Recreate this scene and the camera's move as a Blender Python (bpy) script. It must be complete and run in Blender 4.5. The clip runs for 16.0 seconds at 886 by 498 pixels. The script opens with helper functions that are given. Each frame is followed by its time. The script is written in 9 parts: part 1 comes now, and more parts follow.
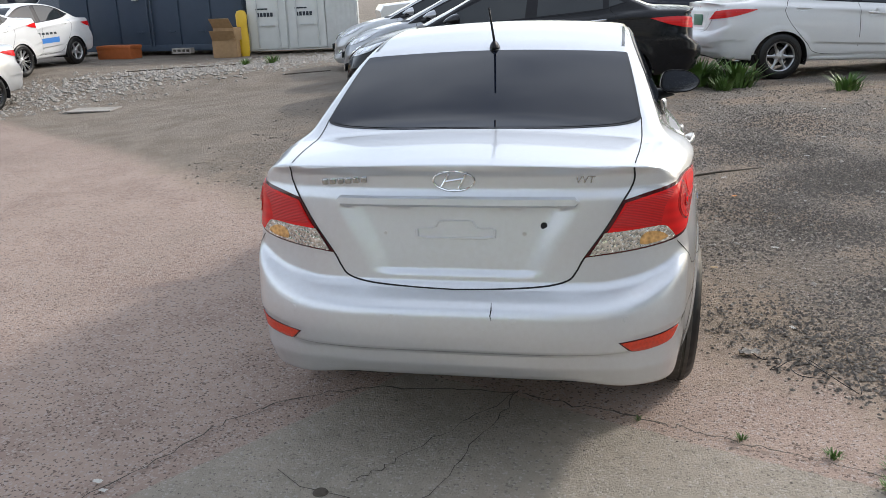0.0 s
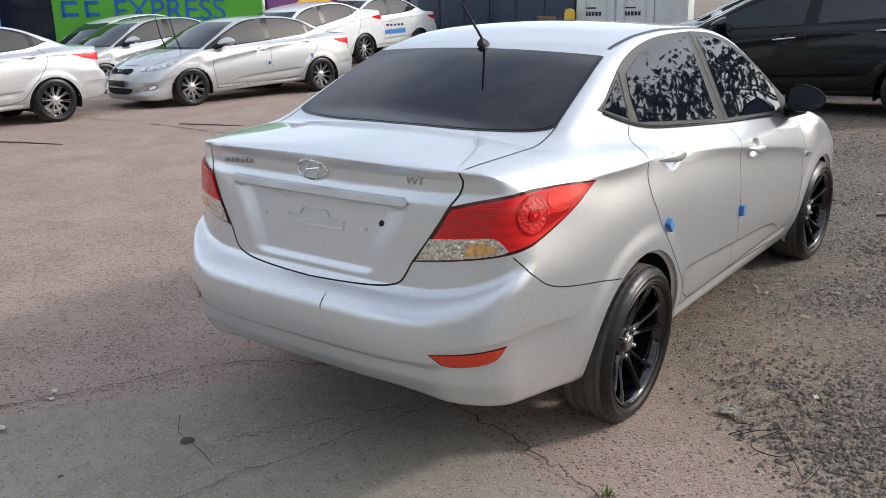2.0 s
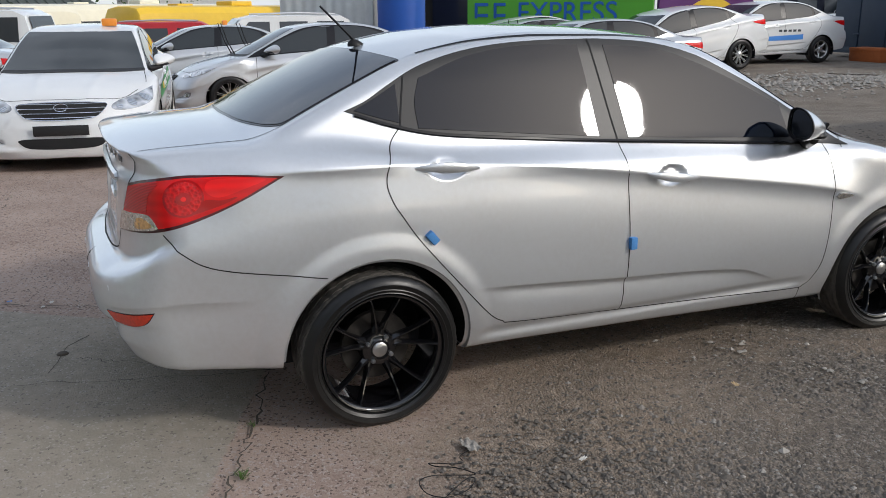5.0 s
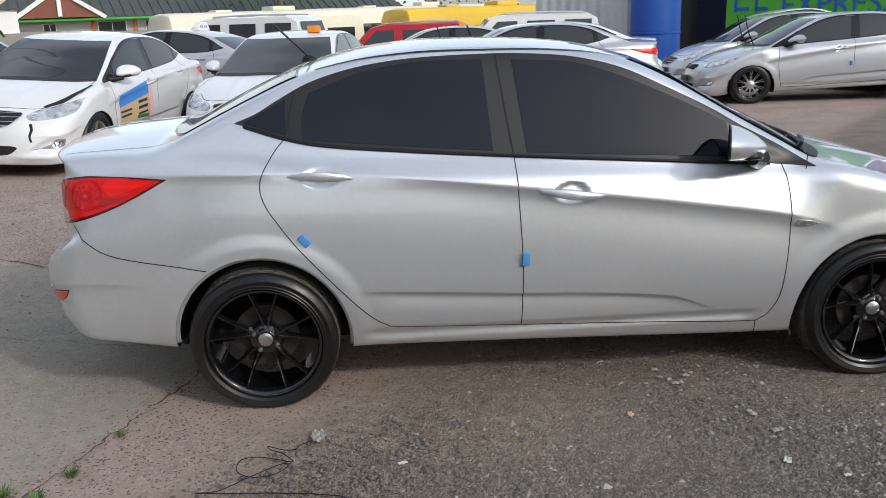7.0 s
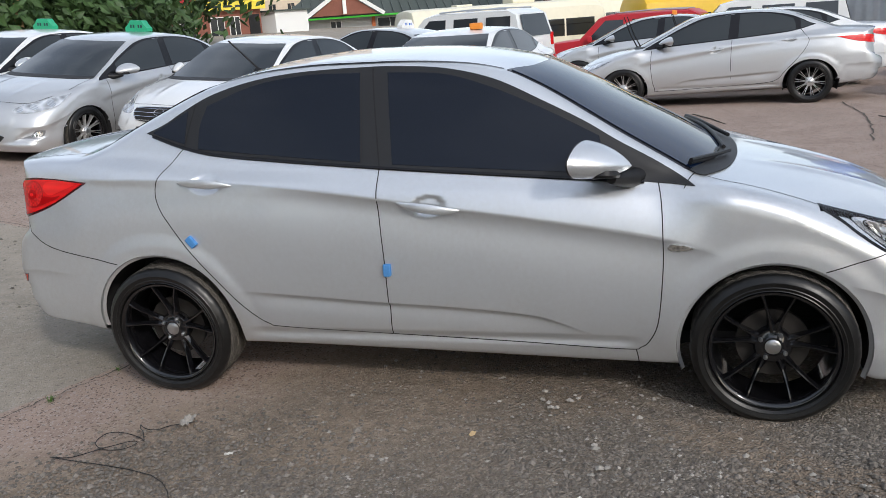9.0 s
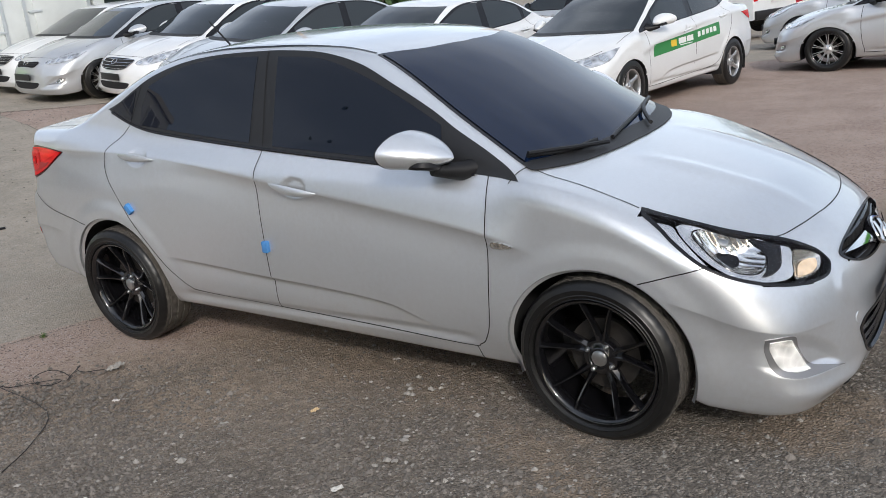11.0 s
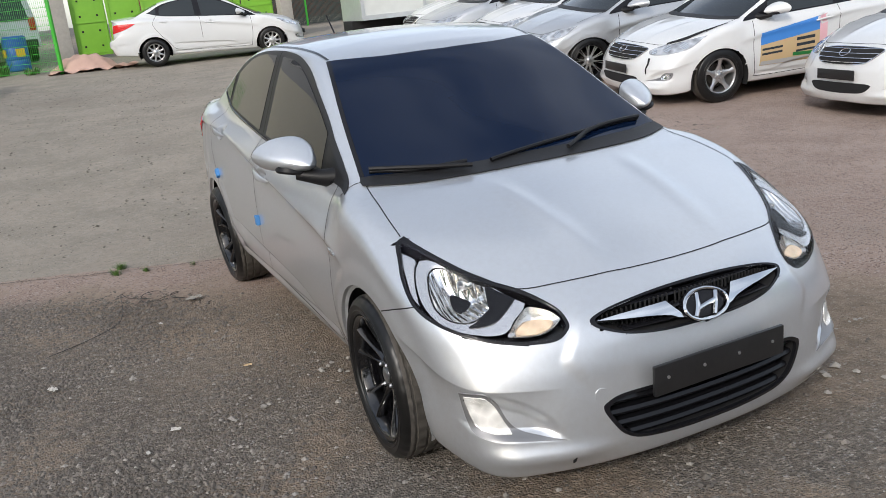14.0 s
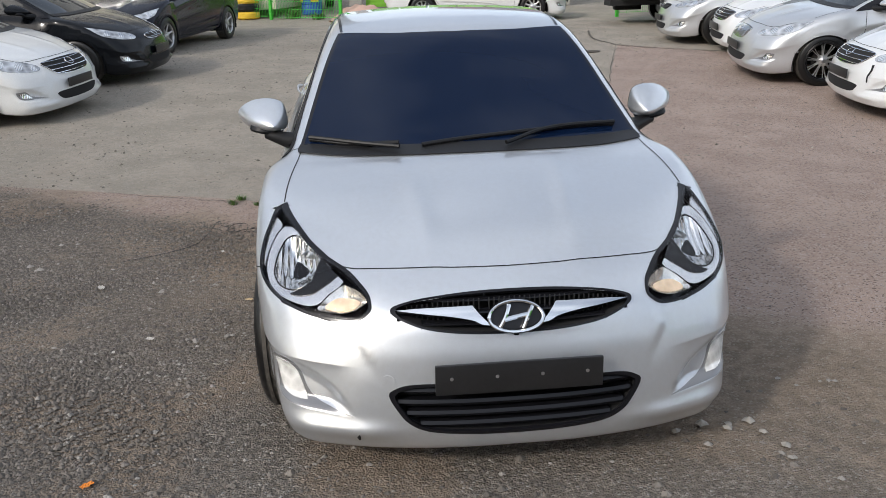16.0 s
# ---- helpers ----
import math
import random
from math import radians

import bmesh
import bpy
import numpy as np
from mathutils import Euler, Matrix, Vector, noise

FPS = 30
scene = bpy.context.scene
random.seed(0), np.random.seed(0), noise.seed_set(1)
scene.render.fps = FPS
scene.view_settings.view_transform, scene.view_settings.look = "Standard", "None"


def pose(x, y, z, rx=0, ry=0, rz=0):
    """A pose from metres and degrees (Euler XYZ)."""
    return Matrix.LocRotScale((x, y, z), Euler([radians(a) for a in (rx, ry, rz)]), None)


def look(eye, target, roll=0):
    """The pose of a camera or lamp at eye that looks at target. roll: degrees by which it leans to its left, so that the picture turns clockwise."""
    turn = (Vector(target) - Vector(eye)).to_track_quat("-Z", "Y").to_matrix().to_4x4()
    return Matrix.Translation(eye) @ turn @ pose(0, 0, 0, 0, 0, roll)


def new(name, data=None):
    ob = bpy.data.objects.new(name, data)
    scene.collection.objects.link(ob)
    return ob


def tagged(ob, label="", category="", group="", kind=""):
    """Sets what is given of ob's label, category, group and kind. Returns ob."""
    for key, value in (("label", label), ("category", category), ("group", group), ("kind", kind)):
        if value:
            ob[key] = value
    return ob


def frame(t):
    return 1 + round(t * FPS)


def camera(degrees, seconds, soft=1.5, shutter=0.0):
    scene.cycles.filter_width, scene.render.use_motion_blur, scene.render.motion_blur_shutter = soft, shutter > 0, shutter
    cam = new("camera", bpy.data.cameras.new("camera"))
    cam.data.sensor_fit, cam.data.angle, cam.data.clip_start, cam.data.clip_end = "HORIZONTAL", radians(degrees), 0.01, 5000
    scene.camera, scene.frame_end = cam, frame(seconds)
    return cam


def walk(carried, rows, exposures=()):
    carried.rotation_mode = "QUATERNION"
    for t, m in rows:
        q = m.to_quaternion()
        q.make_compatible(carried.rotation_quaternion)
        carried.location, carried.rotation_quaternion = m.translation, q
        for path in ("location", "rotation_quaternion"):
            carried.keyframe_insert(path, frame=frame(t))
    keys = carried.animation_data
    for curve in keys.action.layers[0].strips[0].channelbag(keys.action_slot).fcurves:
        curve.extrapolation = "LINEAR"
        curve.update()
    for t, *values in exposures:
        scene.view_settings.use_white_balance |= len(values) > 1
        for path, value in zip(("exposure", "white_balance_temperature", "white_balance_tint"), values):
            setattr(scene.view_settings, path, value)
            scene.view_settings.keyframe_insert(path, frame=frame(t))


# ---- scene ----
cam = camera(54.4, 16.0, 0.7)
PATH = [
    (0, (0.513, -3.532, 1.615), (0.125, -1.656, 1.04), -2.2),
    (0.5, (0.903, -3.385, 1.601), (0.354, -1.548, 1.031), -1.6),
    (1, (1.317, -3.262, 1.597), (0.471, -1.539, 1.035), -1.3),
    (1.5, (1.638, -3.076, 1.561), (0.677, -1.414, 1.0), -0.6),
    (2, (2.024, -2.863, 1.552), (0.886, -1.314, 0.999), -0.9),
    (2.5, (2.398, -2.635, 1.543), (1.094, -1.223, 0.991), -0.8),
    (3, (2.694, -2.355, 1.553), (1.296, -1.039, 0.994), -0.4),
    (3.5, (3.038, -2.042, 1.56), (1.464, -0.943, 0.998), -0.3),
    (4, (3.24, -1.691, 1.536), (1.599, -0.696, 0.975), 0.1),
    (6.5, (4.117, 0.151, 1.517), (2.201, 0.406, 1.004), -1.9),
    (7, (4.16, 0.552, 1.578), (2.235, 0.662, 1.046), -2.0),
    (7.5, (4.231, 0.995, 1.572), (2.302, 0.972, 1.045), -2.3),
    (8, (4.197, 1.384, 1.565), (2.274, 1.205, 1.047), -2.5),
    (8.5, (4.127, 1.788, 1.578), (2.231, 1.415, 1.063), -3.6),
    (9, (4.051, 2.199, 1.596), (2.19, 1.687, 1.071), -4.1),
    (9.5, (3.906, 2.575, 1.599), (2.089, 1.948, 1.046), -4.2),
    (12, (2.943, 4.326, 1.579), (1.548, 3.007, 1.018), -5.8),
    (12.5, (2.667, 4.58, 1.612), (1.381, 3.157, 1.047), -5.3),
    (13, (2.383, 4.896, 1.609), (1.296, 3.318, 1.035), -5.4),
    (13.5, (2.089, 5.108, 1.588), (1.115, 3.457, 1.019), -5.4),
    (14, (1.759, 5.31, 1.6), (0.97, 3.562, 1.033), -6.1),
    (14.5, (1.434, 5.542, 1.611), (0.819, 3.725, 1.045), -4.7),
    (15, (1.097, 5.617, 1.564), (0.631, 3.759, 0.991), -3.8),
    (15.5, (0.763, 5.673, 1.589), (0.455, 3.784, 1.007), -3.5),
    (16, (0.427, 5.792, 1.581), (0.265, 3.889, 0.989), -1.7),
]
EXPOSURES = [(0.0, 1.00, 6750, 10), (1.0, 1.00, 6750, 10), (2.0, 0.84, 6700, 10), (4.0, 0.36, 6600, 10), (6.5, 0.48, 6500, 10), (9.0, 0.53, 6500, 10), (12.0, 0.55, 6600, 10), (16.0, 0.56, 6650, 10)]
walk(cam, [(t, look(eye, target, roll)) for t, eye, target, roll in PATH], EXPOSURES)

# ---- daylight: a hazy sky and a soft, low-contrast sun ahead of the car and to its right ----
SUN_WAY = Vector((0.645, 0.566, 0.515)).normalized()
world = bpy.data.worlds.new("world")
scene.world = world
world.use_nodes = True
wn = world.node_tree
wn.nodes.clear()
sky = wn.nodes.new("ShaderNodeTexSky")
sky.sky_type, sky.sun_disc = "NISHITA", False
sky.sun_elevation = math.asin(SUN_WAY.z)
sky.sun_rotation = math.atan2(SUN_WAY.x, SUN_WAY.y)
sky.air_density, sky.dust_density, sky.ozone_density = 1.0, 1.3, 1.0
haze = wn.nodes.new("ShaderNodeHueSaturation")
haze.inputs["Saturation"].default_value = 0.64
sky_coord = wn.nodes.new("ShaderNodeTexCoord")
sky_map = wn.nodes.new("ShaderNodeMapping")
sky_map.inputs["Scale"].default_value = (1.0, 1.0, 2.6)
cloud = wn.nodes.new("ShaderNodeTexNoise")
cloud.inputs["Scale"].default_value, cloud.inputs["Detail"].default_value = 2.2, 7.0
cover = wn.nodes.new("ShaderNodeMapRange")
cover.inputs["From Min"].default_value, cover.inputs["From Max"].default_value = 0.42, 0.66
cover.inputs["To Min"].default_value, cover.inputs["To Max"].default_value = 0.06, 0.70
veil = wn.nodes.new("ShaderNodeMix")
veil.data_type = "RGBA"
veil.inputs["B"].default_value = (4.9, 5.4, 6.2, 1)
back = wn.nodes.new("ShaderNodeBackground")
back.inputs["Strength"].default_value = 0.152
wout = wn.nodes.new("ShaderNodeOutputWorld")
wn.links.new(sky_coord.outputs["Generated"], sky_map.inputs["Vector"])
wn.links.new(sky_map.outputs["Vector"], cloud.inputs["Vector"])
wn.links.new(cloud.outputs["Fac"], cover.inputs["Value"])
wn.links.new(sky.outputs["Color"], haze.inputs["Color"])
wn.links.new(cover.outputs["Result"], veil.inputs["Factor"])
wn.links.new(haze.outputs["Color"], veil.inputs["A"])
wn.links.new(veil.outputs["Result"], back.inputs["Color"])
wn.links.new(back.outputs["Background"], wout.inputs["Surface"])
sun = new("sun", bpy.data.lights.new("sun", "SUN"))
sun.data.energy, sun.data.angle, sun.data.color = 1.25, radians(5.0), (1.0, 0.965, 0.92)
sun.matrix_world = look(SUN_WAY * 60, (0, 0, 0))


# ---- materials ----
def nodes_of(name):
    m = bpy.data.materials.new(name)
    m.use_nodes = True
    t = m.node_tree
    return m, t, t.nodes["Principled BSDF"]


def put(t, kind, **values):
    n = t.nodes.new("ShaderNode" + kind)
    for k, v in values.items():
        n.inputs[k].default_value = v
    return n


def plain(name, color, rough=0.5, metal=0.0, coat=0.0, grain=0.0, scale=40.0, bump=0.0, spec=0.5, emit=0.0):
    """A surface with a faint two-scale variation of tone and roughness, and fine relief."""
    m, t, b = nodes_of(name)
    b.inputs["Roughness"].default_value, b.inputs["Metallic"].default_value = rough, metal
    b.inputs["Coat Weight"].default_value, b.inputs["Coat Roughness"].default_value = coat, 0.04
    b.inputs["Specular IOR Level"].default_value = spec
    b.inputs["Base Color"].default_value = (*color, 1)
    if emit:
        b.inputs["Emission Color"].default_value, b.inputs["Emission Strength"].default_value = (*color, 1), emit
    if grain or bump:
        pos = put(t, "NewGeometry")
        fine, broad = put(t, "TexNoise", Scale=scale, Detail=6.0), put(t, "TexNoise", Scale=scale / 14, Detail=4.0)
        for n in (fine, broad):
            t.links.new(pos.outputs["Position"], n.inputs["Vector"])
        add = t.nodes.new("ShaderNodeMath")
        add.operation = "ADD"
        t.links.new(fine.outputs["Fac"], add.inputs[0])
        t.links.new(broad.outputs["Fac"], add.inputs[1])
        tone = put(t, "MapRange", **{"From Min": 0.6, "From Max": 1.4, "To Min": 1 - grain, "To Max": 1 + grain})
        t.links.new(add.outputs[0], tone.inputs["Value"])
        mul = t.nodes.new("ShaderNodeVectorMath")
        mul.operation = "SCALE"
        mul.inputs[0].default_value = color
        t.links.new(tone.outputs["Result"], mul.inputs["Scale"])
        t.links.new(mul.outputs["Vector"], b.inputs["Base Color"])
        if bump:
            bp = put(t, "Bump", Strength=1.0, Distance=bump)
            t.links.new(fine.outputs["Fac"], bp.inputs["Height"])
            t.links.new(bp.outputs["Normal"], b.inputs["Normal"])
    return m


def paint(name, color, metal, rough, dirt=0.5, coat=1.0, spec=0.5):
    """Car paint: a flake base under clear coat, with a patchy film of road dust."""
    m, t, b = nodes_of(name)
    pos = put(t, "NewGeometry")
    flake = put(t, "TexNoise", Scale=900.0, Detail=2.0)
    film = put(t, "TexNoise", Scale=2.2, Detail=6.0)
    spots = put(t, "TexNoise", Scale=55.0, Detail=5.0)
    for n in (flake, film, spots):
        t.links.new(pos.outputs["Position"], n.inputs["Vector"])
    tone = put(t, "MapRange", **{"From Min": 0.3, "From Max": 0.7, "To Min": 0.93, "To Max": 1.07})
    t.links.new(flake.outputs["Fac"], tone.inputs["Value"])
    mul = t.nodes.new("ShaderNodeVectorMath")
    mul.operation = "SCALE"
    mul.inputs[0].default_value = color
    t.links.new(tone.outputs["Result"], mul.inputs["Scale"])
    dust = put(t, "MapRange", **{"From Min": 0.42, "From Max": 0.75, "To Min": 0.0, "To Max": 0.22 * dirt})
    both = t.nodes.new("ShaderNodeMath")
    both.operation = "MULTIPLY"
    t.links.new(film.outputs["Fac"], both.inputs[0])
    t.links.new(spots.outputs["Fac"], both.inputs[1])
    stretch = put(t, "MapRange", **{"From Min": 0.15, "From Max": 0.42, "To Min": 0.0, "To Max": 0.30 * dirt})
    t.links.new(both.outputs[0], stretch.inputs["Value"])
    mix = t.nodes.new("ShaderNodeMix")
    mix.data_type = "RGBA"
    t.links.new(stretch.outputs["Result"], mix.inputs["Factor"])
    t.links.new(mul.outputs["Vector"], mix.inputs["A"])
    mix.inputs["B"].default_value = (0.40, 0.36, 0.31, 1)
    t.links.new(mix.outputs["Result"], b.inputs["Base Color"])
    b.inputs["Metallic"].default_value, b.inputs["Roughness"].default_value = metal, rough
    b.inputs["Coat Weight"].default_value, b.inputs["Specular IOR Level"].default_value = coat, spec
    cr = put(t, "MapRange", **{"From Min": 0.3, "From Max": 0.75, "To Min": 0.02, "To Max": 0.02 + 0.14 * dirt})
    t.links.new(film.outputs["Fac"], cr.inputs["Value"])
    t.links.new(cr.outputs["Result"], b.inputs["Coat Roughness"])
    return m


SILVER = paint("silver_paint", (0.635, 0.66, 0.69), 0.70, 0.36, 0.4)
SILVER_B = paint("light_silver_paint", (0.55, 0.565, 0.58), 0.6, 0.36, 0.3)
GREYISH = paint("grey_paint", (0.36, 0.38, 0.41), 0.6, 0.38, 0.7)
WHITE = paint("white_paint", (0.69, 0.70, 0.70), 0.0, 0.35, 0.35)
BLACK = paint("black_paint", (0.005, 0.006, 0.008), 0.0, 0.2, 0.02, 0.2, 0.2)
NAVY = paint("dark_blue_paint", (0.006, 0.008, 0.017), 0.0, 0.2, 0.02, 0.2, 0.2)
TINT = plain("tinted_glass", (0.004, 0.006, 0.012), 0.02, 0, 0, 0.0, spec=0.38)
# the blue sky mirrored in the windscreen is put into this base colour
TINT_SKY = plain("blue_tinted_glass", (0.003, 0.009, 0.028), 0.04, 0, 0, 0.0, spec=0.17)
CLEARISH = plain("car_glass", (0.024, 0.029, 0.032), 0.03, 0, 0, 0.0, spec=0.5)
TRIM = plain("black_trim", (0.010, 0.010, 0.011), 0.45, 0, 0, 0.12, 60, spec=0.25)
FRAME_TRIM = plain("satin_window_frame", (0.013, 0.013, 0.014), 0.42, 0, 0, 0.1, 80, spec=0.4)
TREAD = plain("dusty_tread", (0.075, 0.067, 0.058), 0.85, 0, 0, 0.4, 40, 0.0008)
GLOSS_TRIM = plain("gloss_black_trim", (0.009, 0.009, 0.011), 0.18, spec=0.3)
PLASTIC = plain("rough_black_plastic", (0.009, 0.009, 0.010), 0.55, 0, 0, 0.2, 90, 0.0006)
GAP = plain("panel_gap", (0.006, 0.006, 0.007), 0.8)
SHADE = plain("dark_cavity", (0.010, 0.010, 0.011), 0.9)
# chrome with dark reflections put into its colour, for mirror glass and badges
DARK_CHROME = plain("dark_chrome", (0.42, 0.43, 0.44), 0.16, 1.0)
FOG_GREY = plain("fog_surround_grey", (0.24, 0.24, 0.245), 0.28, 0.5)
CHROME = plain("chrome", (0.78, 0.79, 0.80), 0.09, 1.0)
SATIN = plain("satin_metal", (0.55, 0.56, 0.57), 0.32, 1.0, 0, 0.08, 60)
RUBBER = plain("tyre_rubber", (0.0075, 0.0074, 0.0075), 0.36, 0, 0, 0.45, 26, 0.0006, 0.4)
RIM_BLACK = plain("gloss_black_wheel", (0.005, 0.005, 0.006), 0.10, 0.0, 0.6)
RIM_SILVER = plain("silver_wheel", (0.48, 0.48, 0.48), 0.35, 0.85, 0.2, 0.10, 40)
RIM_TWO = plain("machined_wheel", (0.70, 0.70, 0.70), 0.28, 0.8)
BRAKE = plain("brake_disc", (0.035, 0.031, 0.028), 0.55, 0.5, 0, 0.3, 50)
PLATE_BLACK = plain("bare_plate_holder", (0.014, 0.014, 0.015), 0.38, 0, 0, 0.25, 70, 0.0004)
PLATE_GREEN = plain("green_number_plate", (0.03, 0.16, 0.09), 0.4)
BLUE_FOAM = plain("blue_foam", (0.06, 0.22, 0.50), 0.8, 0, 0, 0.1, 120, 0.0005)
ORANGE_LAMP = plain("orange_plastic", (0.75, 0.25, 0.03), 0.4)
TAXI_WHITE = plain("white_plastic", (0.72, 0.72, 0.70), 0.4)
TAXI_GREEN = plain("green_plastic", (0.02, 0.33, 0.17), 0.4)
INK = plain("dark_print", (0.02, 0.03, 0.04), 0.6)


def lens(name, color, coat=1.0, ribs=0.0, scale=90.0, axis="X", metal=0.0, tones=(0.55, 1.25), cells=False, rough=0.25):
    """A moulded lamp lens: ribbed inside, smooth and glossy outside."""
    m, t, b = nodes_of(name)
    b.inputs["Base Color"].default_value, b.inputs["Roughness"].default_value = (*color, 1), rough
    b.inputs["Coat Weight"].default_value, b.inputs["Coat Roughness"].default_value = coat, 0.02
    b.inputs["Metallic"].default_value = metal
    pos = put(t, "NewGeometry")
    wave = put(t, "TexWave", Scale=scale, Distortion=0.6)
    wave.bands_direction = axis
    cell = put(t, "TexVoronoi", Scale=scale * 0.9)
    for n in (wave, cell):
        t.links.new(pos.outputs["Position"], n.inputs["Vector"])
    bp = put(t, "Bump", Strength=0.0 if cells else ribs, Distance=0.004)
    t.links.new(wave.outputs["Fac"], bp.inputs["Height"])
    bp2 = put(t, "Bump", Strength=ribs * 0.7, Distance=0.004)
    t.links.new(cell.outputs["Distance"], bp2.inputs["Height"])
    t.links.new(bp.outputs["Normal"], bp2.inputs["Normal"])
    t.links.new(bp2.outputs["Normal"], b.inputs["Normal"])
    # tones put the light and dark of ribs and facets into the base colour
    tone = put(t, "MapRange", **{"From Min": 0.0, "From Max": 1.0, "To Min": tones[0], "To Max": tones[1]})
    t.links.new(cell.outputs["Distance"] if cells else wave.outputs["Fac"], tone.inputs["Value"])
    mul = t.nodes.new("ShaderNodeVectorMath")
    mul.operation = "SCALE"
    mul.inputs[0].default_value = color
    t.links.new(tone.outputs["Result"], mul.inputs["Scale"])
    t.links.new(mul.outputs["Vector"], b.inputs["Base Color"])
    return m


LAMP_SILVER = plain("lamp_silver", (0.62, 0.63, 0.65), 0.24, 0.8)
RED_LENS = lens("red_lens", (0.62, 0.003, 0.004), 0.12, 0.0, 9, "Z", tones=(0.9, 1.08))
RED_DEEP = lens("ribbed_red_lens", (0.54, 0.004, 0.005), 0.12, 0.25, 60, "Z", tones=(0.7, 1.1))
RED_CELL = lens("faceted_red_lens", (0.58, 0.005, 0.006), 0.4, 0.7, 95, "X", tones=(0.5, 1.3), cells=True)
RED_BRIGHT = lens("bright_red_lens", (0.78, 0.008, 0.008), 0.2, 0.0, 9, "Z", tones=(0.9, 1.08))
RED_MID = plain("deep_red_lens", (0.36, 0.003, 0.004), 0.12, 0, 0.3)
RED_EDGE = plain("dark_red_lens", (0.055, 0.002, 0.003), 0.15, 0, 0.3)
ORANGE_RED = lens("reflector_lens", (0.62, 0.035, 0.008), 0.5, 0.3, 110, "X", tones=(0.8, 1.15), cells=True)
CLEAR_RIB = lens("faceted_clear_lens", (0.68, 0.66, 0.62), 1.0, 1.0, 85, "X", metal=0.85, tones=(0.35, 1.4), cells=True, rough=0.12)
AMBER_RIB = lens("ribbed_amber_lens", (0.80, 0.46, 0.17), 1.0, 0.9, 85, "X", metal=0.6, cells=True)
PALE_RIB = lens("pale_indicator_lens", (0.70, 0.68, 0.65), 0.5, 0.4, 24, "X", metal=0.85, tones=(0.75, 1.15), cells=True, rough=0.16)
PEACH = lens("peach_indicator_bulb", (0.78, 0.60, 0.42), 0.5, 0.3, 40, "X", metal=0.3, tones=(0.8, 1.15), cells=True, rough=0.2)
FACETS = lens("fluted_reflector", (0.80, 0.80, 0.79), 0.2, 0.35, 16, "X", metal=0.97, tones=(0.8, 1.1), rough=0.08)
HEAD_CLEAR = lens("clear_head_lens", (0.60, 0.62, 0.64), 1.0, 0.5, 13, "X", metal=0.55, tones=(0.25, 1.5), cells=True, rough=0.2)
# pale, barely metallic: the sun caught by the bowl is put into its colour
FOG_SUNLIT = lens("bright_fog_reflector", (0.85, 0.85, 0.82), 0.4, 0.5, 34, "X", metal=0.25, tones=(0.6, 1.2), cells=True, rough=0.2)
MIRROR_BOWL = FACETS


def clear_glass(name, tone=(0.95, 0.96, 0.97)):
    m, t, b = nodes_of(name)
    b.inputs["Base Color"].default_value = (*tone, 1)
    b.inputs["Roughness"].default_value, b.inputs["Transmission Weight"].default_value, b.inputs["IOR"].default_value = 0.0, 1.0, 1.12
    return m


GLASS = clear_glass("clear_lens", (1.0, 1.0, 1.0))


class Sum:
    """Small arithmetic for shader nodes: a value of a node tree that can be added, multiplied and stepped."""

    def __init__(self, t, socket):
        self.t, self.s = t, socket

    def op(self, kind, *others, clamp=False):
        n = self.t.nodes.new("ShaderNodeMath")
        n.operation, n.use_clamp = kind, clamp
        self.t.links.new(self.s, n.inputs[0])
        for i, o in enumerate(others):
            if isinstance(o, Sum):
                self.t.links.new(o.s, n.inputs[i + 1])
            else:
                n.inputs[i + 1].default_value = o
        return Sum(self.t, n.outputs[0])

    def __add__(self, o):
        return self.op("ADD", o)

    def __mul__(self, o):
        return self.op("MULTIPLY", o)

    def least(self, o):
        return self.op("MINIMUM", o)

    def most(self, o):
        return self.op("MAXIMUM", o)

    def edge(self, lo, hi):
        n = self.t.nodes.new("ShaderNodeMapRange")
        n.interpolation_type = "SMOOTHSTEP"
        n.inputs["From Min"].default_value, n.inputs["From Max"].default_value = lo, hi
        self.t.links.new(self.s, n.inputs["Value"])
        return Sum(self.t, n.outputs["Result"])


def noise_of(t, pos, scale, detail=5.0, rough=0.55):
    n = put(t, "TexNoise", Scale=scale, Detail=detail, Roughness=rough)
    t.links.new(pos, n.inputs["Vector"])
    return Sum(t, n.outputs["Fac"])


def blend(t, fac, a, b):
    n = t.nodes.new("ShaderNodeMix")
    n.data_type = "RGBA"
    t.links.new(fac.s, n.inputs["Factor"])
    for key, v in (("A", a), ("B", b)):
        if isinstance(v, tuple):
            n.inputs[key].default_value = (*v, 1)
        else:
            t.links.new(v, n.inputs[key])
    return n.outputs["Result"]


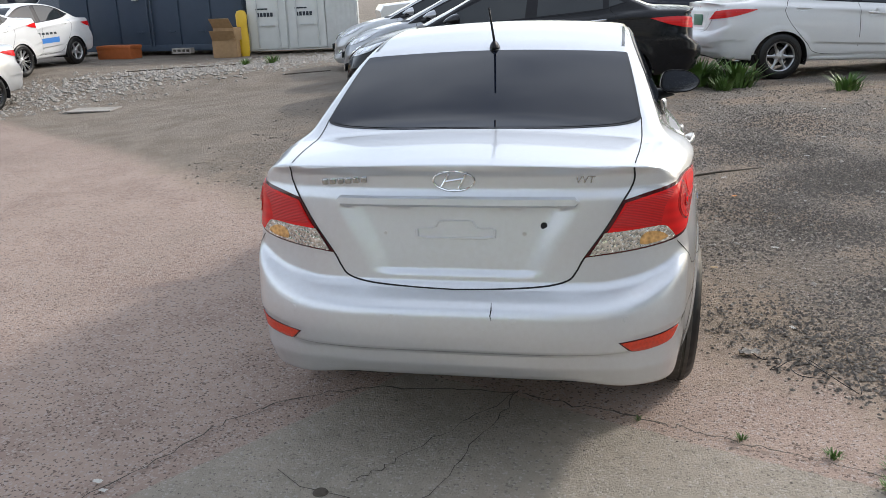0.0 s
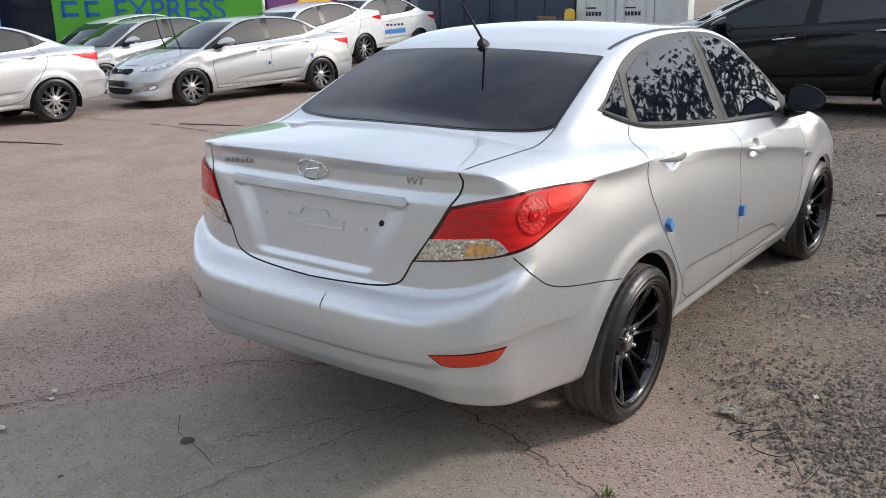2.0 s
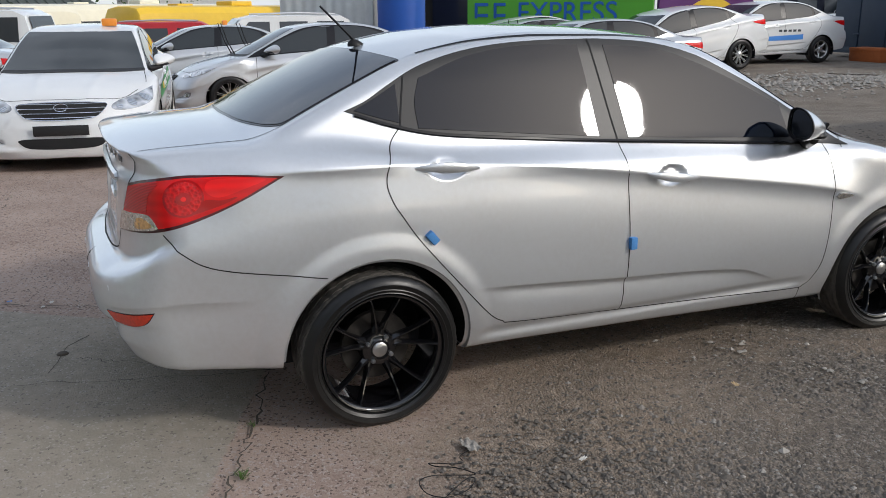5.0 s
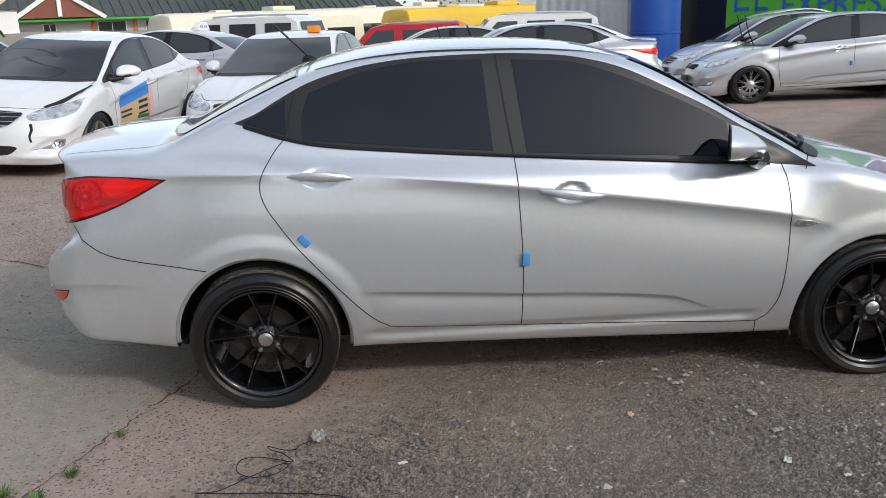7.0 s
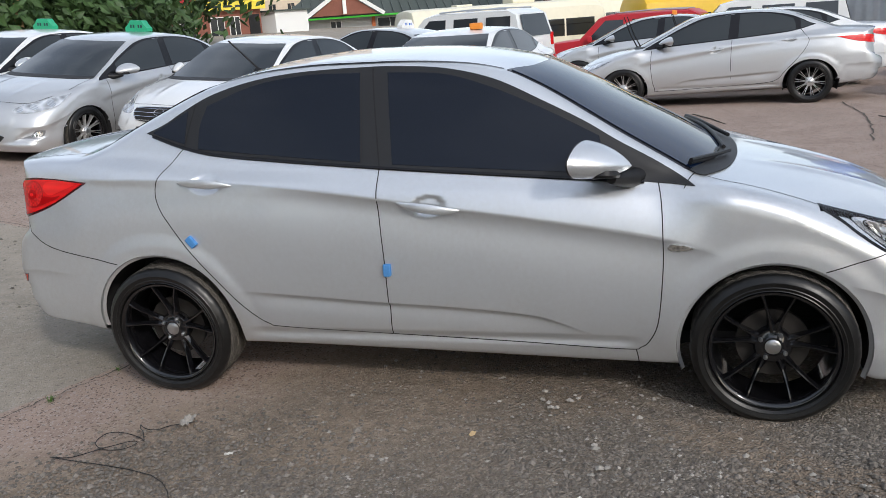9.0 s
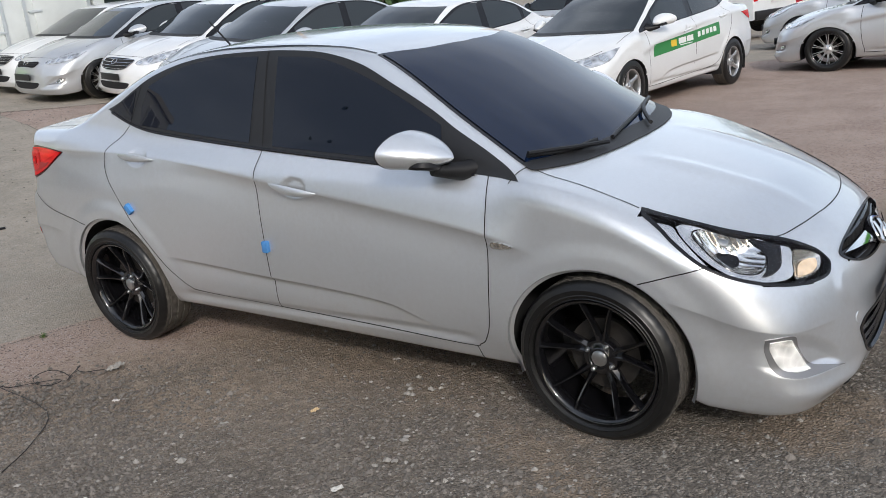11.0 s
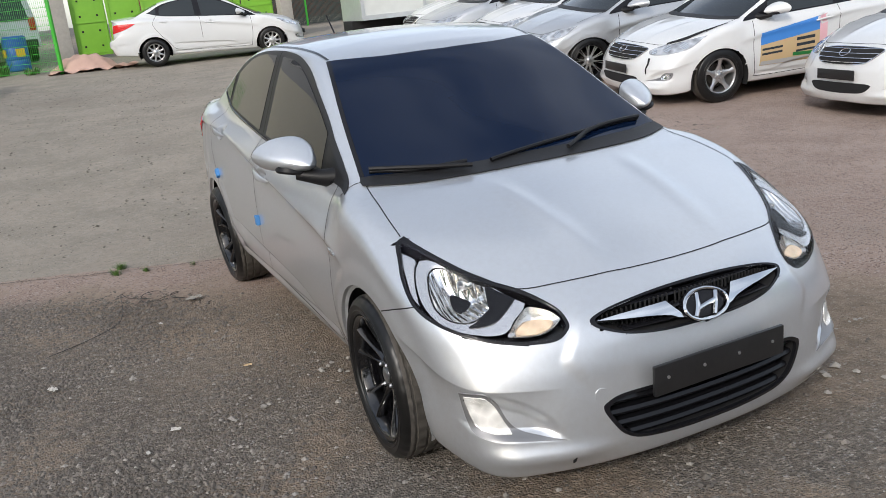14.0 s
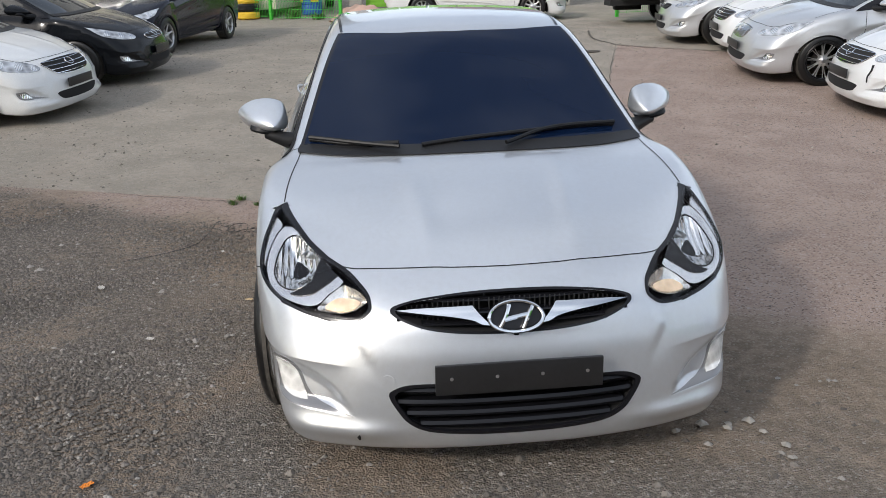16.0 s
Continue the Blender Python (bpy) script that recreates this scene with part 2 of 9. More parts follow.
def ground_material():
    m, t, b = nodes_of("yard_ground")
    geo = put(t, "NewGeometry")
    pos = geo.outputs["Position"]
    sep = put(t, "SeparateXYZ")
    t.links.new(pos, sep.inputs["Vector"])
    x, y = Sum(t, sep.outputs["X"]), Sum(t, sep.outputs["Y"])
    broad, mid, fine, grit = noise_of(t, pos, 0.35, 4), noise_of(t, pos, 1.7, 6), noise_of(t, pos, 14, 6), noise_of(t, pos, 90, 4, 0.7)
    speck = put(t, "TexVoronoi", Scale=115.0)
    t.links.new(pos, speck.inputs["Vector"])
    speck_tone = put(t, "SeparateColor")
    t.links.new(speck.outputs["Color"], speck_tone.inputs["Color"])
    pebble, near_pebble = Sum(t, speck_tone.outputs["Red"]), Sum(t, speck.outputs["Distance"])
    wob = mid * 0.5 + fine * 0.10 + -0.30
    wide = broad * 1.6 + mid * 0.8 + -1.2
    # loose grey stone lies past a slanting line; bare earth along its edge
    stone_d = x * 0.63 + y * 0.776 + -0.727 + wob
    stone = stone_d.edge(-0.05, 0.38)
    earth = (stone_d + wide * 0.5).edge(-0.25, 0.1) * ((stone_d + wide * 1.4) * -1.0 + 1.9).edge(0.0, 1.3)
    far_earth = (x * -1.0 + -2.2 + wide).edge(0.0, 2.2) * stone
    # the pale slab behind the car, and its like to the far left and back
    a1 = x + y * -0.658 + 0.283 + fine * 0.03
    a2 = x + y * -0.3226 + 1.006 + fine * 0.05
    b1 = (y + x * 0.42 + 0.227 + fine * 0.05) * -1.0
    slab = a1.least(a2).least(b1).most((y + x * 1.09 + 13.64 + mid * 0.3) * -1.0).edge(0.0, 0.02)
    pink = blend(t, (mid * 0.7 + fine * 0.3).edge(0.38, 0.62), (0.295, 0.218, 0.180), (0.380, 0.290, 0.240))
    pink = blend(t, (pebble * 1.0).edge(0.80, 0.88), pink, (0.38, 0.32, 0.285))
    pink = blend(t, (pebble * -1.0).edge(-0.13, -0.08) * 0.85, pink, (0.115, 0.084, 0.070))
    grey = blend(t, (mid * 0.6 + fine * 0.4).edge(0.38, 0.62), (0.268, 0.240, 0.197), (0.350, 0.304, 0.250))
    grey = blend(t, (pebble * 1.0).edge(0.84, 0.97) * 0.7, grey, (0.39, 0.36, 0.325))
    grey = blend(t, (pebble * -1.0).edge(-0.07, -0.03) * 0.7, grey, (0.16, 0.145, 0.125))
    loose = blend(t, pebble.edge(0.05, 1.0), (0.145, 0.127, 0.108), (0.300, 0.264, 0.224))
    loose = blend(t, pebble.edge(0.94, 0.96), loose, (0.38, 0.36, 0.33))
    soil = blend(t, (fine * 0.6 + grit * 0.4).edge(0.36, 0.66), (0.190, 0.146, 0.108), (0.315, 0.248, 0.186))
    soil = blend(t, pebble.edge(0.84, 0.95) * 0.55, soil, (0.36, 0.31, 0.26))
    far = blend(t, mid.edge(0.3, 0.7), (0.20, 0.165, 0.13), (0.27, 0.235, 0.195))
    # broken stone: pieces of 2 to 4 cm over finer ones, the shade in the gaps between them put into the colour
    lump = put(t, "TexVoronoi", Scale=38.0)
    t.links.new(pos, lump.inputs["Vector"])
    lump_tone = put(t, "SeparateColor")
    t.links.new(lump.outputs["Color"], lump_tone.inputs["Color"])
    piece, off = Sum(t, lump_tone.outputs["Green"]), Sum(t, lump.outputs["Distance"])
    grey_stone = blend(t, (pebble * 0.45 + piece * 0.55).edge(0.05, 0.95), (0.148, 0.125, 0.103), (0.255, 0.218, 0.182))
    grey_stone = blend(t, off.edge(0.40, 0.62) * 0.6, grey_stone, (0.075, 0.064, 0.054))
    grey_stone = blend(t, pebble.edge(0.95, 0.97), grey_stone, (0.26, 0.245, 0.225))
    patch = (noise_of(t, pos, 0.9, 5) * 0.55 + mid * 0.45 + fine * 0.12)
    bare = patch.edge(0.53, 0.63)
    # fainter gap shade in the colour of the looser stone
    loose = blend(t, off.edge(0.36, 0.60) * 0.45, loose, (0.085, 0.072, 0.060))
    loose = blend(t, bare * 0.85, loose, soil)
    heap = (x + wob + wide * 0.6).edge(0.75, 2.1) * ((y + wob + wide * 0.3) * -1.0 + 5.2).edge(0.0, 1.2)
    heap = heap.most((x * -1.0 + wob + wide * 0.4 + -0.7).edge(0.0, 1.0) * (y + wob + -2.6).edge(0.0, 1.2) * 0.8)
    heap = heap * (bare * -0.75 + 1.0)
    loose = blend(t, heap * 0.92, loose, grey_stone)
    col = blend(t, stone, pink, loose)
    col = blend(t, earth * 0.75 * (heap * -0.92 + 1.0), col, soil)
    col = blend(t, far_earth * 0.85, col, far)
    col = blend(t, slab, col, grey)
    stain = (broad * 0.6 + mid * 0.4).edge(0.52, 0.68) * 0.30
    col = blend(t, stain, col, (0.10, 0.085, 0.07))
    t.links.new(col, b.inputs["Base Color"])
    b.inputs["Roughness"].default_value, b.inputs["Specular IOR Level"].default_value = 0.93, 0.25
    high = (near_pebble * -1.0 + 0.5) * (stone * 0.75 + 0.16) + (off * -1.0 + 0.5) * stone * piece * 1.2 + fine * 0.5 + grit * 0.75
    bp = put(t, "Bump", Strength=1.0, Distance=0.011)
    t.links.new(high.s, bp.inputs["Height"])
    t.links.new(bp.outputs["Normal"], b.inputs["Normal"])
    return m


def chips(name, color, lo, hi):
    """Broken stone: each piece has its own tone, with fine grain."""
    m, t, b = nodes_of(name)
    geo = put(t, "NewGeometry")
    grain = noise_of(t, geo.outputs["Position"], 220, 4)
    tone = put(t, "MapRange", **{"To Min": lo, "To Max": hi})
    each = Sum(t, geo.outputs["Random Per Island"])
    t.links.new((each * each * each).s, tone.inputs["Value"])
    mul = t.nodes.new("ShaderNodeVectorMath")
    mul.operation = "SCALE"
    mul.inputs[0].default_value = color
    t.links.new((Sum(t, tone.outputs["Result"]) * (grain * 0.6 + 0.7)).s, mul.inputs["Scale"])
    t.links.new(mul.outputs["Vector"], b.inputs["Base Color"])
    b.inputs["Roughness"].default_value, b.inputs["Specular IOR Level"].default_value = 0.9, 0.3
    return m


GROUND = ground_material()
STONE = chips("crushed_stone", (0.168, 0.149, 0.130), 0.65, 1.4)
TAN_STONE = chips("tan_stone", (0.24, 0.215, 0.18), 0.5, 1.7)
PALE_STONE = plain("pale_rubble", (0.31, 0.29, 0.26), 0.9, 0, 0, 0.3, 30, 0.001, 0.3)
CRACK = plain("crack_dirt", (0.07, 0.058, 0.045), 0.95, 0, 0, 0.3, 40)
WEED = plain("weed_leaf", (0.07, 0.14, 0.025), 0.6, 0, 0, 0.35, 30)
LEAF = plain("tree_leaf", (0.035, 0.075, 0.018), 0.6, 0, 0, 0.4, 3)
BARK = plain("bark", (0.10, 0.075, 0.055), 0.9, 0, 0, 0.3, 12, 0.004)
PAPER = plain("scrap_paper", (0.52, 0.50, 0.46), 0.8, 0, 0, 0.1, 30)
CARD = plain("cardboard", (0.36, 0.23, 0.12), 0.85, 0, 0, 0.18, 12)
CONT_BLUE = plain("container_blue", (0.035, 0.055, 0.085), 0.55, 0, 0, 0.12, 4)
CONT_WHITE = plain("container_white", (0.62, 0.64, 0.62), 0.5, 0, 0, 0.08, 5)
ORANGE_WOOD = plain("orange_box", (0.45, 0.12, 0.03), 0.6, 0, 0, 0.15, 10)
YELLOW = plain("yellow_paint", (0.72, 0.46, 0.03), 0.45, 0, 0, 0.06, 6)
CREAM = plain("cream_paint", (0.70, 0.66, 0.52), 0.45, 0, 0, 0.06, 6)
RED_PAINT = plain("red_paint", (0.45, 0.02, 0.03), 0.4, 0, 0, 0.06, 6)
SIGN_GREEN = plain("green_board", (0.10, 0.42, 0.03), 0.55, 0, 0, 0.06, 3)
SIGN_BLUE = plain("blue_letters", (0.01, 0.12, 0.48), 0.5)
SIGN_PURPLE = plain("purple_board", (0.09, 0.012, 0.12), 0.5)
SIGN_YELLOW = plain("yellow_board", (0.75, 0.60, 0.06), 0.5, 0, 0, 0.06, 4)
TANK_BLUE = plain("blue_tank", (0.008, 0.075, 0.36), 0.45, 0, 0, 0.08, 5)
BRICK_RED = plain("red_brick_wall", (0.20, 0.075, 0.05), 0.85, 0, 0, 0.2, 20)
PLASTER = plain("beige_plaster", (0.52, 0.43, 0.33), 0.85, 0, 0, 0.1, 4)
GREY_WALL = plain("grey_plaster", (0.40, 0.40, 0.39), 0.85, 0, 0, 0.1, 5)
ROOF_TILE = plain("grey_green_roof", (0.055, 0.068, 0.06), 0.7, 0, 0, 0.2, 8)
PANE_DARK = plain("dark_pane", (0.02, 0.024, 0.028), 0.06, 0, 0, 0, spec=0.6)
FENCE_GREEN = plain("green_fence_paint", (0.05, 0.42, 0.04), 0.45, 0, 0, 0.08, 10)
GATE_GREEN = plain("green_gate_paint", (0.20, 0.46, 0.04), 0.5, 0, 0, 0.08, 6)
CONCRETE = plain("concrete_post", (0.42, 0.39, 0.35), 0.9, 0, 0, 0.15, 12)
TARP = plain("pink_tarpaulin", (0.55, 0.36, 0.29), 0.75, 0, 0, 0.1, 8)
SHEET = plain("galvanised_sheet", (0.55, 0.57, 0.57), 0.4, 0.5, 0, 0.1, 8)
SKY_BLUE = plain("printed_blue", (0.05, 0.22, 0.60), 0.5)
PRINT_PINK = plain("printed_pink", (0.72, 0.42, 0.46), 0.5)
PRINT_TAN = plain("printed_tan", (0.55, 0.40, 0.22), 0.5)
PRINT_GREEN = plain("printed_green", (0.02, 0.20, 0.05), 0.45)

# ---- the shape of the silver saloon as smooth curves: y ahead, z up, origin on the ground below the rear axle ----
def curve(t, knots):
    """A smooth curve (monotone cubic) through knots (t, value)."""
    kx = np.array([k[0] for k in knots], float)
    ky = np.array([k[1] for k in knots], float)
    h = np.diff(kx)
    d = np.diff(ky) / h
    m = np.concatenate([[d[0]], np.where(d[1:] * d[:-1] > 0, 2 * d[1:] * d[:-1] / (d[1:] + d[:-1] + 1e-12), 0), [d[-1]]])
    t = np.clip(t, kx[0], kx[-1])
    i = np.clip(np.searchsorted(kx, t) - 1, 0, len(kx) - 2)
    s = (t - kx[i]) / h[i]
    return ky[i] * (1 + 2 * s) * (1 - s) ** 2 + m[i] * h[i] * s * (1 - s) ** 2 + ky[i + 1] * s * s * (3 - 2 * s) - m[i + 1] * h[i] * s * s * (1 - s)


def smax(a, b, r):
    """The greater of two, rounded over r."""
    return np.maximum(a, b) + np.maximum(r - np.abs(a - b), 0) ** 2 / (4 * r)


def step(t, lo, hi):
    s = np.clip((t - lo) / (hi - lo), 0, 1)
    return s * s * (3 - 2 * s)


ARCHES = ((0.0, 0.300, 0.362), (2.57, 0.288, 0.352))
ROOF = ((-0.75, 0.60), (-0.55, 0.98), (-0.37, 1.115), (-0.31, 1.147), (0.0, 1.292), (0.18, 1.366), (0.32, 1.405), (0.52, 1.440), (0.78, 1.457), (1.05, 1.452), (1.34, 1.430),
        (1.54, 1.394), (1.66, 1.352), (2.0, 1.176), (2.45, 0.930), (2.7, 0.72), (2.85, 0.50))
DECK = ((-1.1, 1.068), (-0.87, 1.080), (-0.80, 1.092), (-0.62, 1.108), (-0.36, 1.120), (-0.1, 1.11), (0.3, 1.06), (1.0, 1.03), (2.0, 0.975), (2.3, 0.955), (2.48, 0.935),
        (2.7, 0.893), (2.9, 0.840), (3.08, 0.780), (3.2, 0.727), (3.27, 0.69), (3.5, 0.56))
TAIL = ((0.15, -0.80), (0.30, -0.885), (0.37, -0.925), (0.41, -0.944), (0.45, -0.947), (0.463, -0.948), (0.480, -0.964), (0.54, -0.970), (0.590, -0.967), (0.615, -0.959), (0.635, -0.940),
        (0.653, -0.908), (0.668, -0.880), (0.69, -0.864), (0.90, -0.850), (0.955, -0.846), (1.0, -0.832), (1.03, -0.832), (1.055, -0.846), (1.078, -0.870), (1.15, -0.88))
TAIL_CORNER = ((0.15, -0.80), (0.30, -0.885), (0.37, -0.925), (0.41, -0.944), (0.46, -0.950), (0.490, -0.962), (0.54, -0.966), (0.58, -0.958), (0.62, -0.938), (0.67, -0.904), (0.73, -0.872), (0.80, -0.856),
               (0.90, -0.850), (0.955, -0.846), (1.0, -0.832), (1.03, -0.832), (1.055, -0.846), (1.078, -0.870), (1.15, -0.88))
NOSE = ((0.06, 3.24), (0.11, 3.315), (0.15, 3.350), (0.20, 3.375), (0.24, 3.386), (0.30, 3.391), (0.38, 3.386), (0.46, 3.372), (0.53, 3.352), (0.60, 3.334), (0.66, 3.300), (0.70, 3.255), (0.80, 3.12), (0.95, 2.9))


def char_line(y):
    return curve(y, ((-0.75, 0.985), (-0.3, 0.992), (0.08, 0.990), (0.66, 0.946), (1.08, 0.890), (1.8, 0.788), (2.16, 0.727), (2.4, 0.66)))


def low_line(y):
    return curve(y, ((0.3, 0.50), (0.63, 0.482), (1.06, 0.454), (1.33, 0.440), (1.67, 0.408), (1.9, 0.33), (2.2, 0.25)))


SECTION = np.polyfit((0.15, 0.22, 0.28, 0.33, 0.45, 0.58, 0.70, 0.85, 0.95, 1.05, 1.15, 1.3), (0.74, 0.775, 0.800, 0.816, 0.838, 0.846, 0.847, 0.842, 0.832, 0.806, 0.76, 0.68), 6)
HANDLES = ((0.273, 0.966), (1.2645, 0.864))


def side(y, z):
    """The body's half width."""
    w = np.polyval(SECTION, np.clip(z, 0.15, 1.3))
    d = z - char_line(y)
    on = step(y, -0.50, -0.2) * (1 - step(y, 2.12, 2.42))
    up, dn = np.maximum(d, 0), np.maximum(-d, 0) / 0.055
    w = w - on * (0.23 * up + 0.7 * up * up + 0.0120 * dn * np.exp(1 - dn))
    for yc, zc in HANDLES:
        w = w - 0.021 * (1 - step(np.hypot((y - yc) / 0.080, (z - zc) / 0.047), 0.50, 1.0))
    e = z - low_line(y)
    on = step(y, 0.36, 0.62) * (1 - step(y, 1.55, 1.95))
    w = w - on * np.where(e < 0, 0.031 * (1 - np.exp(np.minimum(e, 0) / 0.012)) * np.exp(np.minimum(e, 0) / 0.06), 0)
    w = w - 0.012 * (1 - step(z, 0.30, 0.33)) * step(y, 0.36, 0.5) * (1 - step(y, 2.0, 2.1)) * step(z, 0.262, 0.30)
    for yc, zc, rad in ARCHES:
        r = np.hypot(y - yc, z - zc)
        w = w + (0.0085 if yc < 1 else 0.0065) * (1 - step(r, rad + 0.03, rad + 0.105)) * step(z, 0.2, 0.32)
    plan = curve(y, ((-1.0, -0.16), (-0.8, -0.108), (-0.6, -0.070), (-0.35, -0.032), (0.0, -0.008), (0.6, -0.005), (1.2, -0.004), (2.0, -0.006), (2.57, 0.000), (2.8, -0.006), (3.0, -0.026), (3.2, -0.066), (3.45, -0.14)))
    w = w - (0.020 * step(z, 0.70, 0.90) + 0.010 * step(z, 0.93, 1.08)) * (1 - step(y, -0.66, -0.15))
    w = w + 0.045 * step(y, 2.72, 2.95) * (1 - step(z, 0.16, 0.40))
    return w + plan


def tail_face(x, z):
    a = np.abs(x)
    k = curve(z, ((0.3, 0.60), (0.6, 0.60), (0.75, 0.53), (1.1, 0.50)))
    turn = 0.45 * step(a, 0.45, 0.75)
    # the shelf over the bumper climbs towards the lamps
    climb = curve(a, ((0.0, 0.0), (0.45, 0.0), (0.60, 0.022), (0.68, 0.055), (0.73, 0.085), (0.80, 0.11))) * step(z, 0.42, 0.66) * (1 - step(z, 0.80, 0.93))
    y = (1 - turn) * curve(z - climb, TAIL) + turn * curve(z, TAIL_CORNER) + k * a**4.2
    # number-plate recess with a ledge over it
    inside = step(z, 0.700, 0.728) * (1 - step(z, 0.926, 0.936))
    half = 0.275 + 0.50 * (z - 0.70)
    inside = inside * (1 - step(a, half - 0.080, half + 0.020))
    y = y + 0.020 * inside * (0.45 + 0.55 * step(z, 0.7, 0.93))
    # the valance between the corners sits back
    y = y + 0.026 * (1 - step(a, 0.44, 0.60)) * (1 - step(z, 0.448, 0.474))
    return y


def nose_face(x, z):
    a = np.abs(x)
    k = curve(z, ((0.12, 0.30), (0.22, 0.32), (0.45, 0.38), (0.65, 0.48), (0.75, 0.55), (0.9, 0.6)))
    y = curve(z, NOSE) - k * a**2.45
    # the raised middle shield: a ridge each side leaning outwards below the lamps
    edge = curve(z, ((0.36, 0.42), (0.44, 0.445), (0.485, 0.476), (0.512, 0.488), (0.545, 0.470), (0.595, 0.438), (0.65, 0.420)))
    y = y + 0.008 * (1 - step(a, edge - 0.026, edge + 0.020)) * step(z, 0.38, 0.51) * (1 - step(z, 0.58, 0.70))
    # pockets beside the fog lamps, drawn out to a point towards the middle
    over = curve(a, ((0.50, 0.280), (0.54, 0.335), (0.58, 0.372), (0.64, 0.408), (0.70, 0.430), (0.78, 0.437)))
    under = curve(a, ((0.50, 0.270), (0.60, 0.281), (0.72, 0.290), (0.78, 0.31)))
    y = y - 0.032 * step(z, under - 0.004, under + 0.034) * (1 - step(z, over - 0.045, over + 0.008)) * step(a, 0.50, 0.60)
    y = y + 0.020 * np.exp(-(((z - 0.225) / 0.035) ** 2)) * step(a, 0.30, 0.5)
    return y


def front_line(y):
    return curve(y, ((2.75, 0.575), (2.9, 0.530), (3.05, 0.480), (3.2, 0.445), (3.4, 0.43)))


def lower_edge(x, y):
    z = curve(y, ((-1.0, 0.328), (-0.75, 0.308), (-0.36, 0.270), (0.0, 0.235), (0.36, 0.235), (1.05, 0.222), (2.08, 0.190), (2.2, 0.188), (2.85, 0.19), (2.95, 0.155), (3.1, 0.140), (3.5, 0.135)))
    a = np.abs(x)
    return z + 0.025 * (1 - step(y, -0.9, -0.7)) * (1 - step(a, 0.35, 0.55))


def hull(x, y, z):
    """Negative inside the body, positive outside."""
    a = np.abs(x)
    top = z - (curve(y, DECK) - curve(y, ((-0.9, 0.085), (0, 0.10), (2.3, 0.05), (2.7, 0.10), (3.0, 0.17), (3.25, 0.26))) * a * a
               + 0.008 * np.exp(-(((a - 0.30 + 0.10 * (y - 2.5)) / 0.045) ** 2)) * step(y, 2.45, 2.75) * (1 - step(y, 3.05, 3.3)))
    low = smax(a - side(y, z), top, 0.07)
    low = smax(low, tail_face(x, z) - y, curve(z, ((0.5, 0.05), (0.98, 0.05), (1.05, 0.014), (1.2, 0.014))))
    low = smax(low, y - nose_face(x, z), curve(z, ((0.4, 0.08), (0.7, 0.12), (0.8, 0.12))))
    # a crease from the front arch to the fog lamp, the flank drawn in below it
    dn = np.maximum(front_line(y) - z, 0) / 0.065
    low = low + 0.011 * dn * np.exp(1 - dn) * step(y, 2.80, 2.92) * step(a, 0.48, 0.62)
    # a crease over the rear reflectors, drawn towards the wheel, the bumper drawn in below it
    dn = np.maximum(curve(y, ((-0.92, 0.528), (-0.8, 0.556), (-0.68, 0.564), (-0.4, 0.55))) - z, 0) / 0.05
    low = low + 0.009 * dn * np.exp(1 - dn) * (1 - step(y, -0.62, -0.40)) * step(a, 0.50, 0.62)
    low = smax(low, lower_edge(x, y) - z, 0.03)
    cab = a - (0.770 - 0.43 * (z - 0.95) - 1.3 * np.maximum(0.99 - z, 0) ** 1.5 - 0.10 * np.maximum(z - 1.25, 0) ** 1.5 - 0.028 * ((y - 0.95) / 1.2) ** 2)
    cab = smax(cab, z - (curve(y, ROOF) - curve(y, ((-0.3, 0.09), (1.4, 0.10), (1.7, 0.13), (2.3, 0.165))) * a * a), 0.055)
    cab = np.maximum(cab, 0.80 - z)
    return -smax(-low, -cab, 0.045)


def cast(eye, way, near=0.0, far=3.0, n=44):
    """The first outer crossing of the hull along rays."""
    eye, way = np.atleast_2d(eye), np.atleast_2d(way)
    shape = np.broadcast_shapes(eye.shape, way.shape)
    eye, way = np.broadcast_to(eye, shape), np.broadcast_to(way, shape)
    lo, hi, found = np.full(shape[0], float(near)), np.full(shape[0], float(far)), np.zeros(shape[0], bool)
    f0 = hull(*(eye + lo[:, None] * way).T)
    last = lo.copy()
    for d in np.linspace(near, far, n)[1:]:
        f = hull(*(eye + d * way).T)
        turn = ~found & ((f > 0) != (f0 > 0))
        lo[turn], hi[turn] = last[turn], d
        found |= turn
        last[:] = d
    for _ in range(17):
        mid = (lo + hi) / 2
        f = hull(*(eye + mid[:, None] * way).T)
        same = (f > 0) == (f0 > 0)
        lo, hi = np.where(same, mid, lo), np.where(same, hi, mid)
    return eye + ((lo + hi) / 2)[:, None] * way, found


def normal(p):
    e, p = 2e-3, np.atleast_2d(p)
    g = np.stack([hull(*(p + e * d).T) - hull(*(p - e * d).T) for d in np.eye(3)], 1)
    return g / (np.linalg.norm(g, axis=1, keepdims=True) + 1e-12)

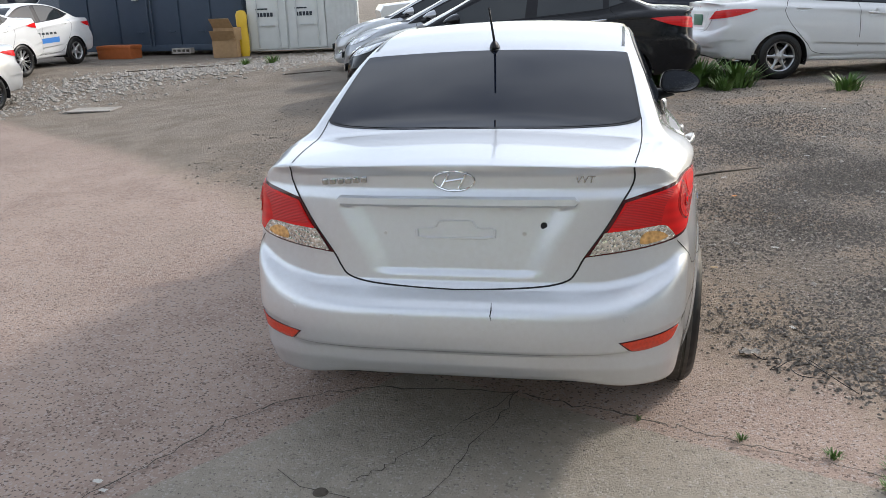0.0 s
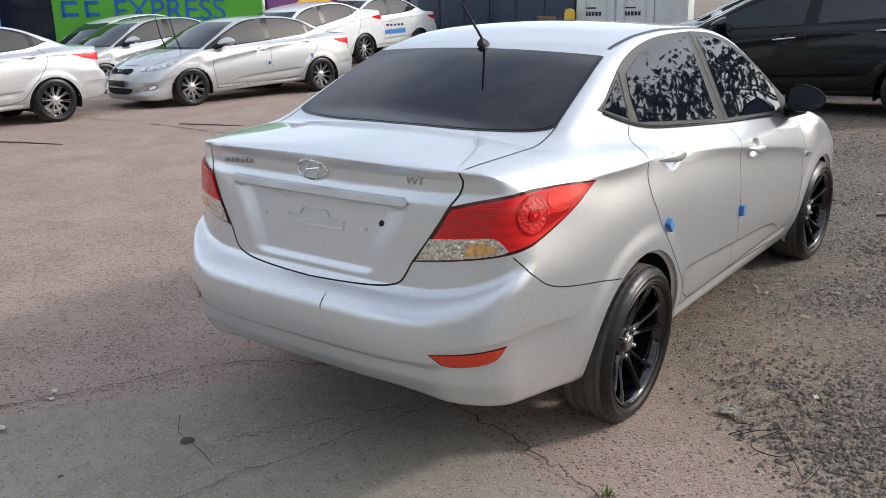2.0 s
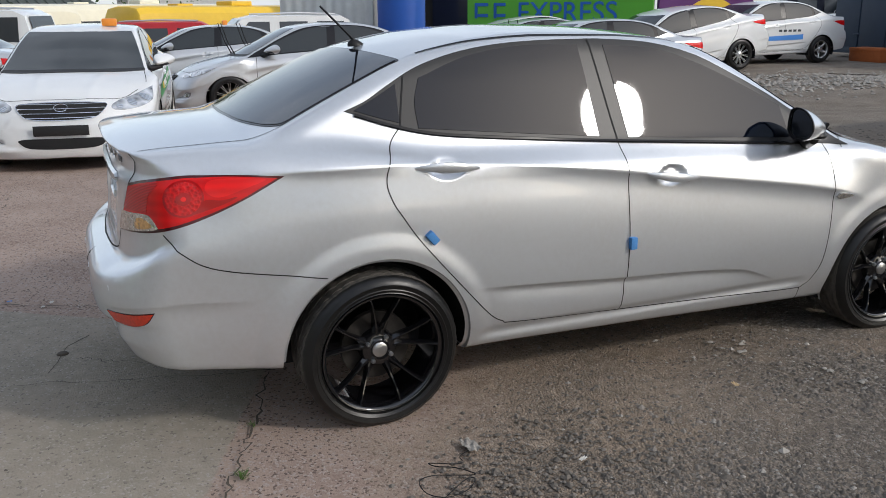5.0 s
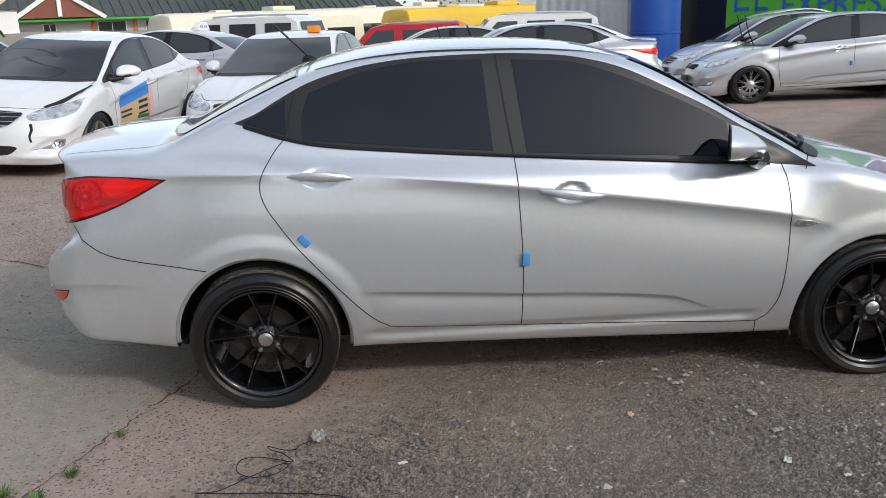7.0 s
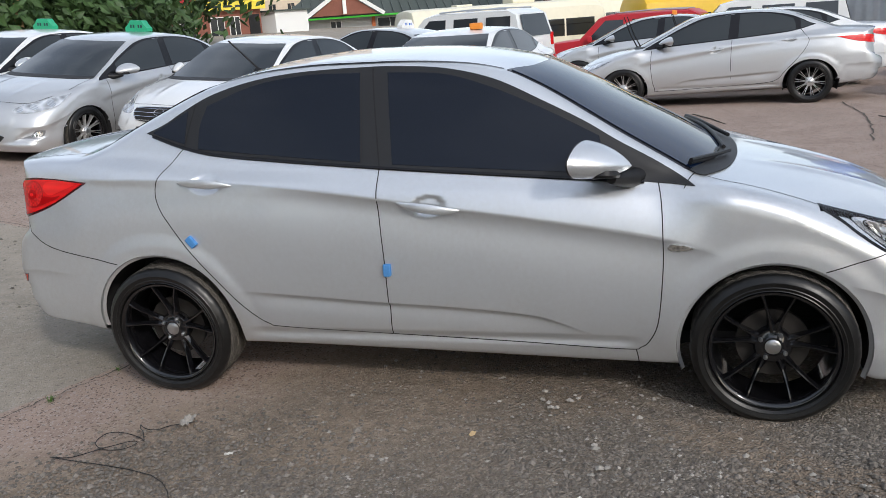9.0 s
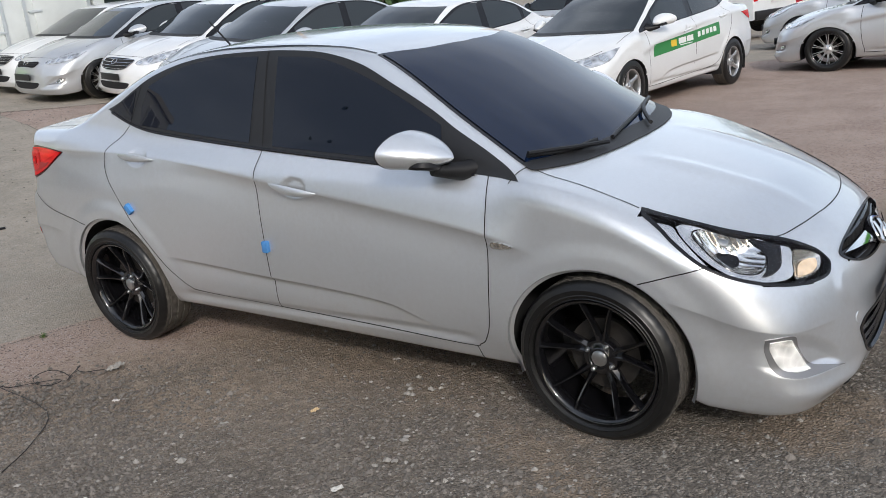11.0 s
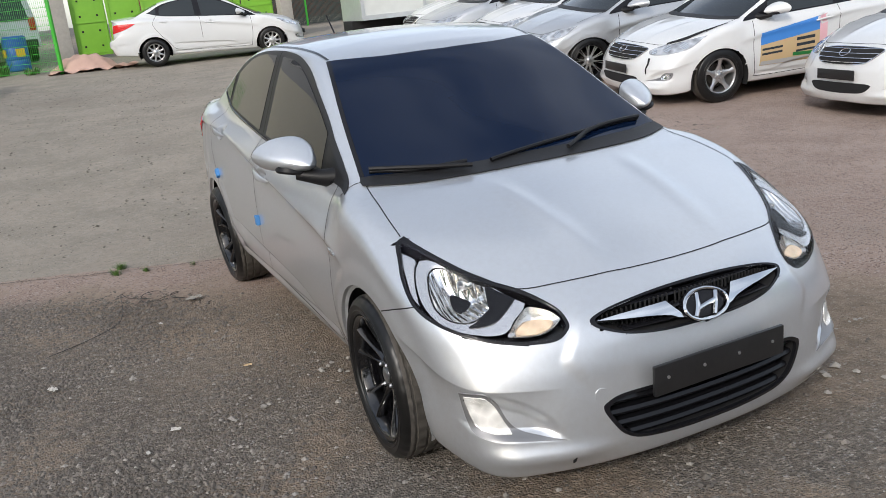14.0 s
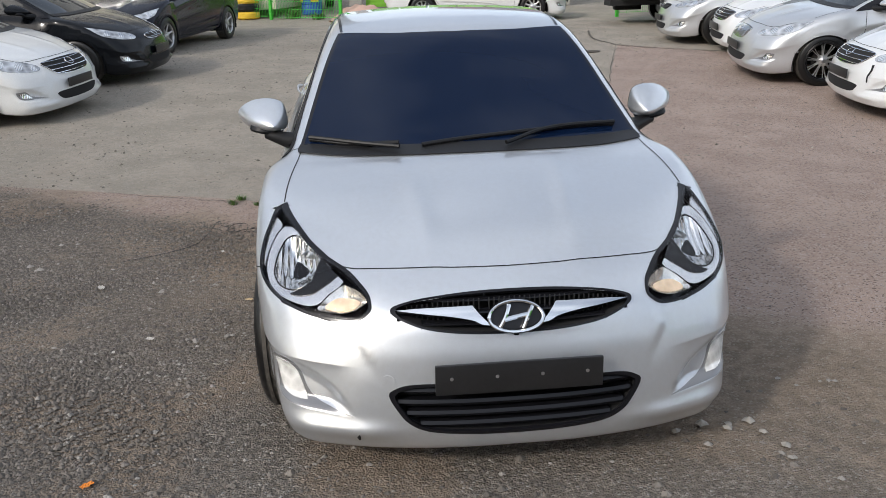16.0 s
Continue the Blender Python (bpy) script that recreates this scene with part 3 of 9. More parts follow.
def ground_z(x, y):
    """The lie of the land: level round the car, rising behind it and a little ahead, falling away to the far left."""
    x, y = np.asarray(x, float), np.asarray(y, float)
    back = curve(y, ((-60, 1.9), (-30, 1.15), (-15, 0.64), (-8, 0.38), (-5, 0.17), (-2.2, 0.02), (-0.5, 0.0), (0, 0.0)))
    front = curve(y, ((2.8, 0.0), (5, 0.08), (7.6, 0.2), (12, 0.2), (60, 0.3)))
    dip = curve(-x, ((1.0, 0.0), (2.0, 0.0), (6.0, 0.05), (10.0, 0.11), (15.0, 0.20), (22.0, 0.48), (28.0, 0.9), (45.0, 0.9), (90, 0.1))) * step(y, -9.0, -1.0) * (1 - step(y, 9.5, 13.0))
    return back + front * np.maximum(step(x, -8.0, -3.0), step(y, 9.0, 13.0)) - dip

SPINE_A, SPINE_B, SPINE_Z = -0.33, 2.72, 0.64


def body_grid(fa=112, side_ribs=300, fb=124, low=200, high=36):
    """Points of the right half of the hull: a fan behind, ribs along the side, a fan ahead; rows from below to above,
    two of which run along the creases."""
    fan_a = np.radians(np.linspace(-90, 0, fa)[:-1])
    fan_b = np.radians(np.linspace(0, 90, fb)[1:])
    ribs = np.linspace(SPINE_A, SPINE_B, side_ribs)
    az = np.concatenate([fan_a, 0 * ribs, fan_b])
    base = np.concatenate([np.full(len(fan_a), SPINE_A), ribs, np.full(len(fan_b), SPINE_B)])
    rear = step(-az, 0.05, 0.6)
    creases = []
    for line, tail_z in ((low_line, 0.468), (char_line, 1.073)):
        if line is char_line:
            tail_z = tail_z + 0.003 - 0.085 * np.minimum(0.52 / np.tan(np.maximum(-az, 0.02)), 0.70) ** 2
        zc = line(base) * (1 - rear) + tail_z * rear
        if line is char_line:
            front = step(az, 0.02, 0.25)
            zc = zc * (1 - front) + front_line(base + 0.72 * np.sin(az)) * front
        out = np.stack([np.cos(az), np.sin(az), 0 * az], 1)
        p, _ = cast(np.stack([0 * az, base, zc], 1) + 1.15 * out, -out, 0, 1.1, 44)
        creases.append(np.degrees(np.arctan2(zc - SPINE_Z, np.hypot(p[:, 0], p[:, 1] - base))))
    n1, n2 = low // 4, int(low * 0.46)
    f1, f2, f3 = (np.linspace(0, 1, n, endpoint=False)[None] for n in (n1, n2, low - 1 - n1 - n2))
    c1, c2 = creases[0][:, None], creases[1][:, None]
    e = np.concatenate([-38 + (c1 + 38) * f1, c1 + (c2 - c1) * f2, c2 + (60 - c2) * f3, np.repeat(np.linspace(60, 90, high)[None], len(az), 0)], 1)
    e = np.radians(e)
    a = np.broadcast_to(az[:, None], e.shape)
    b = np.broadcast_to(base[:, None], e.shape)
    way = np.stack([np.cos(a) * np.cos(e), np.sin(a) * np.cos(e), np.sin(e)], -1)
    eye = np.stack([0 * a, b, 0 * a + SPINE_Z], -1)
    p, found = cast(eye.reshape(-1, 3), way.reshape(-1, 3), 0.02, 1.3, 44)
    return p.reshape(*a.shape, 3), found.reshape(a.shape)

# ---- building blocks ----
def mesh_of(name, verts, faces, mat=None, smooth=True, normals=None, sharp=None):
    me = bpy.data.meshes.new(name)
    me.from_pydata([tuple(map(float, v)) for v in verts], [], [tuple(map(int, f)) for f in faces])
    if smooth:
        me.polygons.foreach_set("use_smooth", np.ones(len(me.polygons), bool))
    if mat:
        me.materials.append(mat)
    me.update()
    if normals is not None:
        me.normals_split_custom_set_from_vertices([tuple(map(float, n)) for n in normals])
    elif sharp:
        me.set_sharp_from_angle(angle=radians(sharp))
    return me


def joined(pieces):
    """Several (verts, faces) as one."""
    verts, faces, n = [], [], 0
    for v, f in pieces:
        verts.extend(v)
        faces.extend([[i + n for i in q] for q in f])
        n += len(v)
    return verts, faces


def child(name, me, parent, m=None, label=""):
    ob = new(name, me)
    ob.parent = parent
    if m is not None:
        ob.matrix_local = m
    return tagged(ob, label)


def part(name, shape, mat, parent, label="", smooth=True, sharp=35, m=None):
    return child(name, mesh_of(name, *shape, mat, smooth, None, sharp), parent, m, label)


def thing(name, label, category, m=None, group="", kind=""):
    ob = new(name)
    ob.empty_display_size = 0.2
    if m is not None:
        ob.matrix_basis = m
    return tagged(ob, label, category, group, kind)


def box(cx, cy, cz, sx, sy, sz, bevel=0.0):
    """A box about a centre; bevel cuts its edges."""
    if bevel <= 0:
        v = [(cx + i * sx / 2, cy + j * sy / 2, cz + k * sz / 2) for i in (-1, 1) for j in (-1, 1) for k in (-1, 1)]
        return v, [(0, 1, 3, 2), (4, 6, 7, 5), (0, 4, 5, 1), (2, 3, 7, 6), (0, 2, 6, 4), (1, 5, 7, 3)]
    bm = bmesh.new()
    bmesh.ops.create_cube(bm, size=1.0, matrix=Matrix.Translation((cx, cy, cz)) @ Matrix.Diagonal((sx, sy, sz, 1)))
    bmesh.ops.bevel(bm, geom=bm.edges[:], offset=bevel, segments=2, affect="EDGES", profile=0.6)
    bm.verts.index_update()
    out = [v.co[:] for v in bm.verts], [[v.index for v in f.verts] for f in bm.faces]
    bm.free()
    return out


def moved(shape, m):
    v, f = shape
    return [(m @ Vector(p))[:] for p in v], f


def lathe(profile, n=48, axis="x"):
    """Turns (radius, along) pairs round an axis."""
    v, f, k = [], [], len(profile)
    for i in range(n):
        a = 2 * math.pi * i / n
        for r, d in profile:
            c, s = r * math.cos(a), r * math.sin(a)
            v.append((d, c, s) if axis == "x" else (c, s, d) if axis == "z" else (c, d, s))
    for i in range(n):
        for j in range(k - 1):
            q = (i * k + j, i * k + j + 1, (i + 1) % n * k + j + 1, (i + 1) % n * k + j)
            f.append(q if axis != "y" else q[::-1])
    return v, f


def tube(points, radius, n=8, closed=False):
    """A round bar along points; radius may be a list."""
    pts = [Vector(p) for p in points]
    rad = radius if isinstance(radius, (list, tuple)) else [radius] * len(pts)
    v, f = [], []
    for i, p in enumerate(pts):
        t = (pts[min(i + 1, len(pts) - 1)] - pts[max(i - 1, 0)]).normalized()
        a = t.orthogonal().normalized() if i == 0 else (a - t * a.dot(t)).normalized()
        b = t.cross(a)
        for j in range(n):
            w = 2 * math.pi * j / n
            v.append((p + rad[i] * (math.cos(w) * a + math.sin(w) * b))[:])
    for i in range(len(pts) - 1):
        for j in range(n):
            f.append((i * n + j, i * n + (j + 1) % n, (i + 1) * n + (j + 1) % n, (i + 1) * n + j))
    f.append(tuple(range(n))[::-1])
    f.append(tuple(range((len(pts) - 1) * n, len(pts) * n)))
    return v, f


def extruded(outline, z0, z1):
    """A flat outline (x, y) drawn up from z0 to z1."""
    n = len(outline)
    v = [(x, y, z0) for x, y in outline] + [(x, y, z1) for x, y in outline]
    return v, [tuple(range(n))[::-1], tuple(range(n, 2 * n))] + [(i, (i + 1) % n, n + (i + 1) % n, n + i) for i in range(n)]


def rounded_path(points, per=10, closed=True, tension=0.5):
    """A smooth curve through points of any dimension (Catmull-Rom). A point given twice stays a corner."""
    p = np.array(points, float)
    n, out = len(p), []
    for i in range(n if closed else n - 1):
        p0, p1, p2, p3 = (p[(i + k) % n] if closed else p[min(max(i + k, 0), n - 1)] for k in (-1, 0, 1, 2))
        if np.allclose(p1, p2):
            continue
        if np.allclose(p0, p1):
            p0 = p1 - (p2 - p1)
        if np.allclose(p2, p3):
            p3 = p2 + (p2 - p1)
        for s in np.arange(per) / per:
            m1, m2 = tension * (p2 - p0), tension * (p3 - p1)
            out.append((1 + 2 * s) * (1 - s) ** 2 * p1 + s * (1 - s) ** 2 * m1 + s * s * (3 - 2 * s) * p2 - s * s * (1 - s) * m2)
    if not closed:
        out.append(p[-1])
    return np.array(out)


# ---- drawing on the hull: flat outlines laid onto it from one side ----
def onto(view, a, b, pivot=(0.3, -0.3)):
    """Points of the right half of the hull that show at (a, b) from the side (y, z), back or front (x, z), above (x, y), or round a post (angle, z)."""
    a, b = np.asarray(a, float), np.asarray(b, float)
    one, nil = np.ones_like(a), np.zeros_like(a)
    if view == "side":
        eye, way, far = np.stack([1.2 * one, a, b], 1), (-1.0, 0, 0), 1.15
    elif view == "back":
        eye, way, far = np.stack([a, -1.3 * one, b], 1), (0, 1.0, 0), 1.4
    elif view == "front":
        eye, way, far = np.stack([a, 3.6 * one, b], 1), (0, -1.0, 0), 1.2
    elif view == "top":
        eye, way, far = np.stack([a, b, 1.6 * one], 1), (0, 0, -1.0), 1.0
    else:
        d = np.stack([np.cos(a), np.sin(a), nil], 1)
        eye, way, far = np.stack([pivot[0] * one, pivot[1] * one, b], 1) + 1.1 * d, -d, 1.05
    p, found = cast(eye, way, 0.0, far, 44)
    return p


def lay(view, loop, axis, lift, rings=6, skirt=0.004, pivot=(0.3, -0.3), inner=0.0):
    """A patch within a closed outline (drawn in towards an axis) that hugs the hull, lift above it, with a turned-down rim.
    inner: leaves open the middle, from that share inwards (a frame instead of a patch)."""
    loop = np.asarray(loop, float)
    p0, p1 = np.array(axis[0], float), np.array(axis[1], float)
    d = p1 - p0
    t = np.clip(((loop - p0) @ d) / max(d @ d, 1e-9), 0, 1)
    foot = p0 + t[:, None] * d
    shares = np.linspace(0, 1, rings + 1) if not inner else np.linspace(0, inner, max(2, rings // 2))
    rows = [loop + s * (foot - loop) for s in shares]
    flat = np.concatenate(rows)
    pts = onto(view, flat[:, 0], flat[:, 1], pivot)
    nrm = normal(pts)
    up = pts + lift * nrm
    n, k = len(loop), len(rows)
    rim = pts[:n] + (lift - skirt) * nrm[:n]
    verts = np.concatenate([up, rim])
    faces = [(r * n + i, r * n + (i + 1) % n, (r + 1) * n + (i + 1) % n, (r + 1) * n + i) for r in range(k - 1) for i in range(n)]
    faces += [(n * k + i, n * k + (i + 1) % n, (i + 1) % n, i) for i in range(n)]
    if inner:
        low = pts[-n:] + (lift - skirt) * nrm[-n:]
        m = len(verts)
        verts = np.concatenate([verts, low])
        faces += [((k - 1) * n + i, (k - 1) * n + (i + 1) % n, m + (i + 1) % n, m + i) for i in range(n)]
    # face outwards
    f = faces[n // 3]
    c = np.cross(verts[f[1]] - verts[f[0]], verts[f[3]] - verts[f[0]])
    if c @ nrm[n // 3] < 0:
        faces = [q[::-1] for q in faces]
    return verts, faces


def ribbon(view, line, width, lift, pivot=(0.3, -0.3), rise=0.0):
    """A narrow strip along a line on the hull. width may be a list; rise makes it a raised bar of that height."""
    line = np.asarray(line, float)
    p = onto(view, line[:, 0], line[:, 1], pivot)
    nrm = normal(p)
    t = np.gradient(p, axis=0)
    t /= np.linalg.norm(t, axis=1, keepdims=True) + 1e-12
    w = np.cross(nrm, t) * (np.asarray(width, float).reshape(-1, 1) / 2 if np.ndim(width) else width / 2)
    rows = [p - w + lift * nrm, p + w + lift * nrm] if not rise else [p - w + lift * nrm, p - 0.55 * w + (lift + rise) * nrm, p + 0.55 * w + (lift + rise) * nrm, p + w + lift * nrm]
    n = len(p)
    faces = [(r * n + i, r * n + i + 1, (r + 1) * n + i + 1, (r + 1) * n + i) for r in range(len(rows) - 1) for i in range(n - 1)]
    v = np.concatenate(rows)
    f = faces[0]
    if np.cross(v[f[1]] - v[f[0]], v[f[3]] - v[f[0]]) @ nrm[0] < 0:
        faces = [q[::-1] for q in faces]
    return v, faces


def mirrored(shape):
    v, f = shape
    v = np.array(v, float) * (-1, 1, 1)
    return v, [tuple(q)[::-1] for q in f]


def inside(poly, a, b):
    """Which points (a, b) lie within a closed outline."""
    poly = np.asarray(poly, float)
    x0, y0 = poly.T
    x1, y1 = np.roll(x0, -1), np.roll(y0, -1)
    hit = np.zeros(a.shape, bool)
    for i in range(len(poly)):
        c = (y0[i] > b) != (y1[i] > b)
        hit ^= c & (a < (x1[i] - x0[i]) * (b - y0[i]) / (y1[i] - y0[i] + 1e-15) + x0[i])
    return hit

# ---- the yard ----
def spaced(lo, hi, fine_lo, fine_hi, fine):
    a = list(np.arange(fine_lo, fine_hi + fine / 2, fine))
    step_out, v = fine, a[-1]
    while v < hi:
        step_out *= 1.25
        v += step_out
        a.append(v)
    step_out, v = fine, a[0]
    while v > lo:
        step_out *= 1.25
        v -= step_out
        a.insert(0, v)
    return np.array(a)


def ground_sheet():
    xs, ys = spaced(-900, 900, -8, 6, 0.2), spaced(-900, 900, -9, 9, 0.2)
    gx, gy = np.meshgrid(xs, ys, indexing="ij")
    gz = ground_z(gx, gy)
    near = np.exp(-((gx / 9) ** 2) - (gy / 9) ** 2)
    gz = gz + near * 0.006 * (np.sin(gx * 3.1 + 1.3 * np.sin(gy * 2.3)) * np.sin(gy * 2.7 + 0.6))
    v = np.stack([gx, gy, gz], -1).reshape(-1, 3)
    n, k = len(xs), len(ys)
    idx = np.arange(n * k).reshape(n, k)
    f = np.stack([idx[:-1, :-1], idx[1:, :-1], idx[1:, 1:], idx[:-1, 1:]], -1).reshape(-1, 4)
    tagged(new("ground", mesh_of("ground", v, f, GROUND)), "yard of pinkish and grey worn concrete running into loose gravel", "ground", kind="structure")


ground_sheet()

# ---- outlines on the silver saloon ----
TAIL_POST, HEAD_POST = (0.30, -0.30), (0.25, 2.60)


TAIL_IN = 0.976


def round_post(post, points):
    """Places (x, y, z) as (angle round a post, z); those of the tail are drawn in a little."""
    k = TAIL_IN if post is TAIL_POST else 1.0
    return [(math.atan2(y - post[1], k * x - post[0]), z) for x, y, z in points]


DLO = [(-0.065, 1.172), (-0.065, 1.172), (0.02, 1.205), (0.11, 1.255), (0.228, 1.313), (0.363, 1.354), (0.50, 1.380), (0.648, 1.395), (0.80, 1.401), (0.931, 1.402), (1.075, 1.400), (1.303, 1.381), (1.51, 1.331), (1.693, 1.248),
       (1.872, 1.157), (1.996, 1.083), (2.152, 0.998), (2.285, 0.915), (2.285, 0.915), (1.789, 0.957), (1.42, 0.985), (1.045, 1.012), (0.642, 1.045), (0.30, 1.078), (0.126, 1.113), (0.03, 1.143)]
QUARTER_PANE = [(-0.030, 1.172), (-0.030, 1.172), (0.06, 1.215), (0.140, 1.258), (0.140, 1.258), (0.135, 1.122), (0.135, 1.122), (0.05, 1.146)]
REAR_PANE = [(0.205, 1.100), (0.205, 1.100), (0.205, 1.19), (0.235, 1.276), (0.235, 1.276), (0.444, 1.348), (0.684, 1.381), (0.940, 1.380), (0.940, 1.380), (0.962, 1.030), (0.962, 1.030), (0.6, 1.062)]
FRONT_PANE = [(1.062, 1.376), (1.062, 1.376), (1.30, 1.358), (1.50, 1.300), (1.732, 1.200), (1.93, 1.100), (1.93, 1.100), (1.955, 0.965), (1.955, 0.965), (1.50, 0.992), (1.100, 1.018), (1.100, 1.018)]
WIND = [(0.0, 1.648), (0.28, 1.625), (0.50, 1.560), (0.535, 1.555), (0.535, 1.555), (0.62, 1.90), (0.700, 2.285), (0.700, 2.285), (0.66, 2.30), (0.50, 2.355), (0.25, 2.405), (0.0, 2.420)]
COWL = [(0.0, 2.404), (0.25, 2.390), (0.50, 2.340), (0.695, 2.265), (0.695, 2.265), (0.705, 2.300), (0.68, 2.335), (0.50, 2.418), (0.25, 2.466), (0.0, 2.480)]
REAR_GLASS = [(0.0, 0.168), (0.30, 0.174), (0.52, 0.188), (0.552, 0.186), (0.552, 0.186), (0.58, -0.04), (0.604, -0.265), (0.604, -0.265), (0.58, -0.295), (0.48, -0.340), (0.27, -0.388), (0.0, -0.405)]
TAIL_LAMP = round_post(TAIL_POST, [(0.797, -0.322, 0.981), (0.797, -0.322, 0.981), (0.78, -0.45, 0.991), (0.767, -0.595, 0.996), (0.738, -0.676, 0.996), (0.64, -0.757, 0.977), (0.553, -0.803, 0.955), (0.553, -0.803, 0.955), (0.50, -0.824, 0.864),
                                   (0.430, -0.840, 0.771), (0.430, -0.840, 0.771), (0.595, -0.797, 0.789), (0.709, -0.733, 0.808), (0.776, -0.647, 0.836), (0.794, -0.484, 0.898)])
TAIL_CLEAR = round_post(TAIL_POST, [(0.494, -0.826, 0.852), (0.494, -0.826, 0.852), (0.58, -0.80, 0.858), (0.672, -0.755, 0.864), (0.70, -0.738, 0.845), (0.716, -0.727, 0.822), (0.716, -0.727, 0.822), (0.69, -0.744, 0.812), (0.595, -0.797, 0.796), (0.446, -0.837, 0.779), (0.446, -0.837, 0.779)])
REFLECTOR = round_post(TAIL_POST, [(0.545, -0.915, 0.512), (0.545, -0.915, 0.512), (0.64, -0.86, 0.519), (0.745, -0.775, 0.537), (0.745, -0.775, 0.537), (0.725, -0.80, 0.497), (0.69, -0.83, 0.480), (0.63, -0.865, 0.468), (0.585, -0.888, 0.474)])
HEAD_LAMP = round_post(HEAD_POST, [(0.742, 2.719, 0.828), (0.742, 2.719, 0.828), (0.674, 2.888, 0.770), (0.608, 3.012, 0.726), (0.516, 3.115, 0.690), (0.462, 3.20, 0.650), (0.446, 3.235, 0.618), (0.455, 3.25, 0.596), (0.503, 3.249, 0.573), (0.61, 3.195, 0.576),
                                   (0.704, 3.119, 0.598), (0.77, 3.024, 0.632), (0.799, 2.94, 0.671), (0.796, 2.851, 0.734), (0.776, 2.789, 0.783)])
FOG = round_post(HEAD_POST, [(0.752, 3.127, 0.421), (0.752, 3.127, 0.421), (0.718, 3.175, 0.424), (0.700, 3.192, 0.405), (0.660, 3.237, 0.303), (0.660, 3.237, 0.303), (0.705, 3.200, 0.306), (0.734, 3.161, 0.325), (0.749, 3.132, 0.385)])
FOG_POCKET = round_post(HEAD_POST, [(0.762, 3.115, 0.432), (0.762, 3.115, 0.432), (0.712, 3.18, 0.437), (0.690, 3.20, 0.410), (0.664, 3.22, 0.345), (0.640, 3.245, 0.312), (0.590, 3.270, 0.295), (0.510, 3.317, 0.275), (0.510, 3.317, 0.275), (0.600, 3.265, 0.282), (0.660, 3.24, 0.287), (0.715, 3.19, 0.292), (0.748, 3.146, 0.315), (0.760, 3.12, 0.380)])
GRILLE = [(0.0, 0.652), (0.10, 0.650), (0.20, 0.643), (0.30, 0.630), (0.365, 0.614), (0.378, 0.603), (0.350, 0.586), (0.27, 0.562), (0.15, 0.549), (0.0, 0.545)]
INTAKE = [(0.0, 0.388), (0.20, 0.388), (0.33, 0.384), (0.385, 0.366), (0.395, 0.348), (0.37, 0.302), (0.335, 0.260), (0.27, 0.232), (0.13, 0.219), (0.0, 0.216)]




def grown(loop, axis, by, radius=0.55):
    """An outline round a post pushed outwards, square to itself, by some metres."""
    p = loop * (radius, 1)
    t = np.roll(p, -1, 0) - np.roll(p, 1, 0)
    out = np.stack([t[:, 1], -t[:, 0]], 1) / (np.linalg.norm(t, axis=1, keepdims=True) + 1e-9)
    if ((p - p.mean(0)) * out).sum() < 0:
        out = -out
    return (p + by * out) / (radius, 1)


def rim_on(loop, axis):
    """A headlamp's bezel: a band along its outline, turned in at its inner edge."""
    rows = []
    for by, lift in ((0.0060, -0.004), (0.0055, 0.002), (-0.001, 0.0025), (-0.0035, 0.002), (-0.0045, -0.050)):
        flat = grown(loop, axis, by)
        q = onto("post", flat[:, 0], flat[:, 1], HEAD_POST)
        rows.append(q + lift * normal(q))
    n = len(loop)
    v = np.concatenate(rows)
    f = [(r * n + i, r * n + (i + 1) % n, (r + 1) * n + (i + 1) % n, (r + 1) * n + i) for r in range(4) for i in range(n)]
    q = f[n + n // 3]
    if np.cross(v[q[1]] - v[q[0]], v[q[3]] - v[q[0]]) @ normal(v[q[0]])[0] < 0:
        f = [k[::-1] for k in f]
    return v, f


def ring_on(outer, inner, lifts, n=84):
    """A band between two outlines round the headlamp post, both seen from the inner one's middle; lifts run from outside in."""
    mid, size = inner.mean(0), np.array((0.55, 1.0))

    def reach(loop):
        p = (loop - mid) * size
        q = np.roll(p, -1, 0)
        out = []
        for a in np.linspace(0, 2 * math.pi, n, endpoint=False):
            d = np.array((math.cos(a), math.sin(a)))
            c0, c1 = p[:, 0] * d[1] - p[:, 1] * d[0], q[:, 0] * d[1] - q[:, 1] * d[0]
            cut = np.flatnonzero((c0 > 0) != (c1 > 0))
            w = c0[cut] / (c0[cut] - c1[cut])
            along = ((p[cut] + (q[cut] - p[cut]) * w[:, None]) @ d)
            out.append(d * along.max())
        return mid + np.array(out) / size

    a, b = reach(outer), reach(inner)
    rows = []
    for k, lift in enumerate(lifts):
        flat = a + (b - a) * k / (len(lifts) - 1)
        q = onto("post", flat[:, 0], flat[:, 1], HEAD_POST)
        rows.append(q + lift * normal(q))
    v = np.concatenate(rows)
    f = [(r * n + i, r * n + (i + 1) % n, (r + 1) * n + (i + 1) % n, (r + 1) * n + i) for r in range(len(lifts) - 1) for i in range(n)]
    if np.cross(v[f[0][1]] - v[f[0][0]], v[f[0][3]] - v[f[0][0]]) @ normal(v[:1])[0] < 0:
        f = [k[::-1] for k in f]
    return v, f


def full_loop(half):
    """A right-hand half outline (from the middle round to the middle) closed by its mirror image."""
    right = rounded_path(half, 6, closed=False)
    left = right[::-1][1:-1] * (-1, 1)
    return np.concatenate([right, left])


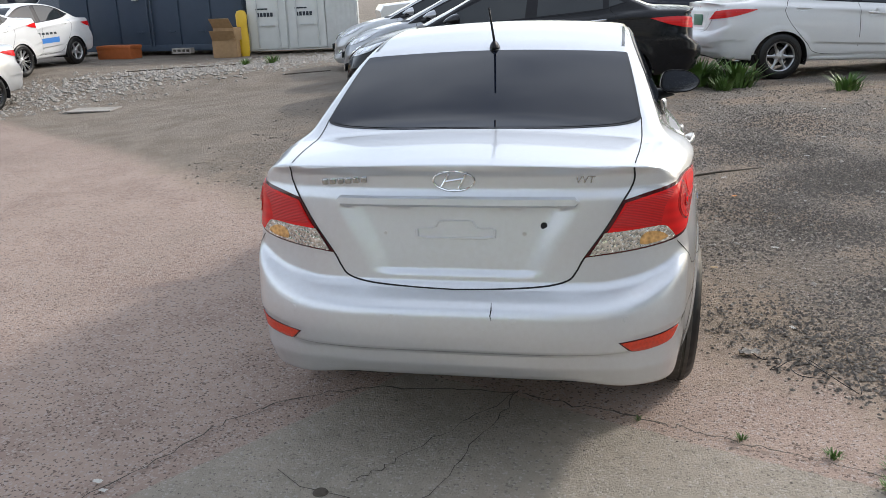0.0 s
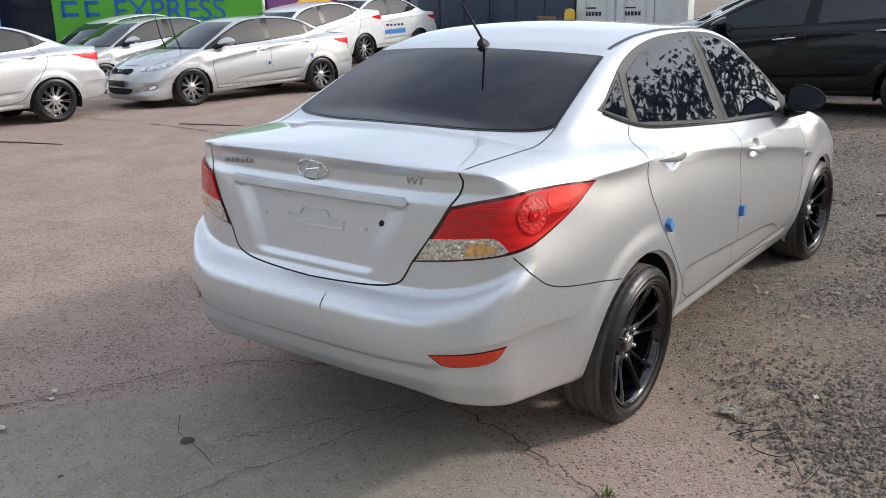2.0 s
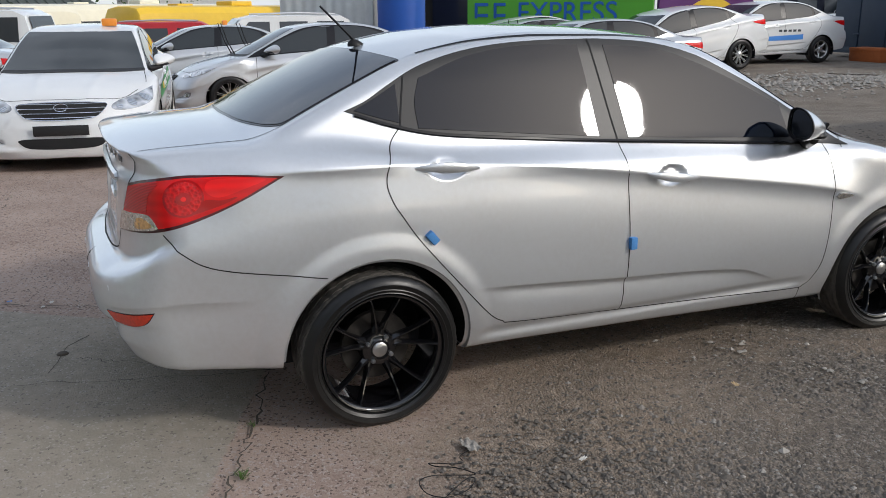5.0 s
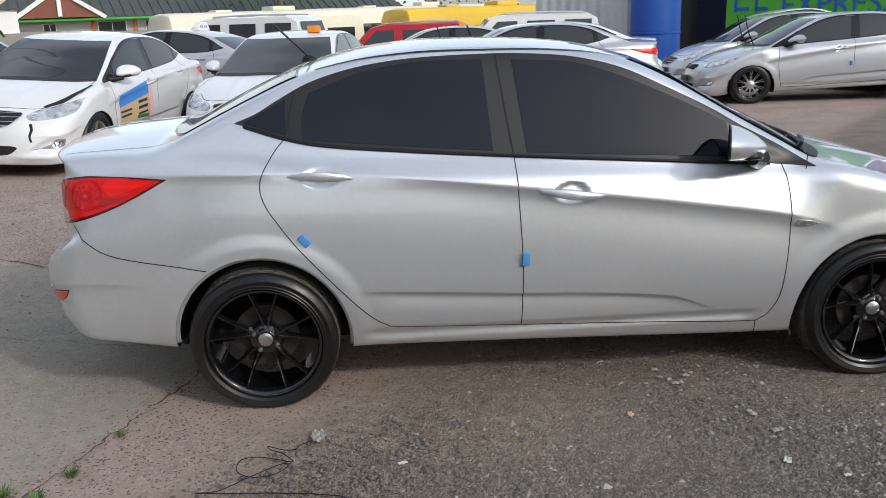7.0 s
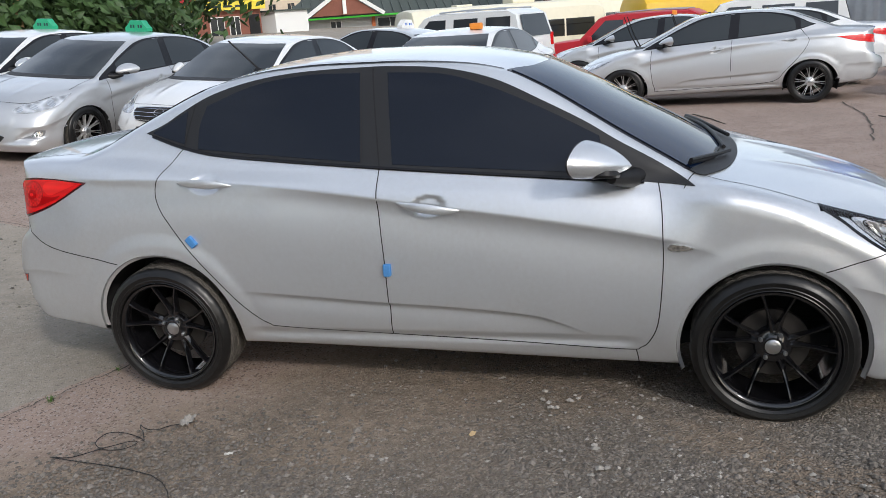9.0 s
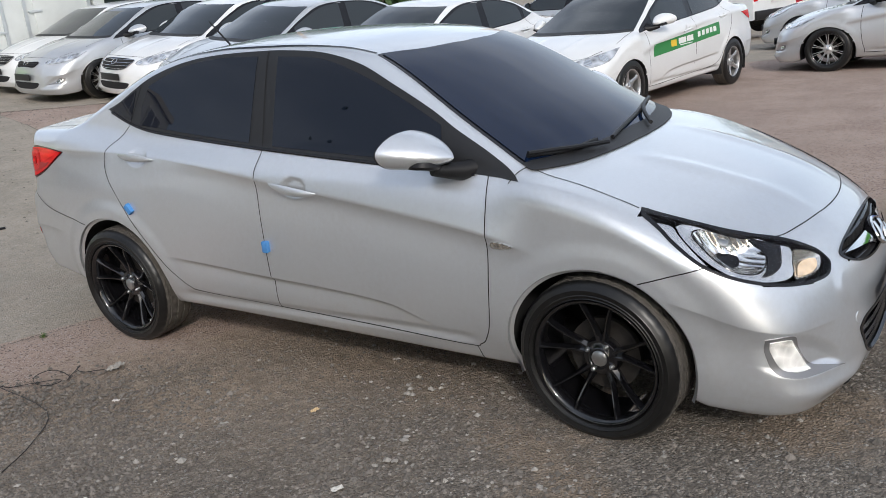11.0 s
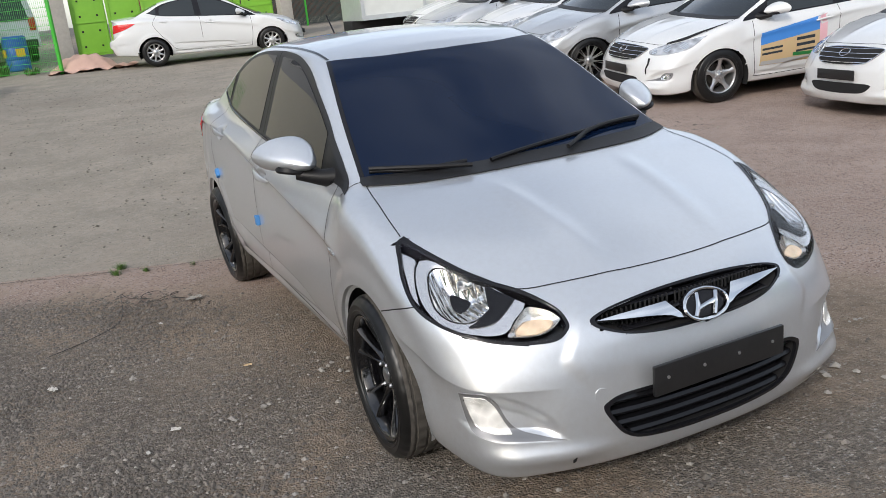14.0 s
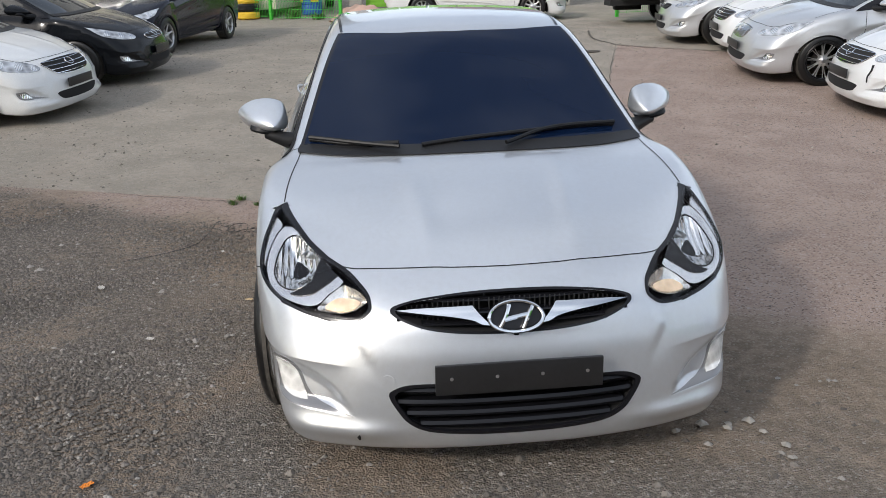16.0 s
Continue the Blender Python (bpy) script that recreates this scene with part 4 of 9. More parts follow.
def hull_faces(*counts):
    """The hull's right half as points, quads and, per quad, its centre."""
    grid, found = body_grid(*counts)
    n, k = grid.shape[:2]
    p = grid.reshape(-1, 3).copy()
    idx = np.arange(n * k).reshape(n, k)
    quads = np.stack([idx[:-1, :-1], idx[1:, :-1], idx[1:, 1:], idx[:-1, 1:]], -1).reshape(-1, 4)
    keep = np.ones(len(quads), bool)
    for yc, zc, rad in ARCHES:
        r = np.hypot(p[:, 1] - yc, p[:, 2] - zc)
        near = (r > rad - 0.024) & (r < rad + 0.011) & (p[:, 0] > 0.5) & (p[:, 2] > 0.17)
        s = rad / np.maximum(r[near], 1e-6)
        y, z = yc + (p[near, 1] - yc) * s, zc + (p[near, 2] - zc) * s
        q = onto("side", y, z)
        ok = q[:, 0] > 0.6
        who = np.flatnonzero(near)[ok]
        p[who] = q[ok]
        r = np.hypot(p[:, 1] - yc, p[:, 2] - zc)
        c = p[quads].mean(1)
        keep &= ~((np.hypot(c[:, 1] - yc, c[:, 2] - zc) < rad - 0.003) & (c[:, 0] > 0.45))
    return p, quads[keep]


def split_body(p, quads, regions):
    """Shares the quads out among named regions: each a test of the centres, the first that holds wins."""
    c = p[quads].mean(1)
    left, out = np.ones(len(quads), bool), {}
    for name, test in regions:
        here = left & test(c[:, 0], c[:, 1], c[:, 2])
        out[name] = quads[here]
        left &= ~here
    return out


def sub_mesh(p, nrm, quads):
    used, inv = np.unique(quads, return_inverse=True)
    return p[used], inv.reshape(-1, 4), nrm[used]


def rear_seam(y):
    return curve(y, ((-0.72, 0.80), (-0.66, 0.755), (-0.596, 0.692), (-0.45, 0.650), (-0.353, 0.630), (-0.2, 0.612)))


def door_split(y, z, front):
    """Between which lines the doors lie."""
    b = 1.047 + 0.016 * step(1.0 - z, 0.1, 0.5)
    if front:
        return (y > b) & (y < curve(z, ((0.25, 2.08), (0.29, 2.115), (0.40, 2.152), (0.73, 2.169), (0.86, 2.163), (1.01, 2.135)))) & (z > 0.305 - 0.043 * (y - 1.05)) & (z < 1.0)
    rear = curve(z, ((0.33, 0.515), (0.36, 0.47), (0.494, 0.336), (0.698, 0.162), (0.82, 0.079), (0.916, 0.037), (1.01, 0.065), (1.13, 0.172)))
    return (y > rear) & (y < b) & (z > 0.335 - 0.052 * (y - 0.5)) & (z < 1.12)


REGIONS = (
    ("hood", lambda x, y, z: (y > 2.27) & (z > 0.62) & inside(np.concatenate([[(0, 2.48), (0.30, 2.455), (0.52, 2.405), (0.69, 2.30)], [(0.720, 2.50), (0.735, 2.71), (0.642, 2.933), (0.525, 3.10), (0.23, 3.185), (0.0, 3.205), (-0.05, 3.2), (-0.05, 2.48)]]), x, y)),
    ("front_bumper", lambda x, y, z: (y > 2.72) & (z < 0.80 - 0.95 * (x > 0.79) * (z > 0.62) - 0.0 * y) & (z < np.where(x > 0.74, 0.59 + 0.35 * (y - 2.86), 0.75))),
    ("trunk_lid", lambda x, y, z: (z > 0.668) & (y < -0.25) & (x < np.where(y < -0.78, curve(z, ((0.66, 0.30), (0.70, 0.385), (0.77, 0.43), (0.96, 0.556), (1.1, 0.60))), 0.60))),
    ("rear_bumper", lambda x, y, z: (y < -0.19) & (z < np.where(x > 0.62, rear_seam(y), 0.80)) & (x > -1)),
    ("front_door", lambda x, y, z: (x > 0.5) & door_split(y, z, True)),
    ("rear_door", lambda x, y, z: (x > 0.5) & door_split(y, z, False)),
    ("body", lambda x, y, z: x > -1),
)


def alloy(mat, spokes, radius=0.226, x_face=0.0, pair=0.0, width=0.016, dish=0.035):
    """A road wheel without its tyre, face to +x at 0: barrel and lip; spokes; hub."""
    lip = lathe([(radius - 0.020, -0.175), (radius - 0.014, -0.06), (radius - 0.012, -0.012), (radius - 0.004, -0.002), (radius + 0.003, 0.0), (radius + 0.006, -0.004), (radius + 0.006, -0.02), (radius - 0.002, -0.03), (radius - 0.006, -0.18)], 56)
    bars = []
    for i in range(spokes):
        base = 2 * math.pi * (i // 2 if pair else i) / (spokes / 2 if pair else spokes)
        a = base + (pair if i % 2 else -pair)
        rows = []
        for s in np.linspace(0, 1, 7):
            r = 0.050 + s * (radius - 0.056)
            aa = base + (a - base) * (0.62 + 0.38 * s) if pair else a
            w = width * (1.9 - 1.1 * min(s / 0.45, 1.0) + 0.35 * max(s - 0.7, 0) / 0.3)
            x = -dish * math.sin(math.pi * (1 - s) * 0.5) ** 1.5 * 0.9 - 0.008
            c, q = np.array([0, math.cos(aa), math.sin(aa)]), np.array([0, -math.sin(aa), math.cos(aa)])
            rows.append([c * r + q * w * 0.5 + (x - 0.012, 0, 0), c * r + q * w * 0.14 + (x, 0, 0), c * r - q * w * 0.14 + (x, 0, 0), c * r - q * w * 0.5 + (x - 0.012, 0, 0), c * r - q * w * 0.42 + (x - 0.03, 0, 0), c * r + q * w * 0.42 + (x - 0.03, 0, 0)])
        v = [tuple(p) for row in rows for p in row]
        f = [(j * 6 + k, j * 6 + (k + 1) % 6, (j + 1) * 6 + (k + 1) % 6, (j + 1) * 6 + k) for j in range(6) for k in range(6)]
        bars.append((v, f))
    hub = lathe([(0.0, -dish + 0.004), (0.036, -dish + 0.004), (0.040, -dish), (0.064, -dish - 0.004), (0.072, -dish - 0.014), (0.072, -dish - 0.05)], 40)
    return lip, joined(bars), hub


def tyre_shape(rim=0.226, outer=0.306, width=0.205, n=144):
    """A tyre, its outer wall near +x 0, lying behind it; the tread has grooves."""
    w = width
    prof = [(rim + 0.004, -0.014), (rim + 0.010, 0.003), (rim + 0.013, 0.001), (rim + 0.024, 0.008), (rim + 0.027, 0.006), (rim + 0.044, 0.010), (rim + 0.047, 0.007), (outer - 0.022, 0.004), (outer - 0.010, -0.006), (outer - 0.002, -0.020)]
    for k in range(4):
        g = -0.020 - (k + 0.5) * (w - 0.03) / 4
        prof += [(outer, g + 0.006), (outer - 0.007, g + 0.004), (outer - 0.007, g - 0.004), (outer, g - 0.006)]
    prof += [(outer - 0.003, -w + 0.018), (outer - 0.012, -w + 0.006), (rim + 0.03, -w - 0.002), (rim, -w + 0.02)]
    v, f = lathe(prof, n)
    # cross grooves on the shoulder
    v = [list(p) for p in v]
    k = len(prof)
    for i in range(0, n, 4):
        for j, at in ((8, i), (9, i), (10, i + 1), (13, i + 1), (14, i + 2), (17, i + 2), (18, i + 1), (21, i + 1)):
            at %= n
            cut = 0.994 if j < 10 else 0.982
            v[at * k + j][1] *= cut
            v[at * k + j][2] *= cut
    return v, f


def wheel_set(parent, at, mirror, mats, shapes, camber=0.0, turn=0.0, spin=0.0, labels=("", "")):
    """One wheel with its parts under a car: at is the middle of its outer face."""
    m = pose(*at, 0, 0, 180 if mirror else 0) @ pose(0, 0, 0, 0, camber, turn) @ pose(0, 0, 0, spin, 0, 0)
    w = child("wheel", shapes["tyre"], parent, m, labels[0])
    child("rim", shapes["lip"], w, None, labels[1])
    child("spokes", shapes["bars"], w)
    child("hub", shapes["hub"], w)
    child("brake_disc", shapes["disc"], w)
    if "cap" in shapes:
        child("centre_cap", shapes["cap"], w, None, "silver centre cap")
    for i in range(shapes["nuts"]):
        a = 2 * math.pi * (i + 0.5) / shapes["nuts"]
        child("wheel_nut", shapes["nut"], w, Matrix.Translation((shapes["nut_x"], 0.052 * math.cos(a), 0.052 * math.sin(a))))
    return w


def wheel_meshes(spokes, rim_mat, bar_mat, nut_mat, nuts=4, radius=0.226, outer=0.306, width=0.205, pair=0.0, bar=0.016, dish=0.035, cap=True):
    lip, bars, hub = alloy(rim_mat, spokes, radius, 0, pair, bar, dish)
    s = {"tyre": mesh_of("wheel", *tyre_shape(radius, outer, width), RUBBER, True, None, 40), "lip": mesh_of("rim", *lip, rim_mat, True, None, 40), "bars": mesh_of("spokes", *bars, bar_mat, True, None, 40),
         "hub": mesh_of("hub", *hub, bar_mat, True, None, 40), "disc": mesh_of("brake_disc", *lathe([(0.05, -0.095), (0.135, -0.095), (0.135, -0.12), (0.05, -0.12)], 32), BRAKE, True, None, 40),
         "nut": mesh_of("wheel_nut", *lathe([(0.0, 0.012), (0.005, 0.012), (0.009, 0.006), (0.009, -0.01)], 6), nut_mat, False), "nuts": nuts, "nut_x": -dish + 0.002}
    s["tyre"].materials.append(TREAD)
    for f in s["tyre"].polygons:
        c = f.center
        f.material_index = 1 if c.x < -0.014 and math.hypot(c.y, c.z) > outer - 0.03 else 0
    if cap:
        s["cap"] = mesh_of("centre_cap", *joined([lathe([(0.0, -dish + 0.012), (0.022, -dish + 0.012), (0.029, -dish + 0.008), (0.031, -dish - 0.01)], 32)]), nut_mat, True, None, 40)
    return s


def mirror_shapes():
    """A wing mirror of the right side: a wedge drawn forward from its glass to a blunt tip; foot, bezel and glass."""
    rim = rounded_path([(0.776, 1.004), (0.778, 1.060), (0.796, 1.096), (0.850, 1.110), (0.918, 1.103), (0.970, 1.078), (0.995, 1.048), (0.985, 1.015), (0.950, 0.988), (0.890, 0.974), (0.820, 0.974)], 4)
    mid, tip = np.array((0.876, 1.036)), np.array((0.822, 1.006))
    k, rows = len(rim), []
    for s in np.linspace(0, 1, 15):
        f = max(1 - s**1.6, 0.0) ** 0.74
        c = mid + (tip - mid) * s
        flat = c + (rim - mid) * f
        y = 1.880 + 0.178 * s + 0.36 * (0.88 - flat[:, 0]) * (1 - s)
        rows.append(np.stack([flat[:, 0], y, flat[:, 1]], 1))
    shell = np.concatenate(rows), [(i * k + j, i * k + (j + 1) % k, (i + 1) * k + (j + 1) % k, (i + 1) * k + j) for i in range(14) for j in range(k)]
    inner = rows[0].mean(0) + (rows[0] - rows[0].mean(0)) * (0.93, 1, 0.90)
    bezel = np.concatenate([rows[0], rows[0] - (0, 0.006, 0), inner - (0, 0.006, 0), inner]), [(r * k + i, (r + 1) * k + i, (r + 1) * k + (i + 1) % k, r * k + (i + 1) % k) for r in range(3) for i in range(k)]
    glass = np.concatenate([inner + (0, 0.001, 0), [inner.mean(0) + (0, 0.001, 0)]]), [(i, k, (i + 1) % k) for i in range(k)]
    under = []
    for s, drop in ((0.80, 0.022), (0.90, 0.006), (0.84, -0.004), (0.5, -0.010)):
        under.append([(0.862 + 0.082 * s * math.cos(a), 1.950 + 0.070 * s * math.sin(a) + 0.006, 0.974 + drop + 0.012 * (math.cos(a) > 0) * math.cos(a)) for a in np.linspace(0, 2 * math.pi, 32, endpoint=False)])
    strip = [p for row in under for p in row], [(r * 32 + i, (r + 1) * 32 + i, (r + 1) * 32 + (i + 1) % 32, r * 32 + (i + 1) % 32) for r in range(3) for i in range(32)] + [tuple(range(96, 128))[::-1]]
    foot = joined([tube([(0.715, 2.075, 0.945), (0.760, 2.045, 0.945), (0.81, 2.01, 0.955), (0.86, 1.985, 0.966)], [0.042, 0.036, 0.028, 0.020], 14), strip])
    return (list(map(tuple, shell[0])), shell[1]), foot, bezel, glass


def two(name, shape, mat, parent, label="", sharp=40, smooth=True):
    """A part on the right side and its twin on the left."""
    v, f = list(map(tuple, np.asarray(shape[0]))), shape[1]
    part(name, (v, f), mat, parent, label, smooth, sharp)
    part(name, mirrored((v, f)), mat, parent, label, smooth, sharp)


def silver_saloon():
    car = thing("silver_saloon", "silver saloon car with tinted windows, black alloy wheels, no plates", "car")
    p, quads = hull_faces()
    holes = np.zeros(len(quads), bool)
    openings = [("front", full_loop(half), (1.0, 1.0), 3.1) for half in (GRILLE, INTAKE)] + [("post", grown(rounded_path(loop, 8), None, -0.002), (0.56, 1.0), 2.6) for loop in (HEAD_LAMP, FOG)]
    for view, loop, size, ahead in openings:
        # the shell's points next to an opening move onto its edge
        flat = lambda q: q[:, (0, 2)] if view == "front" else np.stack([np.arctan2(q[:, 1] - HEAD_POST[1], q[:, 0] - HEAD_POST[0]), q[:, 2]], 1)
        g, e0 = flat(p), loop * size
        e1 = np.roll(e0, -1, 0) - e0
        lo, hi = loop.min(0) - 0.03, loop.max(0) + 0.03
        who = np.flatnonzero((p[:, 1] > ahead) & (p[:, 0] > 0.001) & (g > lo).all(1) & (g < hi).all(1))
        w = g[who] * size
        s = np.clip((((w[:, None] - e0[None]) * e1[None]).sum(2)) / ((e1**2).sum(1) + 1e-12), 0, 1)
        foot = e0[None] + s[..., None] * e1[None]
        gap = np.linalg.norm(w[:, None] - foot, axis=2)
        best = gap.argmin(1)
        close = gap[np.arange(len(who)), best] < 0.0080
        spot = foot[np.arange(len(who)), best][close] / size
        p[who[close]] = onto(view, spot[:, 0], spot[:, 1], HEAD_POST)
        at, within = flat(p), grown(loop, None, -0.0015, size[0])
        deep = (p[:, 1] > ahead) & inside(within, at[:, 0], at[:, 1])
        c = p[quads].mean(1)
        at = flat(c)
        holes |= deep[quads].any(1) | ((c[:, 1] > ahead) & inside(loop, at[:, 0], at[:, 1]))
    quads = quads[~holes]
    nrm = normal(p)
    labels = {"hood": "silver bonnet with two soft ridges", "front_bumper": "silver front bumper, scuffed low at one corner", "rear_bumper": "silver rear bumper with a short crack", "trunk_lid": "silver boot lid with a plate recess"}
    for name, q in split_body(p, quads, REGIONS).items():
        v, f, n = sub_mesh(p, nrm, q)
        mv, mn = v * (-1, 1, 1), n * (-1, 1, 1)
        if "door" in name:
            child(name, mesh_of(name, v, f, SILVER, True, n), car, None, labels.get(name, ""))
            child(name, mesh_of(name, mv, f[:, ::-1], SILVER, True, mn), car)
        else:
            child(name, mesh_of(name, np.concatenate([v, mv]), np.concatenate([f, f[:, ::-1] + len(v)]), SILVER, True, np.concatenate([n, mn])), car, None, labels.get(name, ""))
    # underside and wheel houses
    part("underbody", joined([box(0, 1.28, 0.27, 1.30, 3.3, 0.05), box(0, -0.50, 0.36, 1.0, 0.6, 0.1), box(0, 2.95, 0.28, 1.0, 0.5, 0.05), box(0, 1.28, 0.5, 1.1, 1.6, 0.4)]), SHADE, car, smooth=False)
    for yc, zc, rad in ARCHES:
        arc = np.radians(np.linspace(-20, 200, 46))
        rows = []
        for depth, rr in ((0.0, rad), (0.014, rad - 0.002), (0.022, rad - 0.014), (0.05, rad + 0.012), (0.34, rad + 0.012)):
            q = onto("side", yc + rad * np.cos(arc), np.maximum(zc + rad * np.sin(arc), 0.205))
            x = np.minimum(q[:, 0], 0.86) - depth if depth < 0.3 else np.full(len(arc), 0.48)
            rows.append(np.stack([x, yc + rr * np.cos(arc), zc + rr * np.sin(arc)], 1))
        k = len(arc)
        lip = np.concatenate(rows[:3]), [(r * k + i, (r + 1) * k + i, (r + 1) * k + i + 1, r * k + i + 1) for r in range(2) for i in range(k - 1)]
        well = np.concatenate(rows[2:]), [(r * k + i, (r + 1) * k + i, (r + 1) * k + i + 1, r * k + i + 1) for r in range(2) for i in range(k - 1)]
        two("arch_lip", lip, SILVER, car)
        two("wheel_house", well, SHADE, car)
        cap = [(0.48, yc, zc)] + [tuple(q) for q in rows[4]], [(0, i + 1, i + 2) for i in range(k - 1)]
        two("wheel_house", cap, SHADE, car, smooth=False)
    # glazing
    dlo = rounded_path(DLO, 6)
    two("window_frame", lay("side", dlo, ((0.35, 1.18), (1.75, 1.06)), 0.0035, 10), FRAME_TRIM, car, "satin black window surround")
    for name, loop, axis in (("quarter_window", QUARTER_PANE, ((0.09, 1.18), (0.10, 1.18))), ("rear_door_window", REAR_PANE, ((0.4, 1.2), (0.8, 1.2))), ("front_door_window", FRONT_PANE, ((1.2, 1.15), (1.75, 1.05)))):
        two(name, lay("side", rounded_path(loop, 6), axis, 0.0060, 6, 0.003), TINT, car, "dark tinted side window")
    bead = rounded_path([(-0.03, 1.158), (0.126, 1.108), (0.30, 1.073), (0.642, 1.040), (1.045, 1.007), (1.42, 0.980), (1.80, 0.952), (2.10, 0.929)], 8, closed=False)
    two("window_seal", ribbon("side", bead, 0.014, 0.004, rise=0.005), GLOSS_TRIM, car)
    pillar_split = rounded_path([(1.045, 1.012), (1.030, 1.12), (1.012, 1.26), (0.996, 1.398)], 8, closed=False)
    two("panel_gap", ribbon("side", pillar_split, 0.006, 0.0050), GAP, car)
    sail_split = rounded_path([(0.135, 1.108), (0.148, 1.17), (0.176, 1.285)], 6, closed=False)
    two("panel_gap", ribbon("side", sail_split, 0.006, 0.0050), GAP, car)
    wind = full_loop(WIND)
    part("windscreen_frame", lay("top", wind, ((-0.3, 2.0), (0.3, 2.0)), 0.002, 10), GLOSS_TRIM, car)
    mid = np.array((0, 2.0))
    part("windscreen", lay("top", mid + (wind - mid) * (0.972, 0.965), ((-0.3, 2.0), (0.3, 2.0)), 0.005, 10, 0.002), TINT_SKY, car, "blue-tinted windscreen")
    part("cowl", lay("top", full_loop(COWL), ((-0.45, 2.40), (0.45, 2.40)), 0.006, 3), PLASTIC, car, "black plastic cowl grille")
    back_loop = full_loop(REAR_GLASS)
    part("rear_window_seal", lay("top", back_loop, ((-0.3, -0.1), (0.3, -0.1)), 0.002, 8), GLOSS_TRIM, car)
    mid = np.array((0, -0.105))
    part("rear_window", lay("top", mid + (back_loop - mid) * (0.982, 0.965), ((-0.3, -0.1), (0.3, -0.1)), 0.004, 8, 0.002), TINT, car, "dark tinted rear window")
    roof_ditch = rounded_path([(0.535, 0.26), (0.537, 0.55), (0.540, 0.95), (0.530, 1.30), (0.520, 1.54)], 8, closed=False)
    two("roof_moulding", ribbon("top", roof_ditch, 0.013, 0.0015), GLOSS_TRIM, car)
    # panel gaps
    gaps = (
        ("side", [(0.135, 1.11), (0.09, 1.06), (0.045, 0.98), (0.036, 0.92), (0.055, 0.86), (0.085, 0.81), (0.165, 0.695), (0.338, 0.494), (0.44, 0.385), (0.50, 0.345), (0.57, 0.330), (1.06, 0.303)]),
        ("side", [(1.045, 1.008), (1.049, 0.913), (1.057, 0.76), (1.064, 0.608), (1.064, 0.42), (1.060, 0.303)]),
        ("side", [(1.06, 0.303), (1.6, 0.281), (2.02, 0.263), (2.085, 0.275), (2.12, 0.310), (2.152, 0.398), (2.169, 0.60), (2.169, 0.727), (2.163, 0.86), (2.148, 0.945)]),
        ("side", [(2.066, 0.262), (2.072, 0.225), (2.075, 0.192)]),
        ("top", [(0.690, 2.285), (0.712, 2.45), (0.730, 2.60), (0.737, 2.71)]),
        ("top", [(0.668, 2.893), (0.600, 3.005), (0.527, 3.098), (0.40, 3.145), (0.23, 3.182), (0.10, 3.197), (0.0, 3.201)]),
        ("top", [(0.604, -0.262), (0.604, -0.40), (0.592, -0.60), (0.578, -0.74), (0.575, -0.772)]),
        ("back", [(0.572, 1.060), (0.574, 1.02), (0.561, 0.985), (0.543, 0.957), (0.488, 0.866), (0.420, 0.768), (0.398, 0.728), (0.37, 0.696), (0.30, 0.678), (0.15, 0.668), (0.0, 0.664)]),
        ("post", round_post(TAIL_POST, [(0.728, -0.720, 0.802), (0.753, -0.698, 0.772), (0.772, -0.675, 0.743), (0.788, -0.607, 0.695), (0.799, -0.514, 0.667), (0.82, -0.353, 0.640)])),
        ("side", [(-0.353, 0.640), (-0.28, 0.628), (-0.20, 0.615)]),
        ("side", [(2.738, 0.604), (2.80, 0.624), (2.87, 0.646), (2.945, 0.668)]),
        ("top", [(0.700, 2.285), (0.742, 2.262), (0.775, 2.245)]),
    )
    for view, line in gaps:
        lead = 0.0062 if view == "back" else 0.0042
        two("panel_gap", ribbon(view, rounded_path(line, 9, closed=False), lead, 0.0009), GAP, car)
    # tail lamps
    tl = rounded_path(TAIL_LAMP, 8)
    ax = round_post(TAIL_POST, [(0.60, -0.785, 0.88), (0.78, -0.52, 0.945)])
    mid = tl.mean(0)
    for side_of in (1, -1):
        flip = (lambda s: s) if side_of > 0 else mirrored
        lamp = part("tail_lamp", flip(lay("post", tl, ax, 0.0015, 8, 0.004, TAIL_POST)), RED_EDGE, car, "glossy red tail lamp with clear lower lens")
        foot = np.array(ax[0]) + np.clip(((tl - ax[0]) @ (np.array(ax[1]) - ax[0])) / ((np.array(ax[1]) - ax[0]) @ (np.array(ax[1]) - ax[0])), 0, 1)[:, None] * (np.array(ax[1]) - ax[0])
        part("red_lens", flip(lay("post", tl + 0.12 * (foot - tl), ax, 0.006, 8, 0.004, TAIL_POST)), RED_LENS, lamp)
        ribbed = round_post(TAIL_POST, [(0.562, -0.798, 0.940), (0.562, -0.798, 0.940), (0.64, -0.757, 0.960), (0.70, -0.71, 0.972), (0.672, -0.733, 0.93), (0.660, -0.745, 0.868), (0.660, -0.745, 0.868), (0.515, -0.82, 0.868), (0.515, -0.82, 0.868)])
        part("ribbed_lens", flip(lay("post", rounded_path(ribbed, 6), round_post(TAIL_POST, [(0.59, -0.788, 0.91), (0.64, -0.76, 0.92)]), 0.0075, 4, 0.002, TAIL_POST)), RED_DEEP, lamp)
        cl = rounded_path(TAIL_CLEAR, 8)
        cx = round_post(TAIL_POST, [(0.53, -0.818, 0.818), (0.66, -0.762, 0.835)])
        part("clear_lens", flip(lay("post", cl, cx, 0.0085, 5, 0.004, TAIL_POST)), CLEAR_RIB, lamp, "clear ribbed reversing lens")
